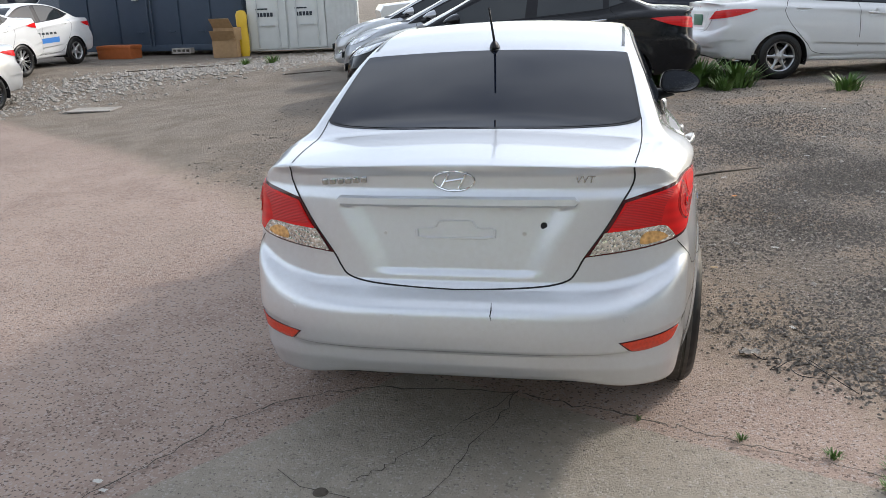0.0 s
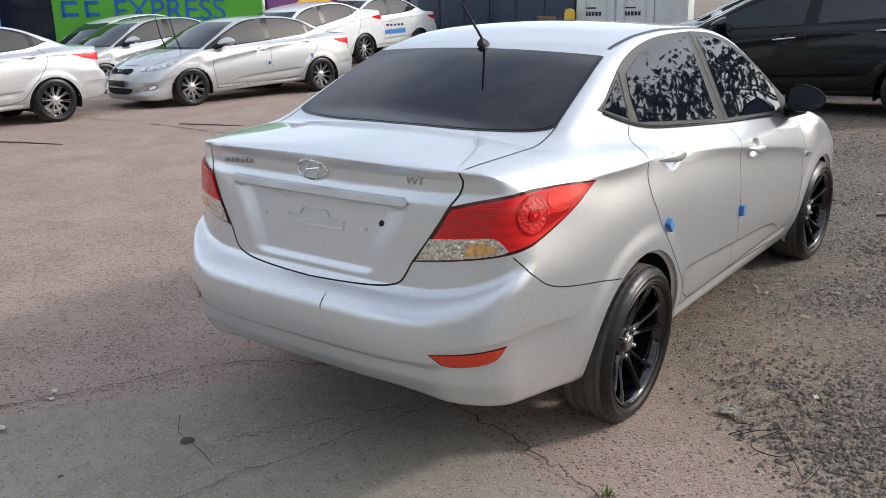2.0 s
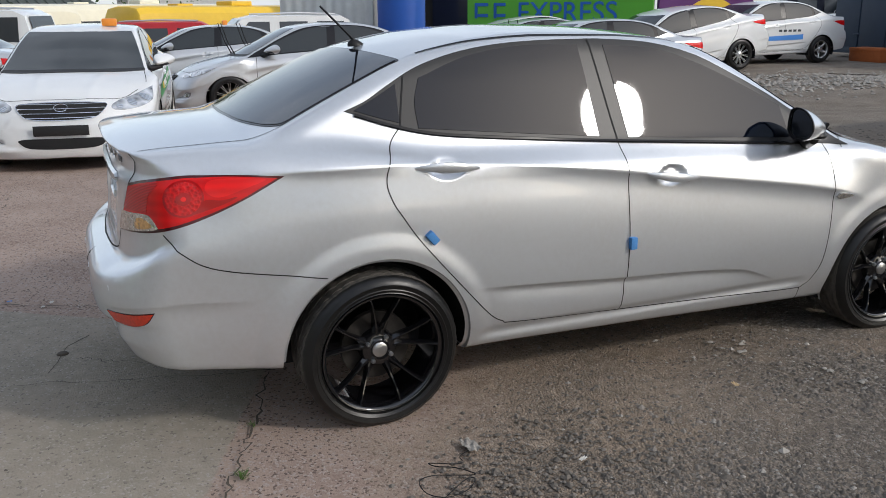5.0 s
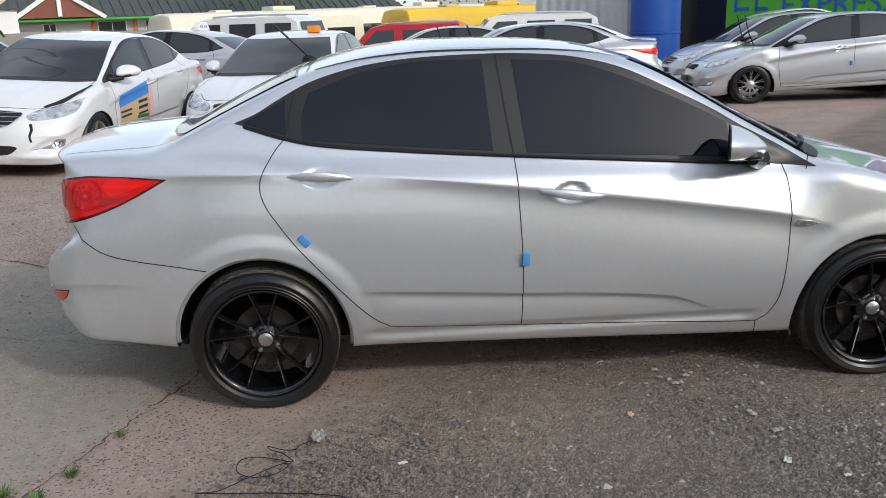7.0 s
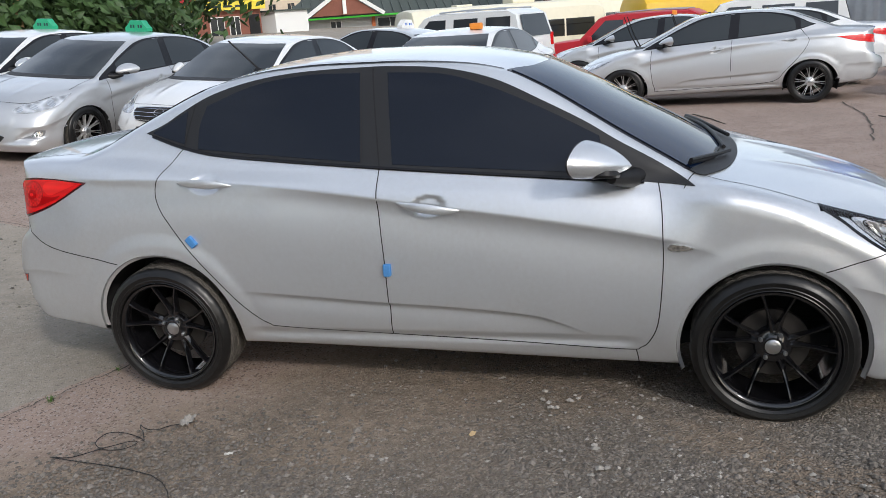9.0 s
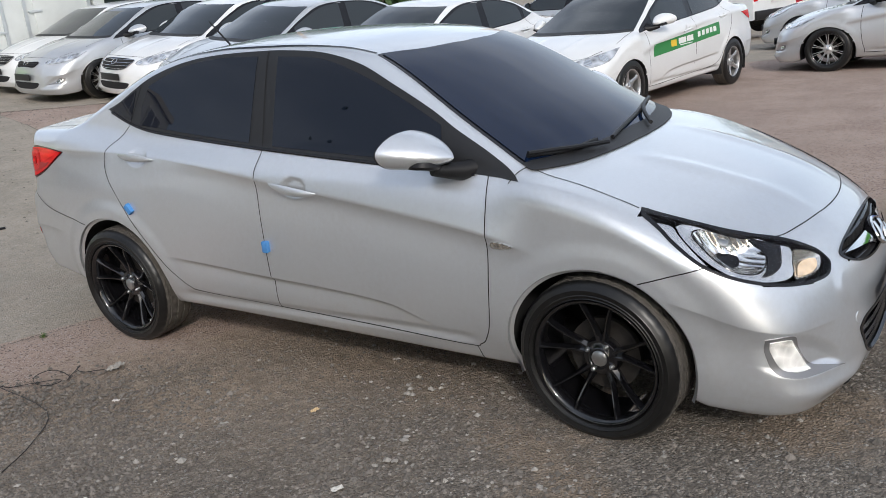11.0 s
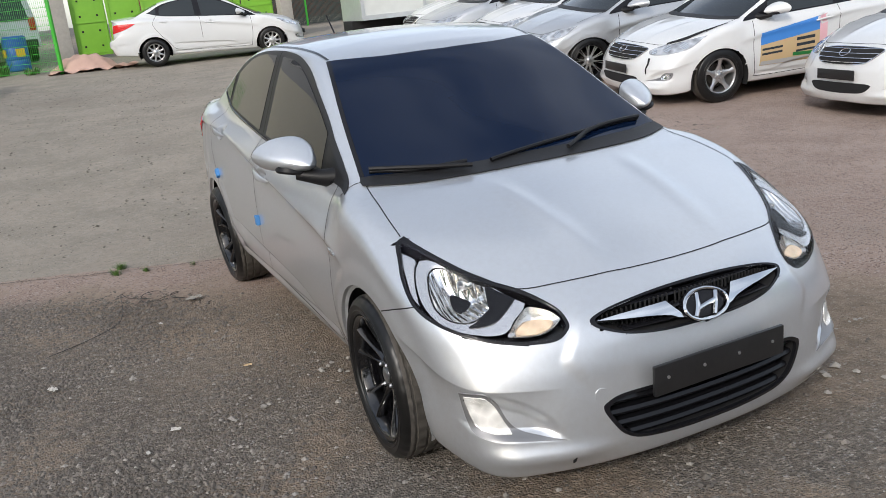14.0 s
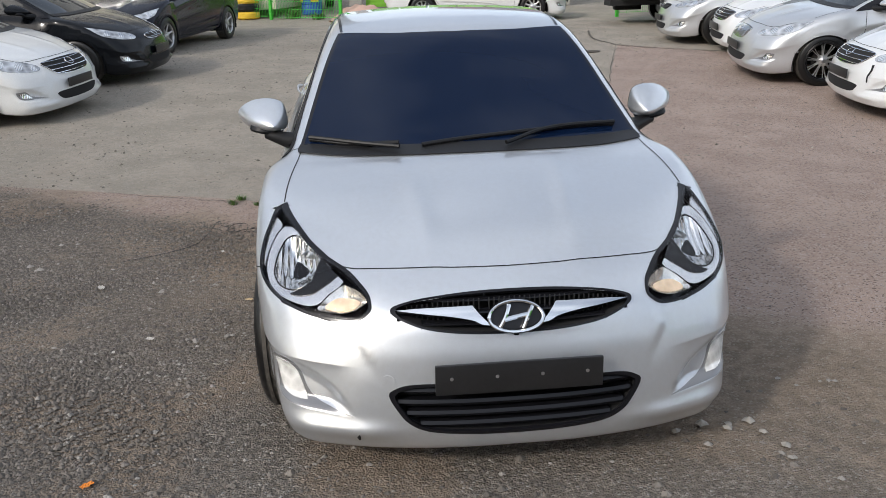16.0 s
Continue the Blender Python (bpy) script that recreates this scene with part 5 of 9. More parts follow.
        am = round_post(TAIL_POST, [(0.615, -0.785, 0.842), (0.655, -0.764, 0.848), (0.69, -0.745, 0.826), (0.655, -0.765, 0.812), (0.605, -0.79, 0.810)])
        part("indicator", flip(lay("post", rounded_path(am, 6), round_post(TAIL_POST, [(0.63, -0.78, 0.828), (0.66, -0.762, 0.828)]), 0.0098, 3, 0.003, TAIL_POST)), AMBER_RIB, lamp, "amber indicator bulb behind the lens")
        cy, cz = math.atan2(-0.668 + 0.30, 0.757 - 0.30), 0.922
        a = np.linspace(0, 2 * math.pi, 40, endpoint=False)
        for rr, deep, mat, nm in ((0.061, 0.0070, RED_MID, "bowl_rim"), (0.054, 0.0085, RED_CELL, "bulb_bowl"), (0.021, 0.012, RED_MID, "bulb_cover"), (0.008, 0.0145, RED_BRIGHT, "bulb_tip")):
            part(nm, flip(lay("post", np.stack([cy + rr / 0.56 * np.cos(a), cz + rr * np.sin(a)], 1), ((cy, cz), (cy + 1e-4, cz)), deep, 4, 0.006, TAIL_POST)), mat, lamp)
        # bright and deep red patches put the lens's sweeping reflections into colour
        for blade, ends, mat in (([(0.776, -0.575, 0.976), (0.783, -0.50, 0.982), (0.789, -0.42, 0.979), (0.792, -0.385, 0.972), (0.792, -0.46, 0.945), (0.786, -0.545, 0.922), (0.780, -0.590, 0.945)], [(0.781, -0.545, 0.955), (0.790, -0.45, 0.964)], RED_BRIGHT),
                                  ([(0.782, -0.592, 0.915), (0.788, -0.535, 0.912), (0.791, -0.48, 0.922), (0.790, -0.52, 0.902), (0.783, -0.59, 0.880), (0.768, -0.655, 0.864), (0.776, -0.622, 0.890)], [(0.780, -0.60, 0.889), (0.788, -0.53, 0.907)], RED_MID)):
            part("light_blade", flip(lay("post", rounded_path(round_post(TAIL_POST, blade), 5), round_post(TAIL_POST, ends), 0.0080, 4, 0.003, TAIL_POST)), mat, lamp)
        rf = rounded_path(REFLECTOR, 6)
        rim = part("rear_reflector", flip(lay("post", rf, round_post(TAIL_POST, [(0.60, -0.885, 0.494), (0.71, -0.81, 0.510)]), 0.002, 4, 0.006, TAIL_POST)), RED_EDGE, car, "orange-red bumper reflector")
        part("lens", flip(lay("post", rf.mean(0) + (rf - rf.mean(0)) * (0.94, 0.86), round_post(TAIL_POST, [(0.60, -0.885, 0.496), (0.71, -0.81, 0.510)]), 0.004, 4, 0.004, TAIL_POST)), ORANGE_RED, rim)
        # headlamp: black bezel, silver bands round two dished reflectors, a silver cheek, clear lens over all
        hl = rounded_path(HEAD_LAMP, 8)
        hx = round_post(HEAD_POST, [(0.755, 2.90, 0.72), (0.56, 3.19, 0.615)])
        head = part("headlamp", flip(rim_on(hl, hx)), GLOSS_TRIM, car, "clear headlamp with black bezel and chrome reflectors")
        part("lamp_housing", flip(lay("post", hl, hx, -0.062, 10, 0.004, HEAD_POST)), GLOSS_TRIM, head, "black inner housing")
        cheek = rounded_path(round_post(HEAD_POST, [(0.764, 2.77, 0.799), (0.764, 2.77, 0.799), (0.742, 2.823, 0.781), (0.759, 2.85, 0.759), (0.778, 2.892, 0.723), (0.791, 2.948, 0.675), (0.791, 2.948, 0.675), (0.796, 2.910, 0.695), (0.788, 2.853, 0.739), (0.778, 2.804, 0.774)]), 6)
        part("lamp_cheek", flip(lay("post", cheek, round_post(HEAD_POST, [(0.760, 2.82, 0.775), (0.785, 2.90, 0.715)]), -0.008, 4, 0.01, HEAD_POST)), LAMP_SILVER, head, "silver lamp cheek")
        swoosh = rounded_path(round_post(HEAD_POST, [(0.739, 2.836, 0.775), (0.714, 2.838, 0.782), (0.682, 2.884, 0.770), (0.643, 2.946, 0.750), (0.606, 3.016, 0.724), (0.581, 3.060, 0.707), (0.554, 3.109, 0.685), (0.528, 3.139, 0.674), (0.539, 3.155, 0.658), (0.579, 3.163, 0.634), (0.607, 3.173, 0.609),
                                                     (0.644, 3.160, 0.599), (0.698, 3.119, 0.605), (0.743, 3.068, 0.618), (0.770, 3.015, 0.641), (0.782, 2.954, 0.679), (0.773, 2.894, 0.725), (0.756, 2.857, 0.757)]), 5)
        bowl = rounded_path(round_post(HEAD_POST, [(0.717, 2.885, 0.757), (0.683, 2.903, 0.760), (0.656, 2.942, 0.748), (0.614, 3.008, 0.726), (0.593, 3.052, 0.708), (0.600, 3.079, 0.689), (0.628, 3.095, 0.669), (0.667, 3.099, 0.648), (0.706, 3.081, 0.639), (0.740, 3.043, 0.647), (0.756, 3.003, 0.668), (0.754, 2.960, 0.698), (0.742, 2.920, 0.729)]), 5)
        part("reflector_band", flip(ring_on(swoosh, bowl, (-0.008, -0.010, -0.013, -0.018))), LAMP_SILVER, head, "silver curved band")
        dark = rounded_path(round_post(HEAD_POST, [(0.601, 3.028, 0.719), (0.582, 3.062, 0.705), (0.545, 3.118, 0.682), (0.545, 3.118, 0.682), (0.584, 3.132, 0.659), (0.624, 3.138, 0.635), (0.664, 3.126, 0.624), (0.702, 3.100, 0.624), (0.672, 3.107, 0.639), (0.627, 3.099, 0.667), (0.597, 3.081, 0.689), (0.588, 3.051, 0.710)]), 5)
        part("dark_infill", flip(lay("post", dark, round_post(HEAD_POST, [(0.580, 3.092, 0.689), (0.645, 3.117, 0.645)]), -0.0075, 4, 0.006, HEAD_POST)), GLOSS_TRIM, head, "black infill beside the bowl")
        blinker = rounded_path(round_post(HEAD_POST, [(0.534, 3.156, 0.659), (0.514, 3.164, 0.660), (0.478, 3.193, 0.649), (0.459, 3.220, 0.632), (0.460, 3.229, 0.622), (0.492, 3.234, 0.602), (0.533, 3.224, 0.590), (0.577, 3.204, 0.589), (0.613, 3.181, 0.594), (0.598, 3.175, 0.613), (0.571, 3.166, 0.636)]), 5)
        for loop, bowl_mat, nm, lip, deep, label in ((bowl, FACETS, "reflector", -0.018, 0.050, "fluted chrome reflector"), (blinker, PALE_RIB, "indicator", -0.009, 0.022, "pale indicator reflector")):
            mid = loop.mean(0)
            rows = []
            for sh in np.linspace(0, 1, 9):
                flat = loop + sh * 0.98 * (mid - loop)
                q = onto("post", flat[:, 0], flat[:, 1], HEAD_POST)
                rows.append(q + (lip - deep * math.sin(sh * math.pi / 2)) * normal(q))
            m = len(loop)
            part(nm, flip((np.concatenate(rows), [(r * m + i, r * m + (i + 1) % m, (r + 1) * m + (i + 1) % m, (r + 1) * m + i) for r in range(8) for i in range(m)])), bowl_mat, head, label)
        part("bowl_edge", flip(ring_on(grown(bowl, None, 0.0045), bowl, (-0.014, -0.013, -0.020))), GLOSS_TRIM, head)
        for spot, size, mat in (((0.672, 3.000, 0.700), 1.0, SATIN),):
            aim = Matrix.Translation(Vector(spot) - Vector((0.022, 0.040, 0.0))) @ Vector((0.45, 1, 0.0)).to_track_quat("X", "Z").to_matrix().to_4x4()
            bulb = moved(lathe([(0.0, 0.026 * size), (0.010 * size, 0.024 * size), (0.013 * size, 0.012 * size), (0.013 * size, -0.03 * size)], 18), aim)
            part("bulb", flip((np.array(bulb[0]), bulb[1])), mat, head)
        # flat peach patch: the amber bulb's reflection in the bowl put into colour
        peach = rounded_path(round_post(HEAD_POST, [(0.545, 3.184, 0.630), (0.510, 3.198, 0.632), (0.478, 3.218, 0.625), (0.499, 3.228, 0.606), (0.541, 3.217, 0.596), (0.579, 3.199, 0.596), (0.590, 3.188, 0.603), (0.572, 3.183, 0.619)]), 5)
        part("indicator_bulb", flip(lay("post", peach, round_post(HEAD_POST, [(0.555, 3.195, 0.613), (0.515, 3.208, 0.618)]), -0.013, 4, 0.004, HEAD_POST)), PEACH, head, "amber indicator bulb")
        part("lens", flip(lay("post", hl, hx, 0.0045, 10, 0.004, HEAD_POST)), GLASS, head, "clear plastic lens").visible_shadow = False
        # fog lamp: a dark surround with a blade, a reflector painted as if sunlit, and a clear lens
        fg = rounded_path(FOG, 8)
        fx = round_post(HEAD_POST, [(0.725, 3.16, 0.395), (0.685, 3.205, 0.325)])
        part("fog_surround", flip(lay("post", rounded_path(FOG_POCKET, 8), round_post(HEAD_POST, [(0.72, 3.17, 0.38), (0.64, 3.245, 0.30)]), 0.0025, 6, 0.004, HEAD_POST)), FOG_GREY, car, "dark grey fog-lamp surround")
        fog = part("fog_lamp", flip(lay("post", fg, fx, 0.0045, 6, 0.004, HEAD_POST)), FOG_SUNLIT, car, "clear fog lamp with a bright reflector")
        part("lens", flip(lay("post", fg, fx, 0.0085, 5, 0.006, HEAD_POST)), GLASS, fog).visible_shadow = False
    # grille, intake, plate holder
    for name, half, inset, bars in (("upper_grille", GRILLE, 0.03, 3), ("lower_grille", INTAKE, 0.045, 4)):
        loop = full_loop(half)
        axis = ((-0.25, loop[:, 1].mean()), (0.25, loop[:, 1].mean()))
        frame_ob = part(name, lay("front", grown(loop, None, 0.005, 1.0), axis, 0.003, 8, 0.012, inner=0.12), GLOSS_TRIM, car, "gloss black grille surround")
        pts = onto("front", loop[:, 0], loop[:, 1])
        n = len(loop)
        wall = np.concatenate([pts, pts - (0, 0.09, 0), [pts.mean(0) - (0, 0.10, 0)]])
        part("grille_box", (wall, [(i, n + i, n + (i + 1) % n, (i + 1) % n) for i in range(n)] + [(n + i, n + (i + 1) % n, 2 * n) for i in range(n)]), SHADE, frame_ob, smooth=False)
        lo, hi = loop[:, 1].min(), loop[:, 1].max()
        for k in range(bars):
            z = lo + (hi - lo) * (k + 0.75) / (bars + 0.5)
            wide = np.abs(loop[np.argsort(np.abs(loop[:, 1] - z))[:4], 0]).max() - 0.012
            xs = np.linspace(-wide, wide, 41)
            q = onto("front", np.abs(xs), 0 * xs + z)
            q[:, 0] = xs
            q[:, 1] -= inset * 0.45
            h = 0.010 if bars > 3 else 0.004
            v = np.concatenate([q + (0, 0, h), q + (0, 0.006, 0), q + (0, 0, -h), q + (0, -0.03, -h), q + (0, -0.03, h)])
            m = len(xs)
            part("grille_bar", (v, [(r * m + i, r * m + i + 1, (r + 1) % 5 * m + i + 1, (r + 1) % 5 * m + i) for r in range(5) for i in range(m - 1)]), GLOSS_TRIM, frame_ob)
        if bars == 3:
            # fine mesh behind the wings
            rods = []
            for x in np.arange(-0.34, 0.345, 0.016):
                zz = loop[np.abs(np.abs(loop[:, 0]) - abs(x)).argsort()[:4], 1]
                q = onto("front", np.array([abs(x)]), np.array([0.595]))[0]
                rods.append(box(x, q[1] - 0.034, (zz.min() + zz.max()) / 2, 0.0035, 0.006, max(zz.max() - zz.min() - 0.022, 0.006)))
            part("grille_mesh", joined(rods), SHADE, frame_ob, smooth=False)
            wing = rounded_path([(0.366, 0.605), (0.366, 0.605), (0.30, 0.611), (0.22, 0.615), (0.130, 0.618), (0.130, 0.618), (0.112, 0.598), (0.078, 0.566), (0.078, 0.566), (0.105, 0.570), (0.135, 0.582), (0.20, 0.592), (0.29, 0.599)], 6)
            two("chrome_wing", lay("front", wing, ((0.115, 0.590), (0.33, 0.606)), 0.009, 4, 0.014), CHROME, frame_ob, "chrome grille wing")
    plate = part("plate_holder", box(0, 3.414, 0.423, 0.52, 0.014, 0.098, 0.004), PLATE_BLACK, car, "bare black number-plate holder", m=None)
    for x in (-0.21, -0.07, 0.07, 0.21):
        part("screw", moved(lathe([(0.0, 0.004), (0.005, 0.004), (0.006, 0.0)], 10), Matrix.Translation((x, 3.420, 0.428)) @ Matrix.Rotation(radians(90), 4, "Z")), SATIN, plate)
    cap = [(0.401 + 0.021 * math.cos(a), 0.397 + 0.021 * math.sin(a)) for a in np.linspace(0, 2 * math.pi, 28, endpoint=False)]
    part("tow_cap", lay("front", cap, ((0.401, 0.397), (0.4011, 0.397)), 0.0025, 3, 0.003), SILVER, car)

    def emblem(name, view, cx, cz, w, h, lift, thick):
        a = np.linspace(0, 2 * math.pi, 41)
        lines = [np.stack([cx + w * np.cos(a), cz + h * np.sin(a)], 1)]
        for pts in ([(-0.62, -0.62), (-0.42, 0.0), (-0.22, 0.78)], [(0.22, -0.78), (0.42, 0.0), (0.62, 0.62)], [(-0.44, -0.14), (0.0, 0.02), (0.44, 0.16)]):
            lines.append(rounded_path([(cx + w * u * (-1 if view == "front" else 1), cz + h * v) for u, v in pts], 6, closed=False))
        bars = []
        for k, line in enumerate(lines):
            q = onto(view, np.abs(line[:, 0]), line[:, 1])
            q[:, 0] = line[:, 0]
            q[:, 1] += lift if view == "front" else -lift
            bars.append(tube([tuple(e) for e in q], thick * (1.0 if k == 0 else 1.25), 8))
        return part(name, joined(bars), CHROME, car, "chrome oval emblem")

    emblem("rear_emblem", "back", 0.0, 1.022, 0.068, 0.034, 0.003, 0.0036)
    pad = [(0.083 * math.cos(a), 0.592 + 0.039 * math.sin(a)) for a in np.linspace(0, 2 * math.pi, 40, endpoint=False)]
    part("emblem_pad", lay("front", pad, ((-0.02, 0.592), (0.02, 0.592)), 0.010, 4, 0.02), GLOSS_TRIM, car)
    emblem("front_emblem", "front", 0.0, 0.592, 0.084, 0.041, 0.020, 0.0060)
    # lettering on the boot: plain chrome bars for the model name, letters for the engine badge
    for i in range(6):
        x = -0.444 + i * 0.028
        q = onto("back", np.array([abs(x)]), np.array([1.012 + 0.002 * i]))[0]
        part("badge_bar", box(x, q[1] - 0.003, q[2], 0.020, 0.010, 0.019, 0.003), DARK_CHROME, car)
    txt = bpy.data.curves.new("badge", "FONT")
    txt.body, txt.size, txt.extrude, txt.shear = "VVT", 0.034, 0.003, 0.2
    txt.materials.append(DARK_CHROME)
    q = onto("back", np.array([0.40]), np.array([1.015]))[0]
    bo = new("engine_badge", txt)
    bo.parent = car
    bo.matrix_local = pose(0.388, q[1] - 0.003, 1.012, 90, 0, 9)
    tagged(bo, "chrome VVT badge")
    # door handles with dished hollows, fender repeaters, foam door guards
    for y0, y1, z0, z1, who in ((0.145, 0.401, 0.974, 0.958, "rear"), (1.136, 1.393, 0.880, 0.848, "front")):
        ym, zm = (y0 + y1) / 2, (z0 + z1) / 2
        xs = np.linspace(0, 1, 25)
        q = onto("side", y0 + (y1 - y0) * xs, z0 + (z1 - z0) * xs)
        q[:, 0] = q[0, 0] + (q[-1, 0] - q[0, 0]) * xs
        nq = np.repeat((normal(q[:1]) + normal(q[-1:])) / 2, len(q), 0)
        rise = 0.003 + 0.024 * np.sin(math.pi * xs) ** 0.7
        half = 0.003 + 0.0165 * np.sin(math.pi * xs) ** 0.8
        rows = []
        for u in np.linspace(0, 2 * math.pi, 13)[:-1]:
            rows.append(q + nq * (rise + 0.35 * half * np.cos(u) * 1.3)[:, None] + np.array((0, 0, 1)) * (half * np.sin(u))[:, None])
        v = np.concatenate(rows)
        m = len(xs)
        two("door_handle", (v, [(r * m + i, (r + 1) % 12 * m + i, (r + 1) % 12 * m + i + 1, r * m + i + 1) for r in range(12) for i in range(m - 1)]), SILVER, car, "silver pull handle")
    rep = rounded_path([(2.185, 0.693), (2.185, 0.693), (2.20, 0.708), (2.24, 0.706), (2.285, 0.694), (2.285, 0.694), (2.24, 0.683), (2.20, 0.682)], 5)
    two("side_repeater", lay("side", rep, ((2.20, 0.695), (2.26, 0.694)), 0.006, 3, 0.008), CLEAR_RIB, car, "clear side repeater")
    for y, z, turn in ((0.195, 0.722, 40), (1.075, 0.602, 0)):
        q = onto("side", np.array([y]), np.array([z]))[0]
        part("door_guard", moved(box(0, 0, 0, 0.024, 0.030, 0.050, 0.004), Matrix.Translation((q[0] + 0.008, y, z)) @ Matrix.Rotation(radians(turn), 4, "X")), BLUE_FOAM, car, "blue foam door guard")
    shell, foot, bezel, glass = mirror_shapes()
    for flip in ((lambda s: s), mirrored):
        wing = part("wing_mirror", flip((np.array(shell[0]), shell[1])), SILVER, car, "silver wing mirror")
        part("mirror_foot", flip((np.array(foot[0]), foot[1])), TRIM, wing)
        part("mirror_bezel", flip((np.array(bezel[0]), bezel[1])), TRIM, wing)
        part("mirror_glass", flip((np.array(glass[0]), glass[1])), DARK_CHROME, wing, smooth=False)
    # wipers
    for base, mid_pt, tip in (((0.30, 2.425), (0.46, 2.36), (0.655, 2.262)), ((-0.12, 2.445), (-0.30, 2.345), (-0.60, 2.262))):
        line = rounded_path([base, mid_pt, tip], 10, closed=False)
        blade = rounded_path([(base[0] + (0.0 if base[0] > 0 else 0.33), base[1] - 0.045 - (0.0 if base[0] > 0 else -0.01)), ((base[0] + tip[0]) / 2 + (0.0 if base[0] > 0 else 0.16), 2.355 if base[0] < 0 else mid_pt[1] - 0.012), tip], 12, closed=False)
        for nm, ln, lift, r in (("wiper_arm", line, 0.024, 0.009), ("wiper_blade", blade, 0.013, 0.009)):
            q = onto("top", np.abs(ln[:, 0]), ln[:, 1])
            nq = normal(q)
            q, nq = q * np.where(ln[:, :1] < 0, (-1, 1, 1), (1, 1, 1)), nq * np.where(ln[:, :1] < 0, (-1, 1, 1), (1, 1, 1))
            part(nm, tube([tuple(a) for a in q + nq * lift], r, 8), TRIM, car, "black wiper")
    # antenna
    foot_shape = joined([([(0.022 * math.cos(a) * s, 0.200 + 0.040 * math.sin(a) * s - 0.012 * h, 1.372 + 0.030 * h) for s, h in ((1.0, 0.0), (0.9, 0.35), (0.6, 0.75), (0.25, 1.0)) for a in np.linspace(0, 2 * math.pi, 20, endpoint=False)],
                          [(r * 20 + i, r * 20 + (i + 1) % 20, (r + 1) * 20 + (i + 1) % 20, (r + 1) * 20 + i) for r in range(3) for i in range(20)])])
    ant = part("antenna_base", foot_shape, TRIM, car, "black roof antenna")
    part("antenna_rod", tube([(0, 0.195, 1.392), (0, 0.145, 1.442), (0, 0.065, 1.520), (0, 0.045, 1.540)], [0.006, 0.005, 0.0045, 0.004], 8), TRIM, ant)
    # bumper sensors, boot details, crack
    for x, z in ((0.20, 0.590), (0.557, 0.592)):
        for s in (1, -1):
            q = onto("back", np.array([x]), np.array([z]))
            nq = normal(q)[0]
            q = q[0]
            aim = Matrix.Translation((q[0] * s, q[1], q[2])) @ Vector((nq[0] * s, nq[1], nq[2])).to_track_quat("X", "Z").to_matrix().to_4x4()
            part("parking_sensor", moved(lathe([(0.0, 0.0015), (0.0085, 0.0015), (0.009, 0.0005), (0.0115, 0.0003), (0.0125, -0.002)], 20), aim), SILVER, car)
    for x, z, r, mat in ((0.291, 0.872, 0.011, SHADE), (0.228, 0.845, 0.007, SATIN), (-0.238, 0.842, 0.006, SATIN)):
        q = onto("back", np.array([abs(x)]), np.array([z]))[0]
        part("plate_fixing", moved(lathe([(0.0, 0.0015), (r, 0.0015), (r * 1.15, -0.003)], 16), Matrix.Translation((x, q[1], z)) @ Matrix.Rotation(radians(-90), 4, "Z")), mat, car)
    bar_x = np.linspace(-0.402, 0.402, 61)
    part("plate_garnish", ribbon("back", np.stack([bar_x, 0.953 + 0 * bar_x], 1), 0.036 * np.minimum(1, (0.4025 - np.abs(bar_x)) / 0.014 + 0.12), 0.0, rise=0.011), SILVER, car, "silver strip over the plate recess", sharp=30)
    slot = [(-0.128, 0.828), (0.128, 0.830), (0.130, 0.862), (0.068, 0.863), (0.055, 0.885), (-0.055, 0.885), (-0.068, 0.862), (-0.130, 0.860)]
    ring = np.array([p for k in range(8) for p in (np.array(slot[k]) * 0.86 + np.array(slot[k - 1]) * 0.14, np.array(slot[k]) * 0.86 + np.array(slot[(k + 1) % 8]) * 0.14)])
    edge = onto("back", np.abs(ring[:, 0]), ring[:, 1])
    edge[:, 0] = ring[:, 0]
    mid = edge.mean(0)
    rows = [mid + (edge - mid) * g + (0, -h, 0) for g, h in (((1.05, 1, 1.17), 0.0), ((1.03, 1, 1.10), 0.006), ((0.985, 1, 0.97), 0.006), ((0.96, 1, 0.87), -0.002))]
    k = len(ring)
    part("plate_pressing", (np.concatenate(rows), [(r * k + i, r * k + (i + 1) % k, (r + 1) * k + (i + 1) % k, (r + 1) * k + i) for r in range(3) for i in range(k)]), SILVER, car, "pressed outline for the plate", sharp=50)
    chip = onto("front", np.array([0.50, 0.503, 0.500]), np.array([0.190, 0.205, 0.216]))
    part("bumper_chip", tube([tuple(e) for e in chip], [0.003, 0.006, 0.002], 6), GAP, car, "dark chip low on the front bumper")
    crack = onto("back", np.array([0.128, 0.130, 0.127, 0.131]), np.array([0.640, 0.622, 0.604, 0.590]))
    part("bumper_crack", tube([tuple(e) for e in crack - (0, 0.0005, 0)], [0.001, 0.0022, 0.0018, 0.0008], 6), GAP, car)
    # wheels
    black = wheel_meshes(10, RIM_BLACK, RIM_BLACK, SATIN, 4, 0.230, 0.305, 0.200, pair=0.26, bar=0.019, dish=0.052)
    for y, z, turn in ((0.0, 0.295, 0), (2.57, 0.293, -3)):
        for s in (1, -1):
            wheel_set(car, ((0.836 if y < 1 else 0.848) * s, y, z), s < 0, (RIM_BLACK, SATIN), black, (3.0 if y < 1 else 1.0), turn, 15, ("black tyre on a ten-spoke gloss black alloy wheel", ""))
    return car


silver_saloon()

# ---- the other cars of the yard: one body shape in several makes ----
MESHES = {}


def once(key, make):
    if key not in MESHES:
        MESHES[key] = make()
    return MESHES[key]


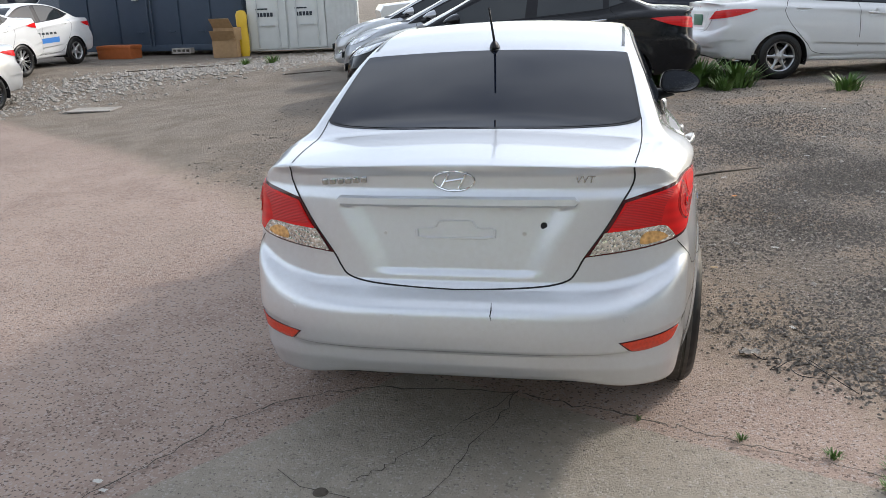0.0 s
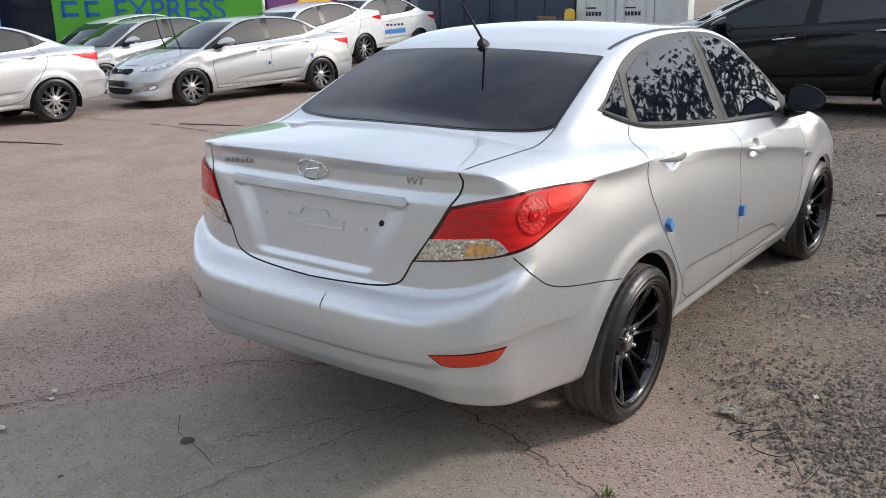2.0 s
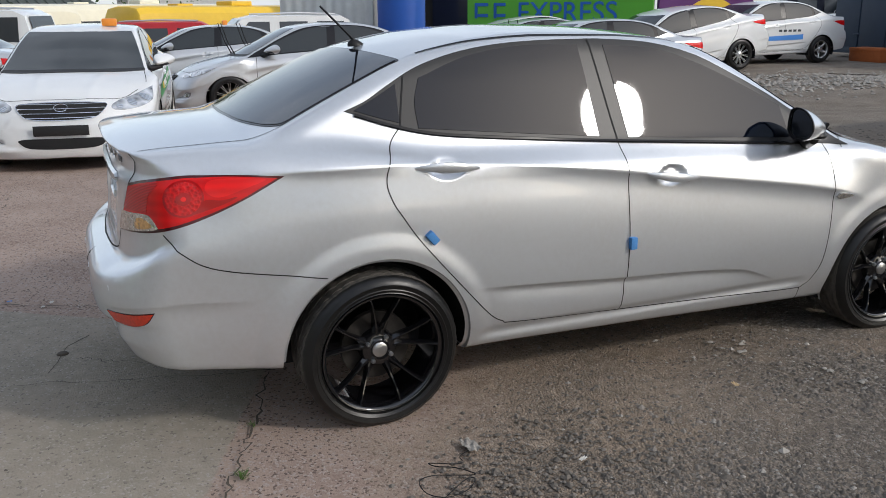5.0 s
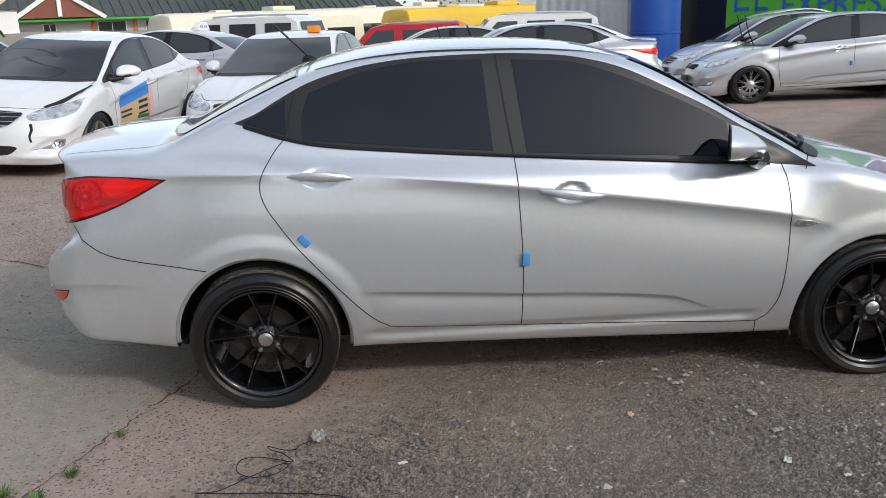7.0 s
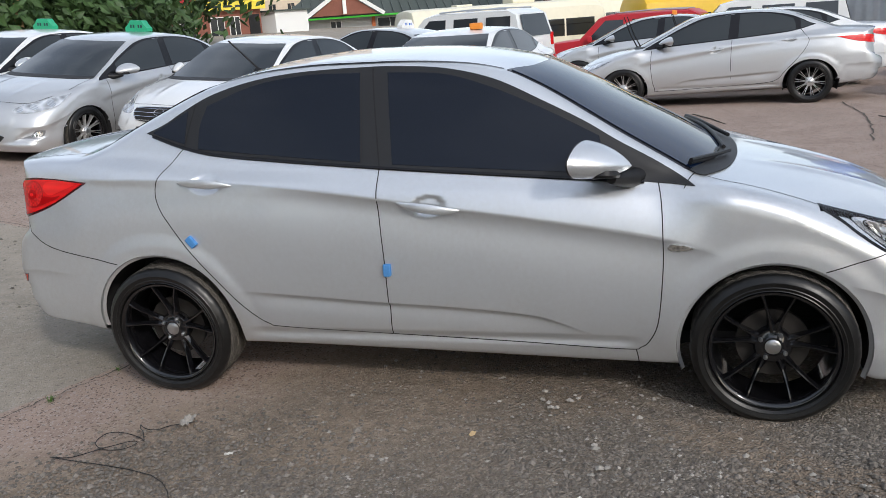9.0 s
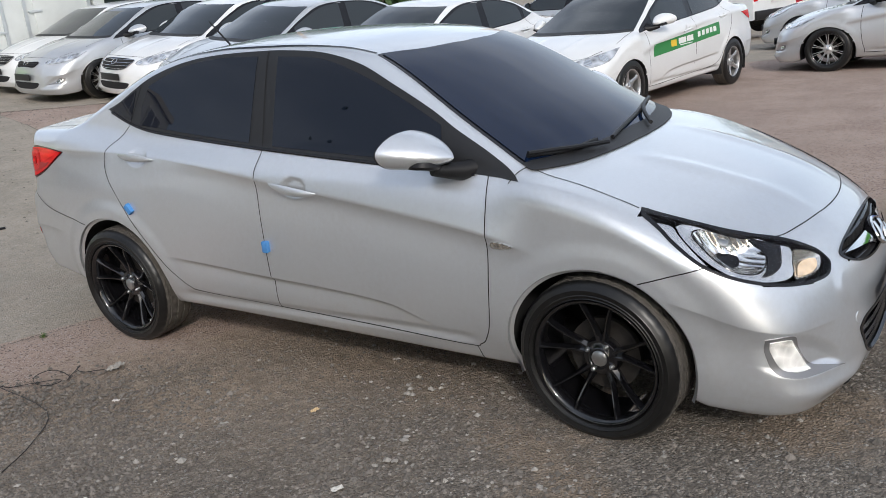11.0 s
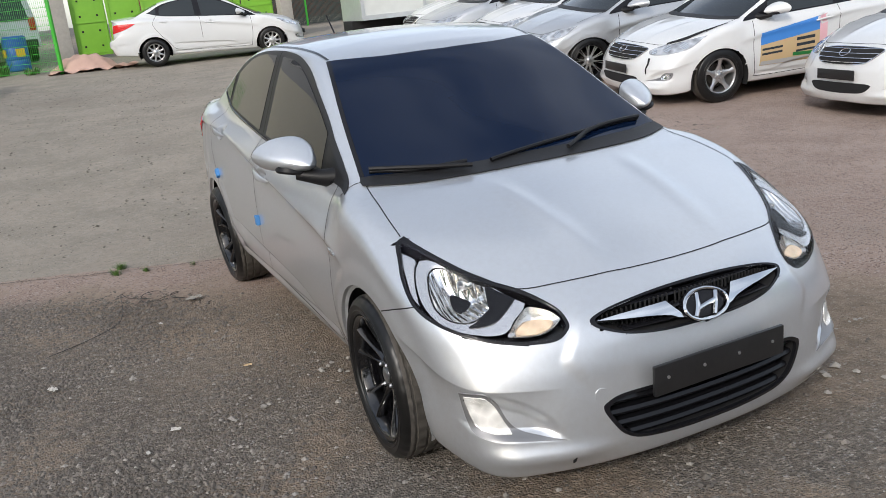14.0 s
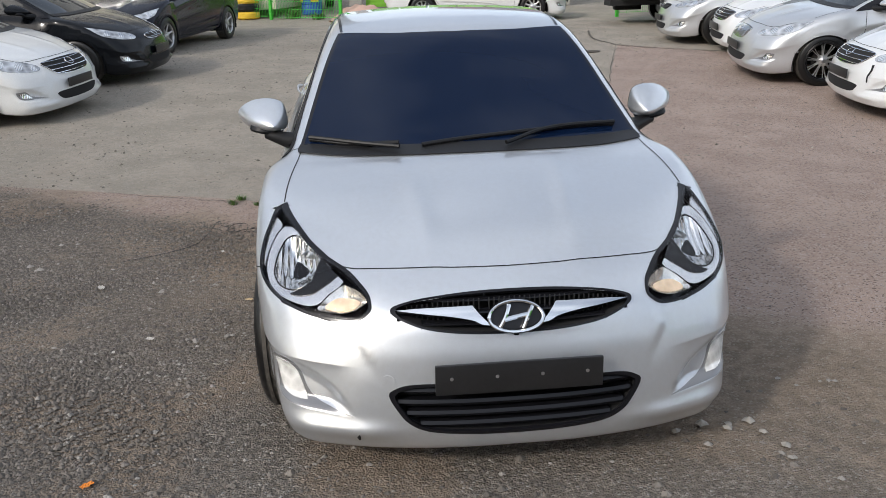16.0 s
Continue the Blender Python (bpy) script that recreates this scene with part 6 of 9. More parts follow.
def kept(key, build, scale, sharp=40, smooth=True):
    """A part's mesh, scaled along the car, made once for each make; a second one is its mirror image."""
    def make(flip):
        v, f = once(key[1:] + ("raw",), build)
        v = np.array(v, float) * scale
        if flip:
            v, f = mirrored((v, f))
        me = mesh_of(key[-1], v, f, None, smooth, None, sharp)
        me.materials.append(TRIM)
        return me
    return once(key, lambda: make(False)), (lambda: once(key + ("m",), lambda: make(True)))


def dressed(name, me, mat, parent, m=None, label=""):
    ob = child(name, me, parent, m, label)
    ob.material_slots[0].link = "OBJECT"
    ob.material_slots[0].material = mat
    return ob


def coarse_hull():
    p, q = hull_faces(26, 96, 28, 58, 14)
    return p, q, normal(p)


GRILLES = {
    "chrome_bars": ([(0.0, 0.682), (0.15, 0.680), (0.30, 0.672), (0.40, 0.655), (0.375, 0.60), (0.30, 0.540), (0.16, 0.522), (0.0, 0.518)], 4, 0),
    "dark_mesh": ([(0.0, 0.640), (0.12, 0.645), (0.24, 0.650), (0.31, 0.640), (0.29, 0.595), (0.22, 0.572), (0.12, 0.580), (0.0, 0.582)], 3, 0),
    "upright_bars": ([(0.0, 0.668), (0.12, 0.666), (0.23, 0.656), (0.265, 0.640), (0.25, 0.58), (0.20, 0.530), (0.10, 0.516), (0.0, 0.514)], 0, 17),
    "slim": ([(0.0, 0.640), (0.15, 0.640), (0.27, 0.630), (0.28, 0.60), (0.24, 0.578), (0.12, 0.572), (0.0, 0.572)], 2, 0),
}


def squeezed(loop, about, fa, fz):
    return [(about[0] + (a - about[0]) * fa, about[1] + (z - about[1]) * fz) for a, z in loop]


def parked_saloon(name, label, make, mat, m, glass=CLEARISH, grille="chrome_bars", wheels="five_spoke", scale=(1.06, 1.10, 1.005), lamps=(1.0, 1.0), plate_mat=PLATE_BLACK, group="parked cars"):
    """A saloon of the yard with its parts. Repeats of a make share their meshes."""
    car = thing(name, label, "car", m, group)
    sc = np.array(scale)
    variant = {"tail_lamp": str(lamps), "headlamp": str(lamps), "grille": grille, "grille_insert": grille, "emblem": grille}

    def body_parts():
        p, q, nr = once("coarse hull", coarse_hull)
        out = {}
        for nm, qq in split_body(p, q, REGIONS).items():
            v, f, n = sub_mesh(p, nr, qq)
            n = n / sc
            n /= np.linalg.norm(n, axis=1, keepdims=True)
            v = v * sc
            mv, mn = v * (-1, 1, 1), n * (-1, 1, 1)
            if "door" in nm:
                out[nm], out[nm + "_left"] = mesh_of(nm, v, f, TRIM, True, n), mesh_of(nm, mv, f[:, ::-1], TRIM, True, mn)
            else:
                out[nm] = mesh_of(nm, np.concatenate([v, mv]), np.concatenate([f, f[:, ::-1] + len(v)]), TRIM, True, np.concatenate([n, mn]))
        return out

    for nm, me in once((make, "body"), body_parts).items():
        dressed(nm.replace("_left", ""), me, mat, car)

    def pair(nm, build, material, lab="", parent=car, smooth=True):
        right, left = kept((make, nm + variant.get(nm, ""), nm), build, sc, 40, smooth)
        return dressed(nm, right, material, parent, None, lab), dressed(nm, left(), material, parent, None, lab)

    def one(nm, build, material, lab="", smooth=True):
        return dressed(nm, kept((make, nm + variant.get(nm, ""), nm), build, sc, 40, smooth)[0], material, car, None, lab)

    one("underbody", lambda: joined([box(0, 1.28, 0.27, 1.30, 3.3, 0.05), box(0, -0.5, 0.36, 1.0, 0.6, 0.1), box(0, 1.28, 0.5, 1.1, 1.6, 0.4)]), SHADE, smooth=False)

    for which, (yc, zc, rad) in enumerate(ARCHES):
        def house(yc=yc, zc=zc, rad=rad):
            arc = np.radians(np.linspace(-18, 198, 22))
            rows = [np.stack([np.full(len(arc), x), yc + rad * np.cos(arc), zc + rad * np.sin(arc)], 1) for x in (0.835, 0.45)]
            k = len(arc)
            return list(map(tuple, np.concatenate(rows + [[(0.45, yc, zc)]]))), [(i, k + i, k + i + 1, i + 1) for i in range(k - 1)] + [(k + i, 2 * k, k + i + 1) for i in range(k - 1)]

        right, left = kept((make, "wheel_house%d" % which, "wheel_house"), house, sc)
        dressed("wheel_house", right, SHADE, car)
        dressed("wheel_house", left(), SHADE, car)
    pair("window_frame", lambda: lay("side", rounded_path(DLO, 3), ((0.35, 1.18), (1.75, 1.06)), 0.003, 5), GLOSS_TRIM)
    for nm, loop, axis in (("quarter_window", QUARTER_PANE, ((0.09, 1.18), (0.10, 1.18))), ("rear_door_window", REAR_PANE, ((0.4, 1.2), (0.8, 1.2))), ("front_door_window", FRONT_PANE, ((1.2, 1.15), (1.75, 1.05)))):
        pair(nm, lambda loop=loop, axis=axis: lay("side", rounded_path(loop, 3), axis, 0.006, 3), glass)
    one("windscreen", lambda: lay("top", full_loop(WIND), ((-0.3, 2.0), (0.3, 2.0)), 0.003, 5), glass)
    one("cowl", lambda: lay("top", full_loop(COWL), ((-0.45, 2.40), (0.45, 2.40)), 0.006, 2), PLASTIC)
    one("rear_window", lambda: lay("top", full_loop(REAR_GLASS), ((-0.3, -0.1), (0.3, -0.1)), 0.003, 5), glass)

    def lines():
        out = []
        for view, line in (("side", [(0.135, 1.11), (0.045, 0.98), (0.036, 0.92), (0.085, 0.81), (0.165, 0.695), (0.338, 0.494), (0.50, 0.345), (1.06, 0.303)]), ("side", [(1.045, 1.008), (1.057, 0.76), (1.060, 0.303)]),
                           ("side", [(1.06, 0.303), (2.02, 0.263), (2.12, 0.310), (2.169, 0.60), (2.163, 0.86), (2.148, 0.945)]), ("top", [(0.690, 2.285), (0.730, 2.60), (0.737, 2.71)]), ("top", [(0.668, 2.893), (0.527, 3.098), (0.23, 3.182), (0.0, 3.201)]),
                           ("top", [(0.604, -0.262), (0.600, -0.60), (0.592, -0.74)]), ("back", [(0.575, 0.985), (0.50, 0.866), (0.43, 0.768), (0.30, 0.678), (0.0, 0.664)])):
            v, f = ribbon(view, rounded_path(line, 4, closed=False), 0.007, 0.0015)
            out.append((list(map(tuple, v)), f))
        return joined(out)

    pair("panel_gap", lines, GAP)
    tail_mid, head_mid = np.mean(TAIL_LAMP, axis=0), np.mean(HEAD_LAMP, axis=0)
    tl = lambda: lay("post", rounded_path(squeezed(TAIL_LAMP, (tail_mid[0], 0.955), 1.0, lamps[0]), 4), [tuple(x) for x in squeezed(round_post(TAIL_POST, [(0.60, -0.785, 0.88), (0.78, -0.52, 0.945)]), (tail_mid[0], 0.955), 1.0, lamps[0])], 0.006, 4, 0.006, TAIL_POST)
    pair("tail_lamp", tl, RED_LENS, "red tail lamp")
    hx = round_post(HEAD_POST, [(0.755, 2.90, 0.72), (0.56, 3.19, 0.615)])
    lamp_r, lamp_l = pair("headlamp", lambda: lay("post", rounded_path(squeezed(HEAD_LAMP, (head_mid[0], 0.69), 1.0, lamps[1]), 4), squeezed(hx, (head_mid[0], 0.69), 1.0, lamps[1]), 0.003, 5, 0.006, HEAD_POST), HEAD_CLEAR, "clear headlamp")

    for k, ((bx, by, bz), rad) in enumerate((((0.69, 2.94, 0.70), 0.052), ((0.60, 3.08, 0.65), 0.048), ((0.51, 3.19, 0.61), 0.035))):
        def bowl(bx=bx, by=by, bz=bz, rad=rad):
            ang, z = math.atan2(by - HEAD_POST[1], bx - HEAD_POST[0]), 0.69 + (bz - 0.69) * lamps[1]
            c = [(ang + rad * lamps[1] / 0.56 * math.cos(a), z + rad * lamps[1] * 0.85 * math.sin(a)) for a in np.linspace(0, 2 * math.pi, 16, endpoint=False)]
            return lay("post", c, ((ang, z), (ang + 1e-4, z)), 0.007, 2, 0.003, HEAD_POST)

        right, left = kept((make, "reflector%d" % k + str(lamps), "reflector"), bowl, sc)
        dressed("reflector", right, MIRROR_BOWL, lamp_r)
        dressed("reflector", left(), MIRROR_BOWL, lamp_l)
    half, across, upright = GRILLES[grille]
    loop = full_loop(half)
    mid_z = loop[:, 1].mean()
    one("grille", lambda: lay("front", loop, ((-0.2, mid_z), (0.2, mid_z)), 0.004, 5, 0.010), SHADE)

    def bars():
        out = []
        lo, hi = loop[:, 1].min(), loop[:, 1].max()
        for k in range(across):
            z = lo + (hi - lo) * (k + 0.6) / (across + 0.1)
            wide = np.abs(loop[np.argsort(np.abs(loop[:, 1] - z))[:4], 0]).max() - 0.01
            v, f = ribbon("front", np.stack([np.linspace(-wide, wide, 21), 0 * np.linspace(0, 1, 21) + z], 1), 0.011 if across > 3 else 0.006, 0.006, rise=0.008)
            out.append((list(map(tuple, v)), f))
        for k in range(upright):
            x = -0.225 + 0.45 * k / (upright - 1)
            zz = loop[np.abs(np.abs(loop[:, 0]) - abs(x)).argsort()[:4], 1]
            v, f = ribbon("front", np.stack([np.zeros(8) + x, np.linspace(zz.min() + 0.006, zz.max() - 0.006, 8)], 1), 0.007, 0.006, rise=0.008)
            out.append((list(map(tuple, v)), f))
        v, f = ribbon("front", np.concatenate([loop, loop[:1]]), 0.009, 0.006, rise=0.006)
        out.append((list(map(tuple, v)), f))
        return joined(out)

    one("grille_insert", bars, CHROME if grille != "dark_mesh" else GLOSS_TRIM, "chrome grille bars" if grille != "dark_mesh" else "")
    low = full_loop(INTAKE)
    one("lower_grille", lambda: lay("front", (low - (0, 0.29)) * (1.0, 0.62) + (0, 0.285), ((-0.25, 0.285), (0.25, 0.285)), 0.003, 4, 0.008), SHADE)
    fg = rounded_path(squeezed(FOG_POCKET, (0.9, 0.35), 1.0, 0.62), 3)
    fogs = pair("fog_pocket", lambda: lay("post", fg, squeezed(round_post(HEAD_POST, [(0.70, 3.19, 0.37), (0.60, 3.26, 0.31)]), (0.9, 0.35), 1.0, 0.62), 0.003, 4, 0.006, HEAD_POST), FOG_GREY)
    for ob, me in zip(fogs, (lambda r, l: (r, l()))(*kept((make, "fog_lamp", "fog_lamp"), lambda: lay("post", rounded_path(squeezed(FOG, (0.9, 0.35), 0.9, 0.5), 3), squeezed(round_post(HEAD_POST, [(0.70, 3.175, 0.37), (0.685, 3.20, 0.33)]), (0.9, 0.35), 0.9, 0.5), 0.006, 3, 0.004, HEAD_POST), sc))):
        dressed("fog_lamp", me, MIRROR_BOWL, ob)
    one("front_plate", lambda: box(0, 3.412, 0.425, 0.49, 0.014, 0.10, 0.004), PLATE_BLACK)
    one("rear_plate", lambda: box(0, -0.845, 0.83, 0.33, 0.012, 0.155, 0.004), plate_mat)
    turn = np.linspace(0, 6.2832, 25)
    one("emblem", lambda: (lambda v, f: (list(map(tuple, v)), f))(*ribbon("front", np.stack([0.06 * np.cos(turn), mid_z + 0.02 + 0.032 * np.sin(turn)], 1), 0.008, 0.014, rise=0.004)), CHROME)
    one("rear_emblem", lambda: (lambda v, f: (list(map(tuple, v)), f))(*ribbon("back", np.stack([0.05 * np.cos(turn), 1.02 + 0.026 * np.sin(turn)], 1), 0.007, 0.002, rise=0.004)), CHROME)

    def handle(y0, y1, z0, z1):
        xs = np.linspace(0, 1, 9)
        q = onto("side", y0 + (y1 - y0) * xs, z0 + (z1 - z0) * xs)
        return tube([tuple(a) for a in q + np.stack([0.006 + 0.018 * np.sin(math.pi * xs), 0 * xs, 0 * xs], 1)], [0.006, 0.010, 0.012, 0.012, 0.012, 0.012, 0.012, 0.010, 0.006], 8)

    pair("rear_door_handle", lambda: handle(0.17, 0.39, 0.972, 0.958), mat if mat is not BLACK else CHROME)
    pair("front_door_handle", lambda: handle(1.15, 1.38, 0.878, 0.850), mat if mat is not BLACK else CHROME)
    shell, foot, bezel, mglass = mirror_shapes()
    for i, ob in enumerate(pair("wing_mirror", lambda: shell, mat)):
        for nm, shp, mm in (("mirror_foot", foot, TRIM), ("mirror_bezel", bezel, TRIM), ("mirror_glass", mglass, CHROME)):
            right, left = kept((make, nm, nm), lambda shp=shp: shp, sc)
            dressed(nm, left() if i else right, mm, ob)

    def wheel_kind():
        if wheels == "five_spoke":
            return wheel_meshes(5, RIM_SILVER, RIM_SILVER, SATIN, 5, 0.205, 0.325, 0.20, 0, 0.058, 0.03)
        if wheels == "six_spoke":
            return wheel_meshes(6, RIM_SILVER, RIM_SILVER, SATIN, 5, 0.205, 0.325, 0.20, 0, 0.042, 0.03)
        if wheels == "ten_spoke_cover":
            return wheel_meshes(9, RIM_SILVER, RIM_SILVER, SATIN, 0, 0.190, 0.300, 0.18, 0, 0.044, 0.012)
        return wheel_meshes(20, RIM_BLACK, RIM_TWO, SATIN, 5, 0.226, 0.330, 0.215, 0.085, 0.011, 0.03)

    ws = once(("wheels", wheels), wheel_kind)
    for y in (0.0, 2.57):
        for s in (1, -1):
            wheel_set(car, (0.835 * sc[0] * s, y * sc[1], 0.322), s < 0, None, ws, 0, 0, random.uniform(0, 70))
    return car


def by_wheel(wheel, place, heading, scale=(1.06, 1.10, 1.005)):
    """The pose of a car that heads along heading with one wheel (fr, fl, rr, rl) on a place."""
    h = Vector((heading[0], heading[1])).normalized()
    r = Vector((h.y, -h.x))
    lx = 0.80 * scale[0] * (1 if wheel[1] == "r" else -1)
    ly = 2.57 * scale[1] if wheel[0] == "f" else 0.0
    x, y = place[0] - r.x * lx - h.x * ly, place[1] - r.y * lx - h.y * ly
    back_z = float(ground_z(x, y))
    front_z = float(ground_z(x + h.x * 2.8, y + h.y * 2.8))
    tilt = math.degrees(math.atan2(front_z - back_z, 2.8))
    rz, lz = float(ground_z(x + r.x * 0.8 + h.x * 1.4, y + r.y * 0.8 + h.y * 1.4)), float(ground_z(x - r.x * 0.8 + h.x * 1.4, y - r.y * 0.8 + h.y * 1.4))
    lean = math.degrees(math.atan2(lz - rz, 1.6))
    return pose(x, y, (back_z + front_z + rz + lz) / 4 - (front_z - back_z) / 2, tilt, lean, math.degrees(math.atan2(-h.x, h.y)))


def roof_sign(label, mat, m, letters=INK):
    """A taxi's roof sign: a rounded block with a raised middle and bars for its writing."""
    s = thing("taxi_sign", label, "taxi sign", m, "taxi signs")
    prof = [(-0.20, 0.0), (-0.20, 0.05), (-0.14, 0.10), (-0.10, 0.155), (0.10, 0.155), (0.14, 0.10), (0.20, 0.05), (0.20, 0.0)]
    v = [(x, -0.06, z) for x, z in prof] + [(x, 0.06, z) for x, z in prof]
    n = len(prof)
    part("sign_shell", (v, [tuple(range(n)), tuple(range(2 * n - 1, n - 1, -1))] + [(i, n + i, n + (i + 1) % n, (i + 1) % n) for i in range(n)]), mat, s, smooth=False)
    for x in (-0.10, -0.05, 0.04, 0.09):
        part("letter_bar", box(x, -0.062, 0.07, 0.026, 0.004, 0.045), letters, s, smooth=False)
        part("letter_bar", box(x, 0.062, 0.07, 0.026, 0.004, 0.045), letters, s, smooth=False)
    return s


K5, SONATA, K7, NF, SMALL = (1.06, 1.10, 1.005), (1.06, 1.10, 1.01), (1.07, 1.12, 1.02), (1.06, 1.08, 1.02), (1.0, 1.01, 1.0)
multi = dict(grille="dark_mesh", wheels="multi_spoke", lamps=(0.62, 0.62), scale=K5)
k5a = parked_saloon("parked_saloon", "light silver saloon with multi-spoke wheels and raised wipers", "silver_make", SILVER_B, by_wheel("fl", (-10.25, 6.68), (-0.12, -0.99), K5), **multi)
k5b = parked_saloon("parked_saloon", "light silver saloon with multi-spoke wheels parked nose to tail", "silver_make", SILVER_B, by_wheel("fl", (-10.55, 1.44), (-0.06, -1.0), K5), **multi)
white = dict(grille="chrome_bars", wheels="five_spoke", lamps=(0.72, 0.80), scale=SONATA)
pine = parked_saloon("parked_saloon", "white taxi saloon with a green stripe along its doors", "white_make", WHITE, by_wheel("fl", (-6.50, -0.08), (0.987, -0.16), SONATA), **white)
dam = parked_saloon("parked_saloon", "white taxi saloon with crumpled bonnet and picture advertisement on its door", "white_make", WHITE, by_wheel("fl", (-5.72, -2.75), (0.985, -0.15), SONATA), **white)
k7 = parked_saloon("parked_saloon", "silver taxi saloon with upright-bar grille and green roof sign", "grand_make", SILVER_B, by_wheel("fl", (-5.47, -5.04), (0.985, -0.15), K7), grille="upright_bars", wheels="multi_spoke", lamps=(0.8, 0.8), scale=K7)
w3 = parked_saloon("parked_saloon", "white saloon with amber film over one headlamp", "white_make", WHITE, by_wheel("fl", (-5.95, -6.95), (0.985, -0.15), SONATA), **white)
k5c = parked_saloon("parked_saloon", "silver saloon with dark mesh grille in the row", "silver_make", SILVER_B, by_wheel("fl", (-5.65, -8.75), (0.985, -0.15), K5), **multi)
w4 = parked_saloon("parked_saloon", "white saloon parked beside the box truck", "white_make", WHITE, by_wheel("fl", (-6.3, -10.6), (0.985, -0.15), SONATA), **white)
small = parked_saloon("parked_saloon", "small white saloon with plain wheel covers before the green gate", "small_make", WHITE, by_wheel("fr", (-3.62, -14.95), (-0.98, 0.16), SMALL), grille="slim", wheels="ten_spoke_cover", lamps=(0.9, 0.8), scale=SMALL)
blk1 = parked_saloon("parked_saloon", "black saloon with grey fog-lamp strips", "dark_make", BLACK, by_wheel("fr", (4.36, -6.84), (-0.99, 0.14), NF), grille="slim", wheels="six_spoke", lamps=(0.8, 0.75), scale=NF)
blk2 = parked_saloon("parked_saloon", "dark blue-black saloon with silver wheels", "dark_make", NAVY, by_wheel("fl", (3.864, -10.396), (0.247, 0.969), NF), grille="slim", wheels="six_spoke", lamps=(0.8, 0.75), scale=NF)
wl = parked_saloon("parked_saloon", "white saloon with chrome-bar grille, nose out", "white_make", WHITE, by_wheel("fr", (4.89, -4.43), (-0.974, 0.228), SONATA), **white)
blk = parked_saloon("parked_saloon", "glossy black saloon with silver wheels on gravel", "white_make", BLACK, by_wheel("rl", (0.55, 7.88), (-1.0, -0.05), SONATA), **white)
gry = parked_saloon("parked_saloon", "grey saloon with chrome grille", "white_make", GREYISH, by_wheel("fl", (-3.1, 10.3), (-1.0, -0.08), SONATA), **white)
slv = parked_saloon("parked_saloon", "silver saloon with chrome grille at the row's end", "grand_make", SILVER_B, by_wheel("fl", (-4.0, 12.6), (-1.0, -0.08), K7), grille="upright_bars", wheels="multi_spoke", lamps=(0.8, 0.8), scale=K7)
nf = parked_saloon("parked_saloon", "white saloon with six-spoke wheels and green plate", "old_make", WHITE, by_wheel("rr", (2.80, 9.85), (0.965, 0.26), NF), grille="slim", wheels="six_spoke", lamps=(0.6, 0.8), scale=NF, plate_mat=PLATE_GREEN)
dk = parked_saloon("parked_saloon", "dark saloon behind the white one", "dark_make", NAVY, by_wheel("rr", (1.2, 14.4), (0.98, 0.1), NF), grille="slim", wheels="six_spoke", lamps=(0.8, 0.75), scale=NF)
wb = parked_saloon("parked_saloon", "white saloon with multi-spoke wheels behind a silver one", "silver_make", WHITE, by_wheel("rl", (-11.6, 12.75), (-0.02, -1.0), K5), **multi)
tx = parked_saloon("parked_saloon", "white taxi saloon with blue lettering on its door", "old_make", WHITE, by_wheel("rl", (-12.6, 16.1), (-0.05, -1.0), NF), grille="slim", wheels="five_spoke", lamps=(0.7, 0.8), scale=NF)
r2a = parked_saloon("parked_saloon", "silver saloon in the second row", "white_make", SILVER_B, by_wheel("fl", (-14.2, 7.6), (-0.05, -1.0), SONATA), **white)
r2b = parked_saloon("parked_saloon", "white saloon in the third row", "white_make", WHITE, by_wheel("fl", (-16.6, 8.6), (-0.05, -1.0), SONATA), **white)
r2c = parked_saloon("parked_saloon", "silver taxi saloon with orange roof lamp", "white_make", SILVER_B, by_wheel("rl", (-14.6, 3.1), (-0.05, -1.0), SONATA), **white)
r2d = parked_saloon("parked_saloon", "silver taxi saloon with white roof sign", "silver_make", SILVER_B, by_wheel("fl", (-12.8, -5.2), (-0.35, -0.94), K5), **multi)
r2e = parked_saloon("parked_saloon", "white saloon with raised wipers", "silver_make", WHITE, by_wheel("fl", (-13.0, 2.2), (-0.05, -1.0), K5), **multi)


def on_roof(car, y=0.75, z=1.452):
    sc = 1.10
    return car.matrix_basis @ Matrix.Translation((0, y * sc, z))


roof_sign("green taxi roof sign with dark lettering", TAXI_GREEN, on_roof(k7, 0.75, 1.485))
roof_sign("green taxi roof sign with dark lettering", TAXI_GREEN, on_roof(w3, 0.75, 1.468))
roof_sign("white taxi roof sign with lettering", TAXI_WHITE, on_roof(r2d, 0.75, 1.462), SIGN_BLUE)
for c in (r2c, pine):
    s = thing("taxi_lamp", "small orange taxi lamp on the roof", "taxi sign", on_roof(c, 0.8 if c is r2c else 1.35, 1.463 if c is r2c else 1.435), "taxi signs")
    part("lamp_block", box(-0.3 if c is pine else 0, 0, 0.045, 0.17, 0.10, 0.09, 0.02), ORANGE_LAMP, s)


def decal(car, sc, y0, y1, z0, z1, mat, name, lift=0.004, z2=None, z3=None, sign=-1):
    """A printed film on a car's flank, part of the car."""
    ys = np.linspace(y0, y1, 16)
    rows = []
    for s in np.linspace(0, 1, 8):
        a = z0 + (z2 - z0 if z2 is not None else 0) * (ys - y0) / (y1 - y0)
        b = z1 + (z3 - z1 if z3 is not None else 0) * (ys - y0) / (y1 - y0)
        q = onto("side", ys, a + (b - a) * s)
        rows.append((q + lift * normal(q)) * np.array(sc) * (sign, 1, 1))
    v = np.concatenate(rows)
    f = [(r * 16 + i, r * 16 + i + 1, (r + 1) * 16 + i + 1, (r + 1) * 16 + i) for r in range(7) for i in range(15)]
    if sign > 0:
        f = [q[::-1] for q in f]
    return part(name, (v, f), mat, car)


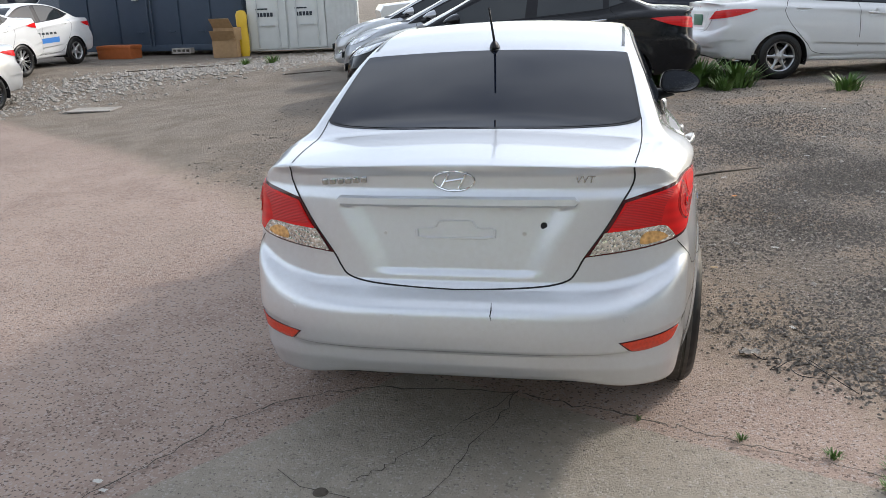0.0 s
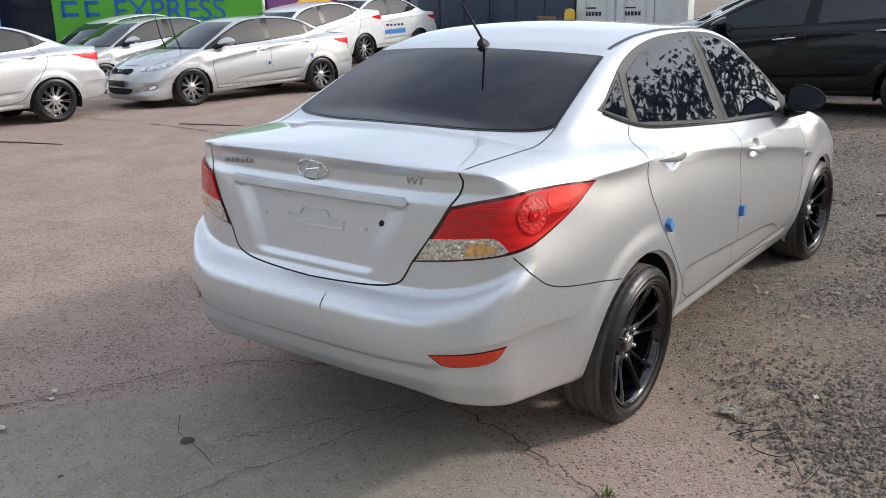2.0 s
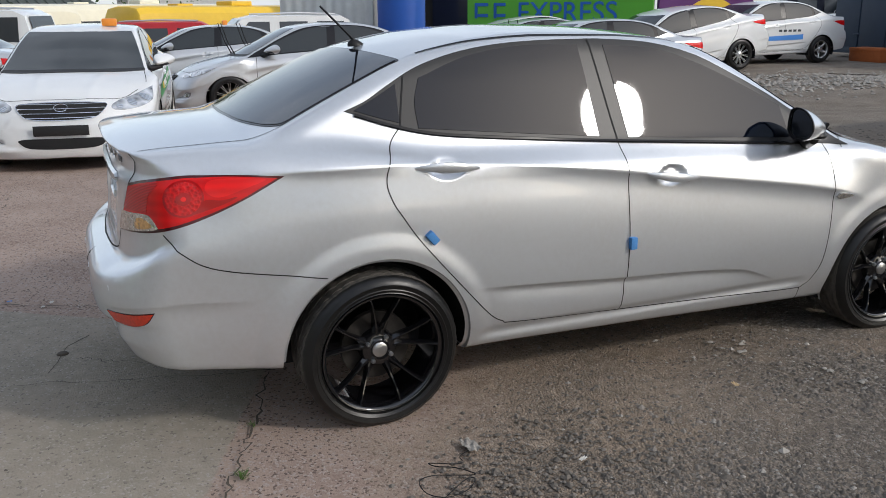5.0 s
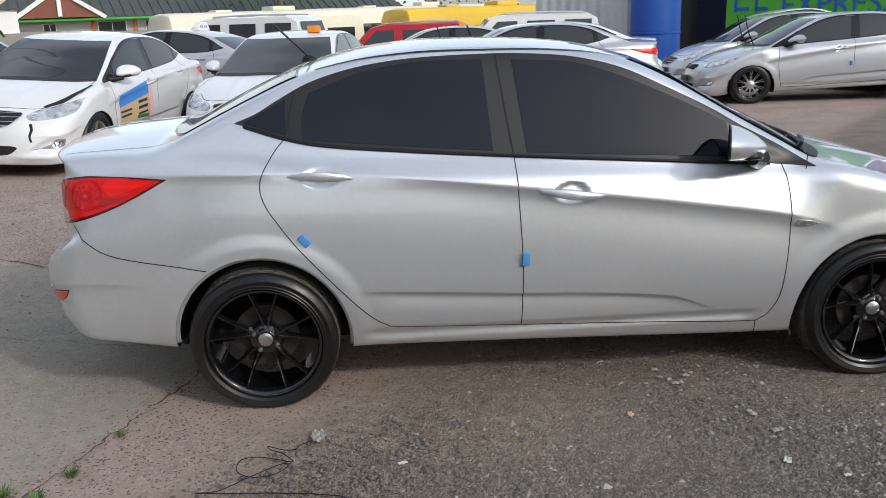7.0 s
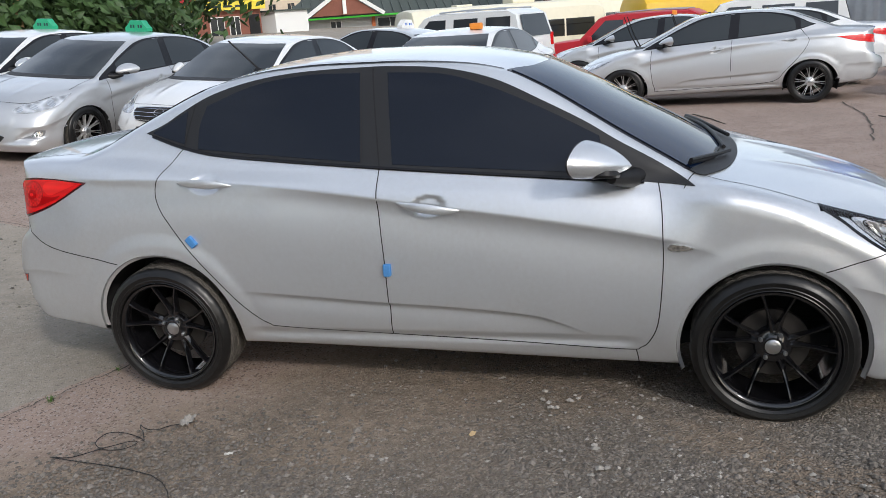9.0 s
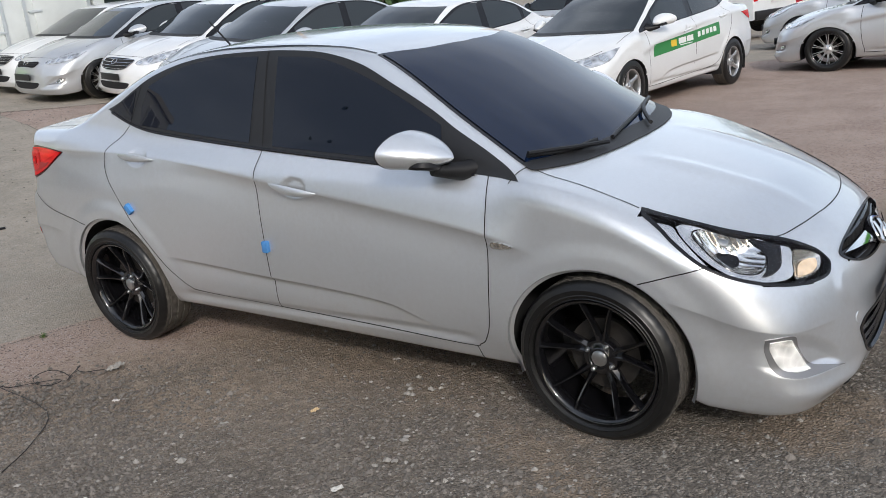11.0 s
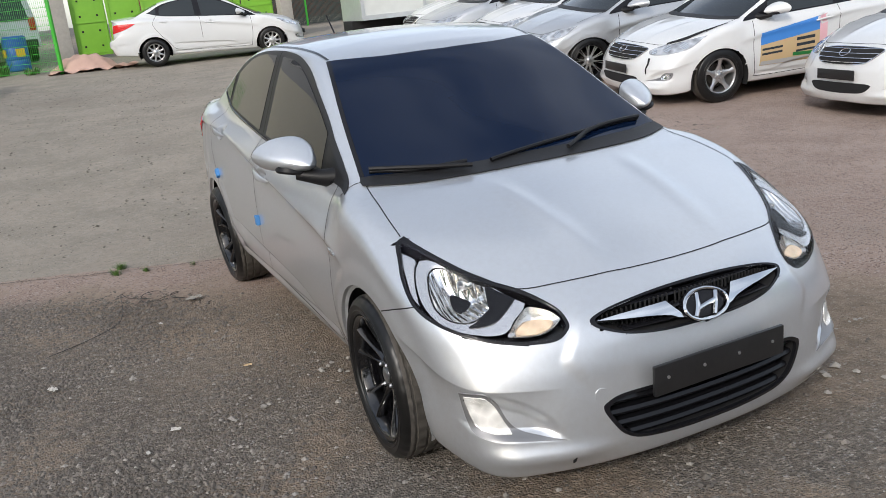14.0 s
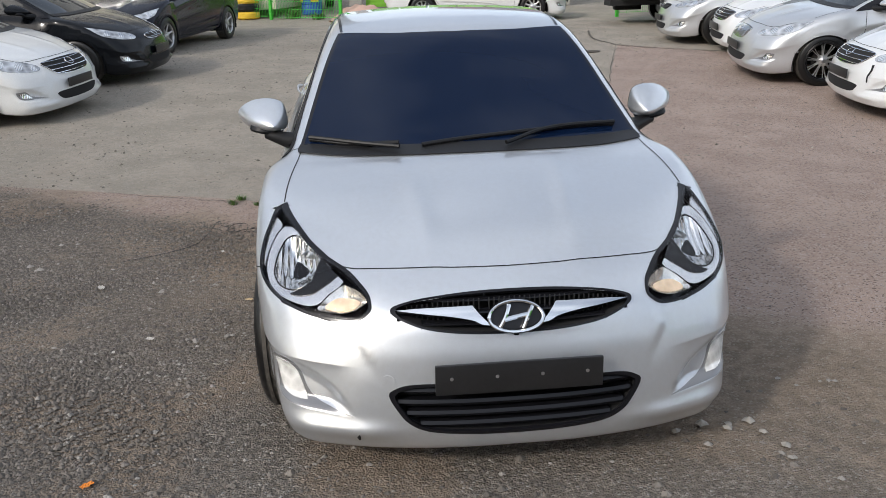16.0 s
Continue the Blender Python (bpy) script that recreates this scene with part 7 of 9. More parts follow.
for y, z in ((0.20, 0.70), (1.10, 0.62)):
    q = onto("side", np.array([y]), np.array([z]))[0] * np.array(K5)
    part("door_guard", box(-q[0] - 0.008, q[1], q[2], 0.03, 0.035, 0.06, 0.004), BLUE_FOAM, k5a, "blue foam door guard")
# green stripe, with plain bars for its words
decal(pine, SONATA, 0.42, 2.08, 0.735, 0.895, PRINT_GREEN, "door_stripe", 0.004, 0.610, 0.755)
for k, (y0, y1, za, zb) in enumerate(((0.52, 0.60, 0.775, 0.845), (0.63, 0.70, 0.770, 0.840), (0.73, 0.80, 0.765, 0.832), (0.84, 0.91, 0.755, 0.825), (0.95, 1.02, 0.745, 0.815), (1.14, 1.30, 0.715, 0.79), (1.32, 1.50, 0.705, 0.78), (1.17, 1.48, 0.685, 0.70))):
    decal(pine, SONATA, y0, y1, za + 0.01, zb + 0.005, TAXI_WHITE, "lettering_bar", 0.006, za + 0.002, zb - 0.003)
decal(pine, SONATA, 1.55, 1.68, 0.69, 0.77, YELLOW, "leaf_mark", 0.006)
# the advertisement: sky, building blocks, a pink edge and bars of writing
decal(dam, SONATA, 1.32, 2.08, 0.74, 0.90, SKY_BLUE, "door_picture", 0.004, 0.62, 0.76)
decal(dam, SONATA, 1.32, 2.08, 0.40, 0.74, PRINT_TAN, "door_picture", 0.004, 0.38, 0.62)
decal(dam, SONATA, 1.22, 1.32, 0.52, 0.92, PRINT_PINK, "door_picture", 0.004, 0.45, 0.90)
for y0, y1, za, zb in ((1.38, 1.62, 0.655, 0.69), (1.38, 1.62, 0.585, 0.62), (1.38, 1.62, 0.52, 0.545), (1.80, 2.06, 0.575, 0.60), (1.80, 2.06, 0.52, 0.545)):
    decal(dam, SONATA, y0, y1, za, zb, INK, "picture_bar", 0.006, za - 0.02, zb - 0.02)
decal(dam, SONATA, 1.34, 2.07, 0.405, 0.46, GREY_WALL, "picture_bar", 0.006, 0.385, 0.43)
decal(dam, SONATA, 1.36, 1.66, 0.46, 0.50, PRINT_GREEN, "picture_bar", 0.006)
for k in range(5):
    decal(tx, NF, 0.62 + 0.13 * k, 0.71 + 0.13 * k, 0.74, 0.79, INK, "lettering_bar", 0.005)
decal(tx, NF, 0.55, 1.5, 0.56, 0.68, SKY_BLUE, "door_stripe", 0.005, 0.54, 0.64)


def crumple(car):
    """The damaged front of the white taxi: the shade under a lifted bonnet edge as a dark strip, and a broken lamp
    surround.
    """
    sc = np.array(SONATA)
    for line, w in (([(0.735, 2.45), (0.72, 2.62), (0.69, 2.78), (0.64, 2.93), (0.54, 3.07)], [0.02, 0.035, 0.05, 0.06, 0.03]),):
        ln = rounded_path(line, 6, closed=False)
        wid = np.interp(np.linspace(0, 1, len(ln)), np.linspace(0, 1, len(w)), w)
        v, f = ribbon("top", ln, wid, 0.004)
        v, f = mirrored((np.array(v) * sc, f))
        part("bonnet_gap", (v, f), SHADE, car, "dark gap under the lifted bonnet")
    ln = rounded_path([(0.50, 0.56), (0.515, 0.50), (0.505, 0.44), (0.52, 0.38)], 6, closed=False)
    v, f = ribbon("front", ln, np.linspace(0.03, 0.018, len(ln)), 0.004)
    part("bumper_tear", mirrored((np.array(v) * sc, f)), SHADE, car, "torn bumper edge")


crumple(dam)


def wipers_up(car, sc):
    for x, lean in ((-0.28, -0.10), (0.18, -0.12)):
        q = onto("top", np.array([abs(x)]), np.array([2.40]))[0]
        p = np.array((x, 2.41, q[2])) * sc
        part("wiper", tube([tuple(p), tuple(p + (lean * 0.3, 0.10, 0.20)), tuple(p + (lean, 0.20, 0.50))], [0.012, 0.010, 0.008], 6), TRIM, car, "black wiper stood up off the glass")


wipers_up(k5a, K5)
wipers_up(k5b, K5)
wipers_up(r2e, K5)

# ---- buildings, vehicles and fences round the yard ----
def facing(x, y, yaw, z=None):
    return pose(x, y, float(ground_z(x, y)) if z is None else z, 0, 0, yaw)


def between(a, b, z=None):
    """A pose at a whose x axis runs to b; also the length."""
    d = Vector((b[0] - a[0], b[1] - a[1]))
    return pose(a[0], a[1], min(float(ground_z(*a)), float(ground_z(*b))) if z is None else z, 0, 0, math.degrees(math.atan2(d.y, d.x))), d.length


def letters(name, body, size, m, mat, parent, depth=0.01):
    c = bpy.data.curves.new(name, "FONT")
    c.body, c.size, c.extrude = body, size, depth
    c.materials.append(mat)
    ob = new(name, c)
    ob.parent = parent
    ob.matrix_local = m
    return ob


def corrugated(length, height, pitch=0.28, depth=0.03):
    """A folded steel wall in the plane y = 0, facing -y."""
    xs, v, f = [], [], []
    x = 0.0
    while x < length:
        for dx, y in ((0.0, 0.0), (0.10, 0.0), (0.14, -depth), (0.24, -depth)):
            xs.append((min(x + dx, length), y))
        x += pitch
    xs.append((length, 0.0))
    for px, py in xs:
        v += [(px, py, 0.12), (px, py, height)]
    f = [(2 * i, 2 * i + 2, 2 * i + 3, 2 * i + 1) for i in range(len(xs) - 1)]
    return v, f


def blue_container():
    m, n = between((-14.6, 18.6), (-8.95, 18.0))
    c = thing("shipping_container", "dark blue steel shipping container", "container", m)
    part("body", box(n / 2, 1.25, 1.42, n, 2.4, 2.6), CONT_BLUE, c, smooth=False)
    for i in range(6):
        part("side_panel", box(n * (i + 0.5) / 6, 0.035, 1.42, n / 6 - 0.05, 0.03, 2.42, 0.01), CONT_BLUE, c, smooth=False)
    part("bottom_rail", box(n / 2, 0.03, 0.20, n, 0.07, 0.16, 0.01), CONT_BLUE, c, smooth=False)
    part("top_rail", box(n / 2, 0.03, 2.70, n, 0.07, 0.12, 0.01), CONT_BLUE, c, smooth=False)
    for x in (n * 0.5, n * 0.52):
        part("locking_bar", tube([(x, -0.02, 0.25), (x, -0.02, 2.6)], 0.018, 8), CONT_BLUE, c)
    part("meter_box", box(n * 0.44, -0.03, 1.55, 0.16, 0.08, 0.22, 0.01), SHEET, c, "small grey switch box")
    for x in (n * 0.16, n * 0.45, n * 0.62, n * 0.78):
        part("latch", box(x, -0.01, 0.62, 0.22, 0.03, 0.04, 0.008), CONT_BLUE, c)


def white_container():
    m, n = between((-8.65, 17.55), (-6.75, 18.05))
    c = thing("storage_box", "white steel storage container with double doors and dark lettering", "container", m)
    part("body", box(n / 2 + 0.4, 0.75, 1.32, n + 0.8, 1.4, 2.45), CONT_WHITE, c, smooth=False)
    for i in (0, 1):
        d = part("door", box(n * (0.26 + 0.5 * i), 0.02, 1.32, n * 0.47, 0.06, 2.36, 0.01), CONT_WHITE, c, smooth=False)
        for x in (0.10, 0.37):
            part("locking_bar", tube([(n * (x + 0.03 + 0.5 * i), -0.045, 0.18), (n * (x + 0.03 + 0.5 * i), -0.045, 2.45)], 0.016, 8), SHEET, d)
        part("handle", box(n * (0.26 + 0.5 * i), -0.05, 0.72, 0.34, 0.03, 0.035, 0.006), SHEET, d)
        for k in range(5):
            part("lettering_bar", box(n * (0.14 + 0.5 * i) + 0.085 * k, -0.014, 0.98, 0.065, 0.008, 0.10), INK, d, smooth=False)
        part("lettering_bar", box(n * (0.19 + 0.5 * i), -0.014, 1.12, 0.30, 0.008, 0.035), INK, d, smooth=False)
        if not i:
            for r, cnt in ((2.05, 4), (1.82, 4), (1.58, 3)):
                for k in range(cnt):
                    part("lettering_bar", box(n * 0.15 + 0.13 * k, -0.014, r, 0.085, 0.008, 0.10), INK, d, smooth=False)
    part("side_sheet", moved(corrugated(0.8, 2.5, 0.12, 0.015), Matrix.Translation((n + 0.01, -0.02, 0))), SHEET, c, smooth=False)


def crate(name, label, cat, m, size, mat, lid=True, group=""):
    """A box with a lid rim, flaps or feet."""
    c = thing(name, label, cat, m, group)
    sx, sy, sz = size
    part("box_body", box(0, 0, sz / 2, sx, sy, sz, 0.012), mat, c)
    if lid:
        part("lid_rim", box(0, 0, sz * 0.86, sx + 0.03, sy + 0.03, sz * 0.2, 0.012), mat, c)
        for x in (-1, 1):
            part("foot", box(x * (sx / 2 - 0.08), 0, -0.03, 0.10, sy, 0.10, 0.01), mat, c)
    else:
        part("flap", moved(box(0, -sy * 0.35, 0, sx * 0.96, sy * 0.7, 0.008), Matrix.Translation((0, -sy / 2, sz)) @ Matrix.Rotation(radians(-50), 4, "X")), mat, c, smooth=False)
    return c


def green_board():
    m, n = between((-19.9, 10.0), (-15.7, 13.4))
    b = thing("billboard", "bright green board with blue capital letters", "sign", m)
    part("panel", box(n / 2, 0, 2.0, n, 0.12, 3.0), SIGN_GREEN, b, smooth=False)
    for x in (0.1, n / 2, n - 0.1):
        part("post", box(x, 0.12, 1.4, 0.12, 0.12, 2.9), SHEET, b, smooth=False)
    word = letters("lettering", "EXPRESS", 0.78, pose(1.55, -0.075, 1.50, 90, 0, 0), SIGN_BLUE, b)
    word.data.space_character = 1.0
    for x, w in ((0.45, 0.42), (1.02, 0.36)):
        part("lettering_bar", joined([box(x, -0.07, 1.98, w, 0.02, 0.09), box(x, -0.07, 1.68, w, 0.02, 0.09), box(x - w / 2 + 0.04, -0.07, 1.80, 0.08, 0.02, 0.4)]), SIGN_BLUE, b, smooth=False)
    for k in range(9):
        part("lettering_bar", box(1.9 + 0.26 * k, -0.07, 1.17, 0.19, 0.02, 0.30), SIGN_BLUE, b, smooth=False)
    m, n = between((-15.65, 13.5), (-15.3, 16.3))
    b = thing("billboard", "purple board with a yellow arc", "sign", m)
    part("panel", box(n / 2, 0, 2.0, n, 0.12, 3.0), SIGN_PURPLE, b, smooth=False)
    arc = [(n * 0.55 + 0.95 * math.cos(a), 0.72 + 0.85 * math.sin(a)) for a in np.linspace(0, math.pi, 30)]
    v, f = extruded(arc, 0, 0.02)
    part("arc", ([(x, -0.075 - z, y) for x, y, z in v], f), YELLOW, b, smooth=False)
    for k in range(7):
        part("lettering_bar", box(0.3 + 0.16 * k, -0.07, 1.75, 0.11, 0.02, 0.13), YELLOW, b, smooth=False)


def tank():
    t = thing("storage_tank", "tall blue cylindrical tank", "tank", facing(-20.9, 8.3, 0))
    part("shell", lathe([(0.0, 4.2), (0.55, 4.18), (0.68, 4.08), (0.70, 3.9), (0.70, 0.0)], 40, "z"), TANK_BLUE, t)
    for z in (1.2, 2.4, 3.6):
        part("hoop", lathe([(0.70, z - 0.03), (0.725, z - 0.02), (0.725, z + 0.02), (0.70, z + 0.03)], 40, "z"), TANK_BLUE, t)
    s = thing("site_cabin", "pale grey sheet-metal cabin", "cabin", facing(-23.0, 5.2, 65))
    part("body", box(1.4, 1.0, 1.6, 2.8, 2.0, 3.2), SHEET, s, smooth=False)
    part("wall_sheet", moved(corrugated(2.8, 3.2, 0.30, 0.02), Matrix.Translation((0, -0.005, 0))), SHEET, s, smooth=False)
    w = thing("workshop", "dark open workshop bay behind the tank", "building", facing(-25.5, 10.6, 60))
    # a flat near-black slab stands in for the shade inside the open bay
    part("body", box(0, 0, 2.2, 7.0, 0.3, 4.4), SHADE, w, smooth=False)
    part("door_frame", box(-1.0, -0.2, 2.0, 0.2, 0.1, 4.0), SHEET, w, smooth=False)
    part("roller_door", box(1.6, -0.2, 1.6, 2.0, 0.1, 3.2), NAVY, w, smooth=False)


def coach(label, mat, a, b, height, stripe=None, base=None):
    """A bus side-on: body with rounded roof, a band of panes and pillars, wheels."""
    m, n = between(a, b)
    g = thing("bus", label, "bus", m, "buses")
    prof = [(-1.05, 0.35), (-1.10, 0.8), (-1.10, height - 0.75), (-1.02, height - 0.25), (-0.85, height - 0.06), (-0.4, height), (0.4, height), (0.85, height - 0.06), (1.02, height - 0.25), (1.10, height - 0.75), (1.10, 0.8), (1.05, 0.35)]
    v, f, k = [], [], len(prof)
    ends = ((0.0, 0.93), (0.06, 0.98), (0.25, 1.0), (n - 0.6, 1.0), (n - 0.2, 0.975), (n, 0.92))
    for x, s in ends:
        v += [(x, y * s, 0.35 + (z - 0.35) * s) for y, z in prof]
    f = [(i * k + j, (i + 1) * k + j, (i + 1) * k + (j + 1) % k, i * k + (j + 1) % k) for i in range(len(ends) - 1) for j in range(k)]
    f += [tuple(range(k)), tuple(range(len(ends) * k - 1, (len(ends) - 1) * k - 1, -1))]
    part("body", (v, f), mat, g, sharp=30)
    count = max(4, int((n - 1.2) / 1.15))
    for i in range(count):
        w = (n - 1.3) / count
        win = part("window", box(0.85 + w * (i + 0.5), -1.095, height - 0.98, w - 0.07, 0.03, 0.62, 0.012), PANE_DARK, g, smooth=False)
        part("sash", box(0.85 + w * (i + 0.5), -1.112, height - 0.88, w - 0.07, 0.012, 0.025), GLOSS_TRIM, win, smooth=False)
    part("windscreen", box(0.02, 0, height - 1.05, 0.06, 1.85, 0.85, 0.02), PANE_DARK, g, smooth=False)
    part("driver_window", box(0.48, -1.095, height - 1.02, 0.55, 0.03, 0.66, 0.012), PANE_DARK, g, smooth=False)
    part("roof_unit", box(n * 0.6, 0, height + 0.07, 0.9, 0.9, 0.16, 0.04), mat, g)
    part("roof_hatch", box(n * 0.3, 0, height + 0.03, 0.6, 0.6, 0.07, 0.02), mat, g)
    if stripe:
        part("stripe", box(n / 2, -1.108, 1.25, n - 0.4, 0.012, 0.22), stripe, g, smooth=False)
    for x in (1.6, n - 1.7):
        part("wheel", moved(lathe([(0.0, -0.02), (0.22, -0.02), (0.25, 0.0), (0.40, 0.0), (0.42, 0.04), (0.42, 0.22)], 24, "y"), Matrix.Translation((x, -1.10, 0.42))), RUBBER, g)


def suv(label, mat, m):
    """A tall estate or van seen over the cars."""
    g = thing("estate_car", label, "car", m, "parked cars")
    side = [(-2.3, 0.35), (-2.35, 0.9), (-2.25, 1.05), (-1.35, 1.12), (-0.75, 1.72), (-0.4, 1.80), (1.9, 1.80), (2.15, 1.68), (2.32, 1.05), (2.34, 0.4)]
    v, k = [], len(side)
    rows = ((-0.92, 0.0), (-0.80, 0.03), (0.80, 0.03), (0.92, 0.0))
    for y, up in rows:
        v += [(x, y * (1 - 0.13 * max(z - 1.05, 0) / 0.75 * (1 if abs(y) > 0.9 else 1)), z + up) for x, z in side]
    f = [(i * k + j, i * k + (j + 1) % k, (i + 1) * k + (j + 1) % k, (i + 1) * k + j) for i in range(3) for j in range(k)]
    f += [tuple(range(k))[::-1], tuple(range(3 * k, 4 * k))]
    part("body", (v, f), mat, g, sharp=25)
    for s in (-1, 1):
        for x0, x1 in ((-0.98, -0.02), (0.06, 1.0), (1.08, 2.0)):
            pts = [(x0 + (0.18 if x0 > -0.9 else -0.12), 1.12), (x1, 1.12), (x1, 1.66), (x0 + (0.18 if x0 > -0.9 else 0.42), 1.66)]
            part("side_window", ([(x, s * (0.925 - 0.13 * (z - 1.05) / 0.75 * 0.92), z) for x, z in pts], [(0, 1, 2, 3) if s < 0 else (3, 2, 1, 0)]), PANE_DARK, g, smooth=False)
        for x in (-1.45, 1.40):
            part("wheel", moved(lathe([(0.0, -0.02), (0.20, -0.02), (0.22, 0.0), (0.33, 0.0), (0.35, 0.03), (0.35, 0.2)], 24, "y"), Matrix.Translation((x, -0.93 if s < 0 else 0.73, 0.35))), RUBBER, g)
        part("roof_rail", tube([(-0.3, s * 0.68, 1.85), (0.8, s * 0.68, 1.88), (1.8, s * 0.68, 1.85)], 0.02, 8), SATIN, g)
        part("tail_lamp", box(2.30, s * 0.80, 1.0, 0.08, 0.16, 0.34, 0.02), RED_LENS, g)
        part("wing_mirror", box(-1.0, s * 1.02, 1.15, 0.12, 0.18, 0.16, 0.03), mat, g)
    part("windscreen", ([(-1.37, y, 1.14) for y in (-0.78, 0.78)] + [(-0.80, y, 1.72) for y in (0.70, -0.70)], [(0, 1, 2, 3)]), PANE_DARK, g, smooth=False)
    part("rear_window", ([(2.34, y, 1.12) for y in (0.74, -0.74)] + [(2.19, y, 1.68) for y in (-0.66, 0.66)], [(0, 1, 2, 3)]), PANE_DARK, g, smooth=False)
    part("bumper", box(2.34, 0, 0.5, 0.14, 1.7, 0.22, 0.04), PLASTIC, g)
    part("rear_plate", box(2.36, 0, 0.86, 0.02, 0.36, 0.16), TAXI_WHITE, g, smooth=False)
    return g


def windows_on(parent, mat_frame, spots, y=-0.02):
    for x, z, w, h in spots:
        win = part("window", box(x, y, z, w + 0.12, 0.08, h + 0.12, 0.01), mat_frame, parent, smooth=False)
        part("pane", box(x, y - 0.045, z, w, 0.02, h), PANE_DARK, win, smooth=False)
        part("mullion", box(x, y - 0.06, z, 0.05, 0.03, h), mat_frame, win, smooth=False)


def houses():
    # low grey house with a long tiled roof and a white gable
    m, n = between((-69.0, -31.0), (-84.0, 2.0), -0.2)
    h = thing("house", "low grey house with dark green tiled hip roof and white gable", "house", m)
    part("wall", box(n / 2, 4.0, 1.1, n - 1.0, 7.0, 2.3), GREY_WALL, h, smooth=False)
    ridge = 4.4
    part("roof", ([(-0.6, -0.6, 2.25), (n + 0.6, -0.6, 2.25), (n + 0.6, 8.6, 2.25), (-0.6, 8.6, 2.25), (2.6, 4.0, ridge), (n - 1, 4.0, ridge), (-0.6, -0.6, 2.05), (n + 0.6, -0.6, 2.05), (n + 0.6, 8.6, 2.05), (-0.6, 8.6, 2.05)],
                  [(0, 1, 5, 4), (1, 2, 5), (2, 3, 4, 5), (3, 0, 4), (6, 7, 1, 0), (9, 8, 7, 6)]), ROOF_TILE, h, smooth=False)
    for k in range(int(n / 0.8)):
        x = 0.2 + 0.8 * k
        top = min(max((x + 0.6) / 3.2, 0.0), 1.0)
        part("roof_tile", tube([(x, -0.6, 2.30), (x + (0.0 if top >= 1 else 0.0), -0.6 + 4.6 * top, 2.30 + (ridge - 2.25) * top)], 0.07, 6), ROOF_TILE, h)
    g = part("gable", ([(2.4, -0.9, 2.3), (8.4, -0.9, 2.3), (5.4, -0.9, 4.3), (5.4, 3.0, 4.3)], [(0, 1, 2), (0, 2, 3), (2, 1, 3)]), BRICK_RED, h, smooth=False)
    for a, b in (((1.9, -1.0, 2.25), (5.4, -1.0, 4.55)), ((8.9, -1.0, 2.25), (5.4, -1.0, 4.55)), ((5.4, -1.0, 2.4), (5.4, -1.0, 4.3))):
        part("barge_board", tube([a, b], 0.22, 4), TAXI_WHITE, g)
    part("gutter", tube([(-0.6, -0.65, 2.1), (n + 0.6, -0.65, 2.1)], 0.09, 6), FENCE_GREEN, h)
    windows_on(h, TAXI_WHITE, [(9.5, 1.2, 2.2, 1.3), (13.2, 1.2, 1.8, 1.3), (4.6, 1.3, 0.9, 1.0), (17.5, 1.2, 1.6, 1.3)], 0.47)
    for x in (8.0, 11.4, 15.0):
        part("pillar", box(x, 0.42, 1.1, 0.3, 0.2, 2.2), ORANGE_WOOD, h, smooth=False)
    # brick shop under a yellow board
    m, n = between((-52.0, -32.5), (-60.0, -28.8), 0.4)
    s = thing("shop", "red brick shop under a long yellow signboard", "building", m)
    part("wall", box(n / 2, 3.0, 1.3, n, 6.0, 2.6), BRICK_RED, s, smooth=False)
    part("signboard", box(n / 2 - 0.3, -0.3, 3.15, n + 1.0, 0.3, 1.15), SIGN_YELLOW, s, "yellow signboard with red and grey bars")
    part("side_signboard", box(-0.9, 2.8, 3.15, 0.3, 6.5, 1.15), SIGN_YELLOW, s)
    for k, (x, w, mm) in enumerate(((0.5, 1.1, TAXI_WHITE), (1.9, 1.2, RED_PAINT), (3.9, 2.4, INK), (6.6, 2.2, INK))):
        part("lettering_bar", box(x, -0.46, 3.3, w, 0.02, 0.45 if mm is not INK else 0.14), mm, s, smooth=False)
    for k in range(6):
        part("lettering_bar", box(1.0 + 1.1 * k, -0.46, 2.85, 0.8, 0.02, 0.16), INK, s, smooth=False)
    windows_on(s, TAXI_WHITE, [(2.0, 1.4, 1.2, 1.3), (4.6, 1.4, 1.2, 1.3), (6.2, 1.4, 0.9, 1.3)])
    part("door", box(n - 0.7, -0.03, 1.1, 1.0, 0.06, 2.2), SHADE, s, smooth=False)
    part("roof_box", box(n * 0.2, 3, 4.2, n * 0.5, 3, 0.9), SKY_BLUE, s, smooth=False)
    a = thing("annex", "small white shed beside the shop", "building", facing(-62.5, -28.2, 155, 0.3))
    part("wall", box(0, 0, 1.2, 3.4, 2.5, 2.4), TAXI_WHITE, a, smooth=False)
    part("roof", box(0, 0, 2.45, 3.8, 2.9, 0.12), ROOF_TILE, a, smooth=False)
    # beige flats
    m, n = between((-92.0, -46.0), (-98.0, -33.0), 0.0)
    f = thing("apartment_block", "beige plastered apartment block with narrow windows", "building", m)
    part("wall", box(n / 2, 6, 9, n, 12, 18), PLASTER, f, smooth=False)
    windows_on(f, PLASTER, [(x, z, 0.8, 1.7) for z in (3.2, 6.4, 9.6, 12.8) for x in (3.0, 5.2, 9.0, 11.4)])
    for i, (x, y, w, hh) in enumerate(((-118, -8, 16, 12), (-122, 14, 14, 9), (-110, -62, 18, 13))):
        t = thing("town_house", "pale distant town building with rows of windows", "building", facing(x, y, 95, -0.2), "distant buildings")
        part("wall", box(0, 0, hh / 2, w, 9, hh), GREY_WALL if i else PLASTER, t, smooth=False)
        part("parapet", box(0, 0, hh + 0.25, w + 0.4, 9.4, 0.5), GREY_WALL, t, smooth=False)
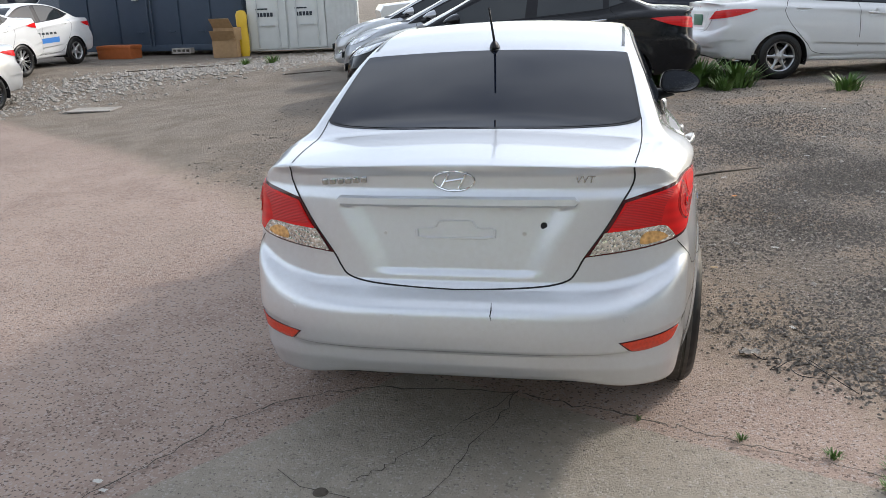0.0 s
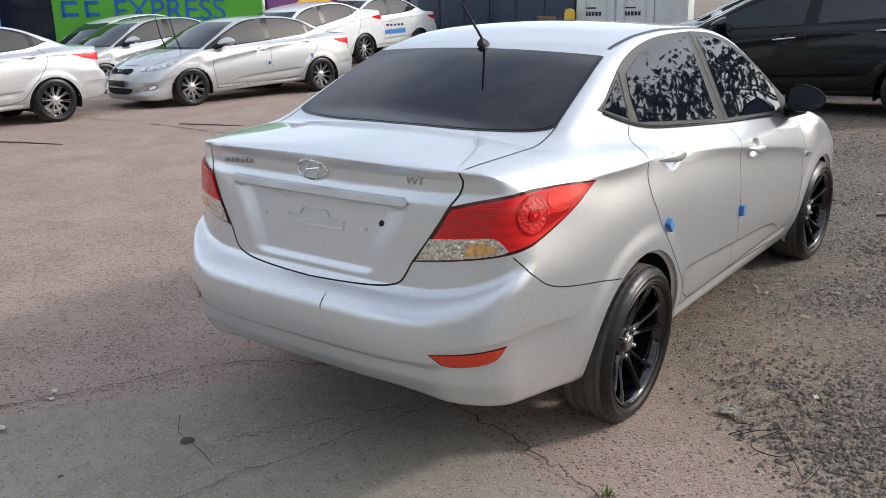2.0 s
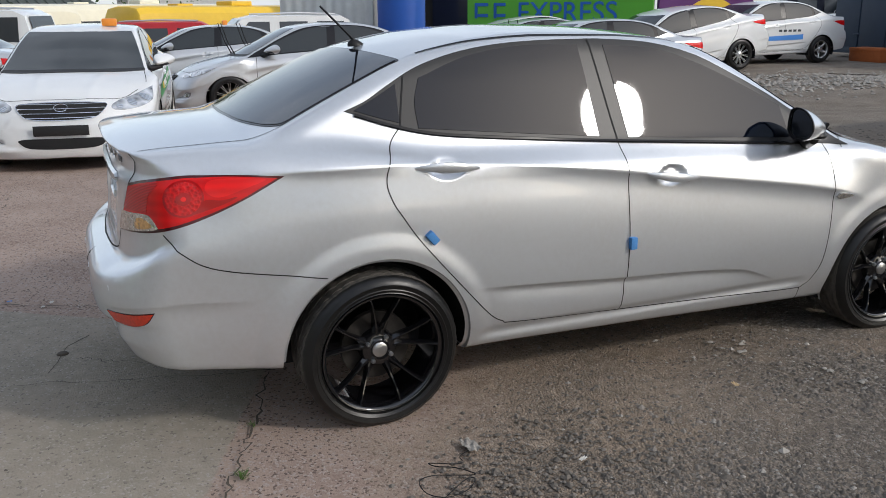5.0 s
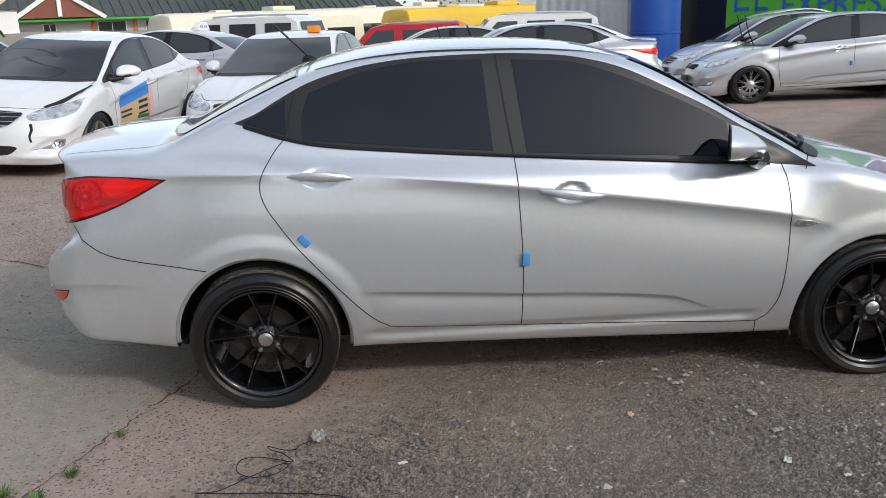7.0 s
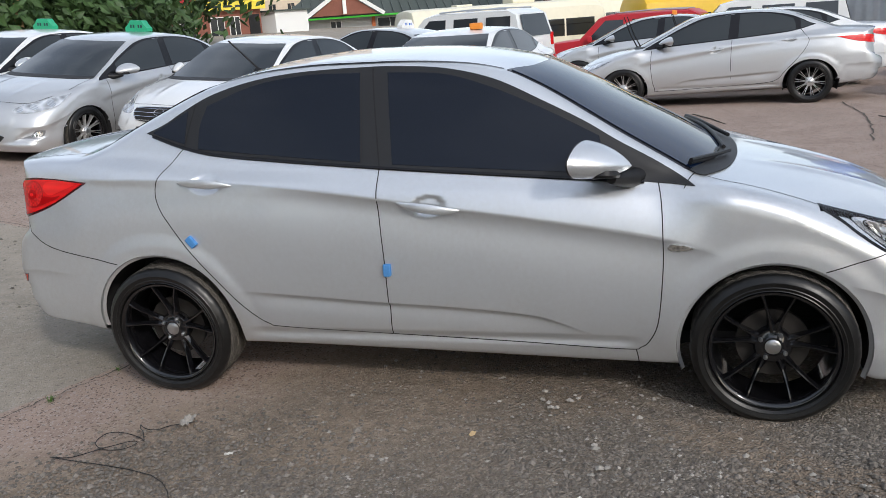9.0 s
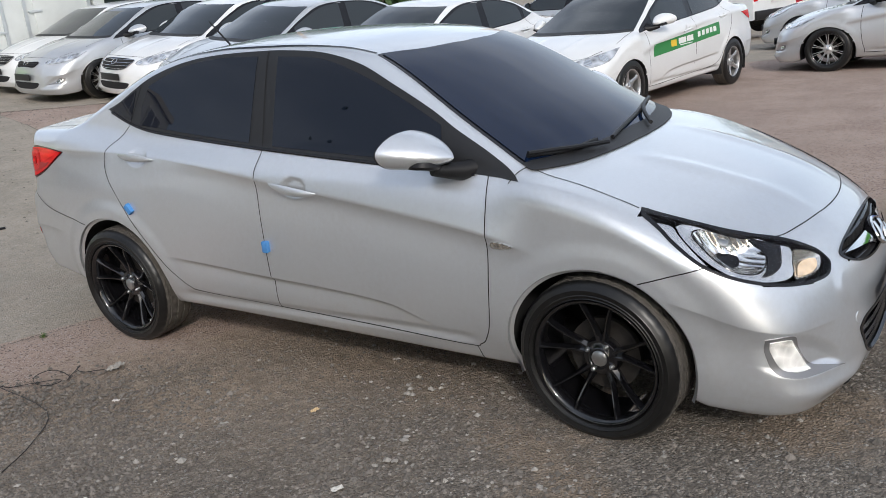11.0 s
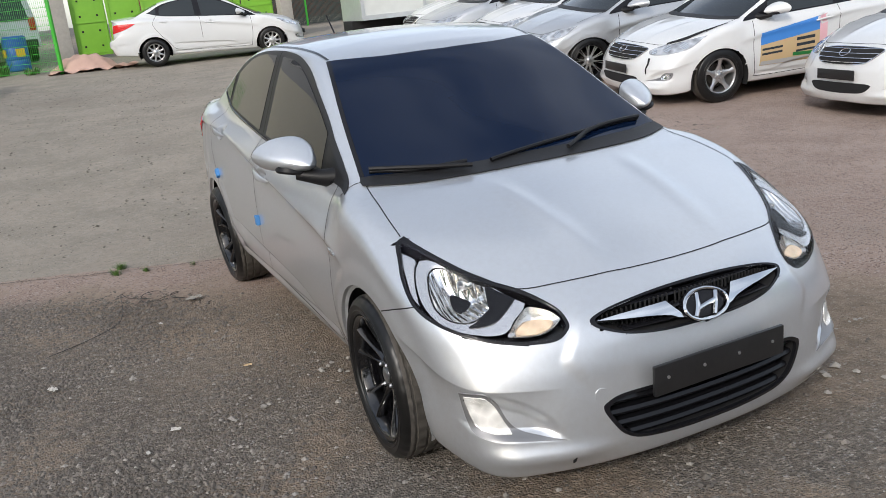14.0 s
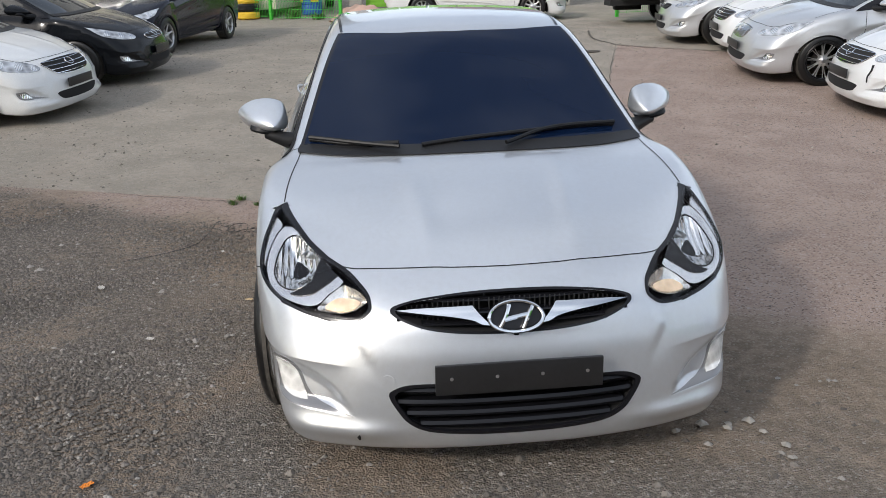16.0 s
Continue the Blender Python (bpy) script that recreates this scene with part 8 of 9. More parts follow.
        windows_on(t, TAXI_WHITE, [(-w / 2 + 1.5 + 2.4 * k, z, 1.3, 1.4) for z in np.arange(1.8, hh - 1, 3.0) for k in range(int((w - 2) / 2.4))], -4.52)


def side_buildings():
    """A brick shop past the wire fence and a block of flats beyond the office."""
    b = thing("brick_house", "two-storey brick house with blue boards and barred windows", "building", facing(-9.5, -31.5, 190))
    part("wall", box(0, 3.5, 3.0, 10.0, 7.0, 6.0), BRICK_RED, b, smooth=False)
    part("roof", box(0, 3.5, 6.1, 10.5, 7.5, 0.25), GREY_WALL, b, smooth=False)
    windows_on(b, TAXI_WHITE, [(x, z, 1.3, 1.2) for z in (1.7, 4.4) for x in (-3.4, -1.1, 1.2, 3.5)])
    for x in (-2.2, 0.2, 2.4):
        part("blue_board", box(x, -0.08, 2.85, 1.5, 0.08, 0.7), SKY_BLUE, b, smooth=False)
    f = thing("apartment_block", "grey block of flats with rows of windows", "building", facing(15.0, -36.0, 165))
    part("wall", box(0, 6, 9, 20, 12, 18), GREY_WALL, f, smooth=False)
    part("parapet", box(0, 6, 18.2, 20.4, 12.4, 0.4), CONCRETE, f, smooth=False)
    windows_on(f, TAXI_WHITE, [(-8.2 + 2.7 * k, z, 1.6, 1.5) for z in (2.0, 5.0, 8.0, 11.0, 14.0, 16.6) for k in range(7)])


def tree(label, x, y, height, spread, seed, z=None, leaf=1.0):
    """A tapered trunk with limbs, and a crown of many small leaf clumps with gaps."""
    rnd = random.Random(seed)
    t = thing("tree", label, "tree", facing(x, y, rnd.uniform(0, 360), z), "trees")
    top = height * 0.62
    limbs = [tube([(0, 0, 0), (0.08, 0.03, top * 0.4), (0.0, 0.1, top)], [0.05 * spread + 0.08, 0.04 * spread + 0.05, 0.06], 8)]
    tips = [(0, 0, height * 0.75)]
    for k in range(9):
        a, r, z0 = rnd.uniform(0, 6.28), spread * rnd.uniform(0.45, 0.95), top * rnd.uniform(0.35, 0.9)
        tip = (r * math.cos(a), r * math.sin(a), z0 + height * rnd.uniform(0.12, 0.4))
        limbs.append(tube([(0, 0.05, z0), (tip[0] * 0.5, tip[1] * 0.5, z0 + (tip[2] - z0) * 0.65), tip], [0.07, 0.045, 0.02], 6))
        tips.append(tip)
    part("trunk", joined(limbs), BARK, t)
    v, f = [], []
    for k in range(1500):
        base = tips[rnd.randrange(len(tips))]
        c = Vector(base) + Vector((rnd.gauss(0, 1), rnd.gauss(0, 1), rnd.gauss(0, 0.8))) * spread * 0.30
        s = rnd.uniform(0.10, 0.22) * (0.6 + 0.12 * spread) * leaf
        ax = Vector((rnd.uniform(-1, 1), rnd.uniform(-1, 1), rnd.uniform(-0.6, 1))).normalized()
        bx = ax.orthogonal().normalized()
        cx = ax.cross(bx)
        n = len(v)
        v += [(c + bx * s)[:], (c + cx * s * 0.55)[:], (c - bx * s)[:], (c - cx * s * 0.55)[:], (c + ax * s * 0.25)[:]]
        f += [(n, n + 1, n + 4), (n + 1, n + 2, n + 4), (n + 2, n + 3, n + 4), (n + 3, n, n + 4)]
    part("crown", (v, f), LEAF, t, smooth=False)


def box_truck():
    t = thing("box_truck", "white box truck with a steel-edged cargo body", "truck", facing(-5.0, -13.5, 174))
    part("cargo_box", box(1.75, 0, 1.82, 3.2, 1.75, 2.4, 0.02), CONT_WHITE, t, sharp=30)
    for x in (0.15, 1.55, 2.0, 3.35):
        part("edge_strip", box(x, 0, 1.82, 0.07, 1.79, 2.42), SHEET, t, smooth=False)
    part("side_door", box(2.65, -0.885, 1.8, 0.95, 0.02, 2.1, 0.005), CONT_WHITE, t, smooth=False)
    part("side_door", box(0.85, 0.885, 1.8, 1.1, 0.02, 2.1, 0.005), CONT_WHITE, t, smooth=False)
    for y in (-0.885, 0.885):
        part("door_latch", box(2.2, y, 1.35, 0.28, 0.05, 0.05, 0.01), SHEET, t)
        part("door_latch", box(1.45, y, 1.0, 0.22, 0.05, 0.05, 0.01), SHEET, t)
        part("bottom_rail", box(1.75, y, 0.66, 3.2, 0.04, 0.10), SHEET, t, smooth=False)
    part("chassis", box(2.3, 0, 0.50, 4.6, 0.8, 0.22), SHADE, t, smooth=False)
    part("fuel_tank", box(0.55, 0.60, 0.42, 0.6, 0.35, 0.30, 0.04), SHADE, t)
    part("mudguard", box(1.4, 0, 0.60, 0.8, 1.5, 0.06), SHADE, t, smooth=False)
    cab = [(3.5, 0.5), (3.5, 2.0), (3.75, 2.15), (4.55, 2.12), (5.05, 1.25), (5.12, 0.5)]
    k = len(cab)
    v = [(x, y, z) for y in (-0.82, 0.82) for x, z in cab]
    c = part("cab", (v, [tuple(range(k)), tuple(range(2 * k - 1, k - 1, -1))] + [(i, k + i, k + (i + 1) % k, (i + 1) % k) for i in range(k)]), CONT_WHITE, t, smooth=False)
    for y in (-0.83, 0.83):
        pts = [(3.72, 1.3), (4.85, 1.3), (4.5, 2.0), (3.8, 2.0)]
        part("cab_window", ([(x, y * 1.006, z) for x, z in pts], [(0, 1, 2, 3) if y < 0 else (3, 2, 1, 0)]), PANE_DARK, c, smooth=False)
        for x in (1.4, 4.3):
            w = part("wheel", moved(lathe([(0.0, -0.06), (0.10, -0.05), (0.13, -0.03), (0.17, -0.02), (0.20, 0.0), (0.30, 0.0), (0.325, 0.03), (0.325, 0.2)], 28, "y"), Matrix.Translation((x, -0.84, 0.325)) if y < 0 else Matrix.Translation((x, 0.84, 0.325)) @ Matrix.Rotation(math.pi, 4, "Z")), RUBBER, t)
            part("hub", moved(lathe([(0.0, -0.07), (0.07, -0.06), (0.10, -0.03), (0.16, -0.015)], 20, "y"), Matrix.Translation((x, -0.84, 0.325)) if y < 0 else Matrix.Translation((x, 0.84, 0.325)) @ Matrix.Rotation(math.pi, 4, "Z")), SHEET, w)


def mesh_fence(a, b, height, posts, mat_bar=None):
    """A welded-wire fence: posts, rails and many thin bars."""
    m, n = between(a, b)
    f = thing("wire_fence", "bright green welded-wire fence panel", "fence", m, "fences")
    for i in range(posts):
        x = n * i / (posts - 1)
        part("post", box(x, 0, height / 2 + 0.05, 0.07, 0.07, height + 0.1, 0.008), FENCE_GREEN, f)
    thick = 0.026 if mat_bar else 0.005
    wires = [box(0.05 * k + 0.025, 0, height / 2 + 0.05, thick, thick, height - 0.05) for k in range(int(n / 0.05))]
    wires += [box(n / 2, 0.006, 0.1 + 0.2 * k, n, 0.006, 0.008) for k in range(int(height / 0.2) + 1)]
    tagged(part("wire_mesh", joined(wires), mat_bar or FENCE_GREEN, f, smooth=False), kind="stuff")


def back_of_yard():
    mesh_fence((0.9, -16.7), (2.75, -18.0), 2.2, 2)
    mesh_fence((2.75, -18.0), (6.6, -20.4), 2.2, 3)
    mesh_fence((-5.75, -15.3), (-13.5, -17.5), 2.3, 4)
    mesh_fence((-4.9, -24.0), (-13.0, -26.5), 2.3, 4, ROOF_TILE)
    # embossed green gate leaves between concrete posts
    m, n = between((-5.2, -20.2), (0.25, -20.6))
    g = thing("yard_gate", "light green sheet-steel gate with embossed squares", "gate", m)
    count = 6
    for i in range(count):
        w = n / count
        leaf = part("gate_panel", box(w * (i + 0.5), 0, 1.35, w - 0.03, 0.05, 2.5, 0.01), GATE_GREEN, g, smooth=False)
        for z in (0.55, 1.35, 2.15):
            part("panel_frame", joined([box(w * (i + 0.5), 0.035, z - 0.36, w - 0.08, 0.03, 0.05), box(w * i + 0.07, 0.035, z, 0.05, 0.03, 0.72), box(w * (i + 1) - 0.07, 0.035, z, 0.05, 0.03, 0.72)]), GATE_GREEN, leaf, smooth=False)
            for dx in (-0.22, 0.22):
                for dz in (-0.2, 0.2):
                    part("stud", box(w * (i + 0.5) + dx, 0.03, z + dz, 0.05, 0.02, 0.05), SHADE, leaf, smooth=False)
    for x, y in ((0.55, -20.5), (-5.5, -20.1)):
        p = thing("gate_post", "square concrete gate post", "post", facing(x, y, 4), "gate posts")
        part("shaft", box(0, 0, 1.5, 0.36, 0.36, 3.0, 0.02), CONCRETE, p)
        part("cap", box(0, 0, 3.05, 0.46, 0.46, 0.12, 0.02), CONCRETE, p)
    b = thing("office", "cream office wall with a blue-framed glass door", "building", facing(5.8, -25.2, 172))
    part("wall", box(0, -3, 1.9, 8.0, 6.0, 3.8), CREAM, b, smooth=False)
    part("door", box(1.7, 0.03, 1.1, 1.0, 0.08, 2.2), SKY_BLUE, b, smooth=False)
    part("door_pane", box(1.7, 0.08, 1.15, 0.8, 0.03, 1.9), PANE_DARK, b, smooth=False)
    suv("white estate car behind the fence", WHITE, facing(2.4, -23.0, 100))
    d = thing("drum", "blue plastic drum with a yellow label", "drum", facing(1.75, -19.4, 20))
    part("shell", lathe([(0.0, 0.86), (0.24, 0.86), (0.28, 0.82), (0.29, 0.6), (0.275, 0.58), (0.29, 0.55), (0.29, 0.3), (0.275, 0.28), (0.29, 0.25), (0.28, 0.03), (0.24, 0.0)], 32, "z"), TANK_BLUE, d)
    part("label", moved(box(0, 0, 0, 0.012, 0.22, 0.2), Matrix.Translation((0.29, 0, 0.45))), YELLOW, d, smooth=False)
    part("label", moved(box(0, 0, 0, 0.22, 0.012, 0.2), Matrix.Translation((0, 0.29, 0.45))), YELLOW, d, smooth=False)
    for k in range(3):
        t = thing("tyre", "old tyre painted yellow in a pile" if k != 1 else "old black tyre in a pile", "tyre", facing(3.4, -18.5, 0, float(ground_z(3.4, -18.5)) + 0.1 + 0.2 * k), "tyre pile")
        part("ring", lathe([(0.18, -0.06), (0.20, -0.09), (0.28, -0.09), (0.31, -0.05), (0.31, 0.05), (0.28, 0.09), (0.20, 0.09), (0.18, 0.06)], 28, "z"), YELLOW if k != 1 else RUBBER, t)
    # a pink tarpaulin in folds
    n = 22
    v = [(1.9 * i / n - 0.95, 1.3 * j / n - 0.65, 0.34 * max(0.0, 1 - ((i / n - 0.62) ** 2 * 6 + (j / n - 0.5) ** 2 * 5)) + 0.05 * math.sin(i * 1.1) * math.sin(j * 0.7 + i * 0.3) + 0.03) for i in range(n + 1) for j in range(n + 1)]
    part("sheet", (v, [(i * (n + 1) + j, (i + 1) * (n + 1) + j, (i + 1) * (n + 1) + j + 1, i * (n + 1) + j + 1) for i in range(n) for j in range(n)]), TARP, thing("tarpaulin", "crumpled pink tarpaulin heaped on the ground", "tarpaulin", facing(0.15, -17.0, -12)))


blue_container()
white_container()
crate("storage_box", "orange painted wooden box before the container", "box", facing(-12.3, 17.55, -5), (1.0, 0.5, 0.34), ORANGE_WOOD)
crate("cardboard_box", "brown cardboard box with open flap", "box", facing(-9.05, 17.1, 8), (0.62, 0.45, 0.42), CARD, False, "cardboard boxes")
crate("cardboard_box", "brown cardboard box on another", "box", facing(-9.0, 17.1, -6, float(ground_z(-9, 17.1)) + 0.42), (0.58, 0.42, 0.30), CARD, False, "cardboard boxes")
sack = thing("tarpaulin_roll", "upright roll of yellow tarpaulin", "roll", facing(-8.72, 17.35, 0))
part("roll", lathe([(0.0, 1.12), (0.10, 1.10), (0.14, 1.0), (0.13, 0.7), (0.15, 0.4), (0.14, 0.1), (0.12, 0.0)], 18, "z"), YELLOW, sack)
blk_ob = thing("concrete_block", "grey hollow concrete block", "block", facing(-10.6, 17.75, -5))
part("block", joined([box(0, 0, 0.10, 0.55, 0.19, 0.03), box(0, 0, 0.20, 0.55, 0.19, 0.03)] + [box(x, 0, 0.15, 0.03, 0.19, 0.1) for x in (-0.26, -0.13, 0.0, 0.13, 0.26)]), CONCRETE, blk_ob, smooth=False)
green_board()
tank()
coach("yellow minibus with dark windows", YELLOW, (-26.9, 0.9), (-30.4, 7.6), 2.62, GLOSS_TRIM)
coach("cream bus with dark windows", CREAM, (-26.2, -7.0), (-30.6, -0.8), 2.70)
coach("cream bus behind another", CREAM, (-34.0, -2.8), (-38.0, 6.0), 2.75)
suv("white estate car with roof rails", WHITE, facing(-20.6, 4.2, 88))
suv("red van standing before the buses", RED_PAINT, facing(-23.5, 1.0, 80))
suv("white estate car parked behind the taxis", WHITE, facing(-20.1, -3.4, 70))
suv("white pickup beyond the row", WHITE, facing(-17.5, 24.0, 70))
suv("dark estate car beyond the purple board", NAVY, facing(-20.0, 23.0, 70))
suv("white van seen past the containers", WHITE, facing(-3.9, 21.5, 20))
houses()
pole = thing("utility_pole", "brown utility pole with a wire", "pole", facing(-27.5, -24.0, 0))
part("shaft", tube([(0, 0, 0), (0.02, 0, 4), (-0.1, 0, 8.5)], [0.17, 0.15, 0.11], 12), CARD, pole)
part("wire", tube([(0, 0, 7.2), (9, 9, 6.6), (18, 20, 6.9)], 0.012, 6), TRIM, pole)
for i, (x, y, hh, sp) in enumerate(((-33, -33, 9, 4.5), (-40, -38, 11, 5.5), (-46, -33, 10, 5), (-27, -36, 10, 5), (-52, -42, 12, 6), (-36, -45, 12, 6), (-22, -33, 8, 4.2), (-17, -29, 6, 3.4), (-13, -31, 6.5, 3.4), (-72, -8, 9, 5), (-90, 6, 9, 5.5), (-58, -38, 9, 4.5))):
    tree("leafy green tree behind the yard", x, y, hh, sp, 10 + i)
for i, (x, y, hh, sp) in enumerate(((22, -18, 9, 5), (28, -8, 10, 5.5), (20, -30, 10, 5), (33, 4, 9, 5), (36, -22, 12, 6), (30, 16, 9, 5))):
    tree("leafy green tree across the yard", x, y, hh, sp, 40 + i, None, 1.2)
for i, (x, y, hh, sp) in enumerate(((-27, -29.5, 4.2, 2.6), (-29, -28, 3.8, 2.4), (-31, -26.8, 4.4, 2.6), (-32.8, -25.2, 3.8, 2.4), (-34.4, -23.5, 4.0, 2.3), (-25.5, -31, 4.4, 2.6), (-30, -31, 6.0, 3.4), (-34, -28, 6.0, 3.4), (-24, -33, 4.5, 2.8))):
    tree("bushy green tree beyond the fence", x, y, hh, sp, 70 + i, float(ground_z(x, y)) - 0.30 * hh, 1.5)
for i, (x, y, hh, sp) in enumerate(((-29, -25, 6.5, 3.4), (-31.5, -22.5, 6.0, 3.2), (-27, -27.5, 6.5, 3.4), (-24.5, -29, 6.0, 3.2), (-36, -24, 8.5, 4.2), (-33, -29, 9.0, 4.5), (-28, -33, 9.0, 4.5))):
    tree("dense green tree behind the parked taxis", x, y, hh, sp, 110 + i, float(ground_z(x, y)) - 0.32 * hh, 1.6)
for i, (x, y, hh, sp) in enumerate(((16, 4, 6.5, 3.6), (19, 9, 7.0, 3.8), (11, 28, 9.0, 4.6), (15, 22, 8.0, 4.2), (6, 31, 9.0, 4.6), (14, -6, 8.0, 4.2), (17, -12, 9.0, 4.6))):
    tree("leafy green tree beside the yard", x, y, hh, sp, 130 + i, None, 1.2)
side_buildings()
box_truck()
back_of_yard()

# ---- loose stones, scraps, weeds, cracks ----
def clod(rnd, size):
    """A broken stone: a squashed, chipped octahedron-like lump."""
    v = []
    for d in ((1, 0, 0), (-1, 0, 0), (0, 1, 0), (0, -1, 0), (0, 0, 1), (0, 0, -0.5), (0.7, 0.7, 0.3), (-0.6, 0.7, 0.2), (0.6, -0.7, 0.3), (-0.7, -0.6, 0.25)):
        v.append(tuple(c * size * rnd.uniform(0.6, 1.1) for c in d))
    f = [(0, 6, 4), (6, 2, 4), (2, 7, 4), (7, 1, 4), (1, 9, 4), (9, 3, 4), (3, 8, 4), (8, 0, 4), (6, 0, 5), (2, 6, 5), (7, 2, 5), (1, 7, 5), (9, 1, 5), (3, 9, 5), (8, 3, 5), (0, 8, 5)]
    return v, f


def scatter(name, label, mat, count, spots, sizes, seed, category="gravel"):
    """Many stones in one mesh, where spots(rnd) puts them."""
    rnd = random.Random(seed)
    kinds = [clod(rnd, 1.0) for _ in range(24)]
    kv = np.array([k[0] for k in kinds])
    faces = np.array(kinds[0][1])
    verts = []
    for i in range(count):
        x, y = spots(rnd)
        s = rnd.uniform(*sizes) * rnd.choice((0.7, 0.8, 1.0, 1.0, 1.4))
        a = rnd.uniform(0, 6.28)
        c, q = math.cos(a), math.sin(a)
        k = kv[rnd.randrange(24)] * s * (1, 1, 0.75)
        verts.append(np.stack([x + k[:, 0] * c - k[:, 1] * q, y + k[:, 0] * q + k[:, 1] * c, k[:, 2]], 1))
    v = np.concatenate(verts)
    base = np.repeat(ground_z(v[::10, 0], v[::10, 1]), 10)
    v[:, 2] += base
    f = (faces[None] + 10 * np.arange(count)[:, None, None]).reshape(-1, 3)
    tagged(new(name, mesh_of(name, v, f, mat, False)), label, category, kind="stuff")


def stone_side(x, y):
    return 0.63 * x + 0.776 * y - 0.727


def in_gravel(x0, x1, y0, y1, edge=0.25, fade=1.1):
    """Spots on the stony side of the yard, thinning out towards the near edges of a stretch."""
    def spot(rnd):
        while True:
            x, y = rnd.uniform(x0, x1), rnd.uniform(y0, y1)
            if rnd.random() > min((x - x0) / fade, 1.0) * min((y - y0) / fade, 1.0) * min((y1 - y) / fade, 1.0):
                continue
            if stone_side(x, y) > rnd.uniform(-edge, 1.0) * edge:
                return x, y
    return spot


def clustered(x0, x1, y0, y1):
    """Spots in loose heaps rather than evenly strewn."""
    place, heaps = in_gravel(x0, x1, y0, y1), []

    def spot(rnd):
        if len(heaps) < 26:
            heaps.append(place(rnd))
        if rnd.random() < 0.3:
            return place(rnd)
        x, y = rnd.choice(heaps)
        return x + rnd.gauss(0, 0.22), y + rnd.gauss(0, 0.16)
    return spot


def anywhere(x0, x1, y0, y1):
    return lambda rnd: (rnd.uniform(x0, x1), rnd.uniform(y0, y1))


scatter("gravel", "loose dark grey crushed stone", STONE, 26000, in_gravel(-0.6, 4.6, -3.0, 6.8), (0.003, 0.0085), 1)
scatter("gravel", "coarse dark grey crushed stone", STONE, 34000, in_gravel(0.85, 4.4, -1.2, 5.4), (0.005, 0.0125), 12)
scatter("gravel", "loose dark grey crushed stone", STONE, 9000, in_gravel(-4.0, 9.0, 2.5, 9.5), (0.007, 0.018), 2)
scatter("gravel", "thick bed of dark grey crushed stone", STONE, 26000, in_gravel(0.95, 4.0, -1.0, 4.4), (0.006, 0.0125), 15)
scatter("gravel", "loose broken stone lumps", STONE, 1500, in_gravel(0.6, 4.8, -1.6, 6.4), (0.006, 0.016), 7)
scatter("gravel", "mixed pale and grey broken stone", PALE_STONE, 2600, in_gravel(-0.4, 4.4, 0.6, 7.2), (0.004, 0.011), 19)
scatter("gravel", "coarse grey stone ahead of the saloon", STONE, 9000, in_gravel(0.2, 3.6, 3.6, 7.2), (0.006, 0.0135), 23)
scatter("grit", "tan grit strewn over the yard", TAN_STONE, 6500, anywhere(-5.0, 4.5, -14.0, -1.5), (0.005, 0.015), 9)
scatter("chippings", "scattered pale stone chips", PALE_STONE, 900, clustered(0.2, 5.0, -2.4, 7.5), (0.004, 0.013), 3)
scatter("shards", "pale flat stone shards in the gravel", PALE_STONE, 170, clustered(0.7, 4.6, 0.4, 7.0), (0.008, 0.020), 11)
scatter("grit", "fine grit strewn on the concrete", STONE, 2600, anywhere(-4.0, 4.0, -4.0, 2.0), (0.0025, 0.006), 4)
scatter("rubble", "pale broken rubble in a strip", PALE_STONE, 2600, lambda r: (lambda t, w: (-10.4 + 4.6 * t + w * 0.5, 10.0 + 6.4 * t - w * 0.9))(r.uniform(0, 1), r.gauss(0, 0.9)), (0.02, 0.055), 5)


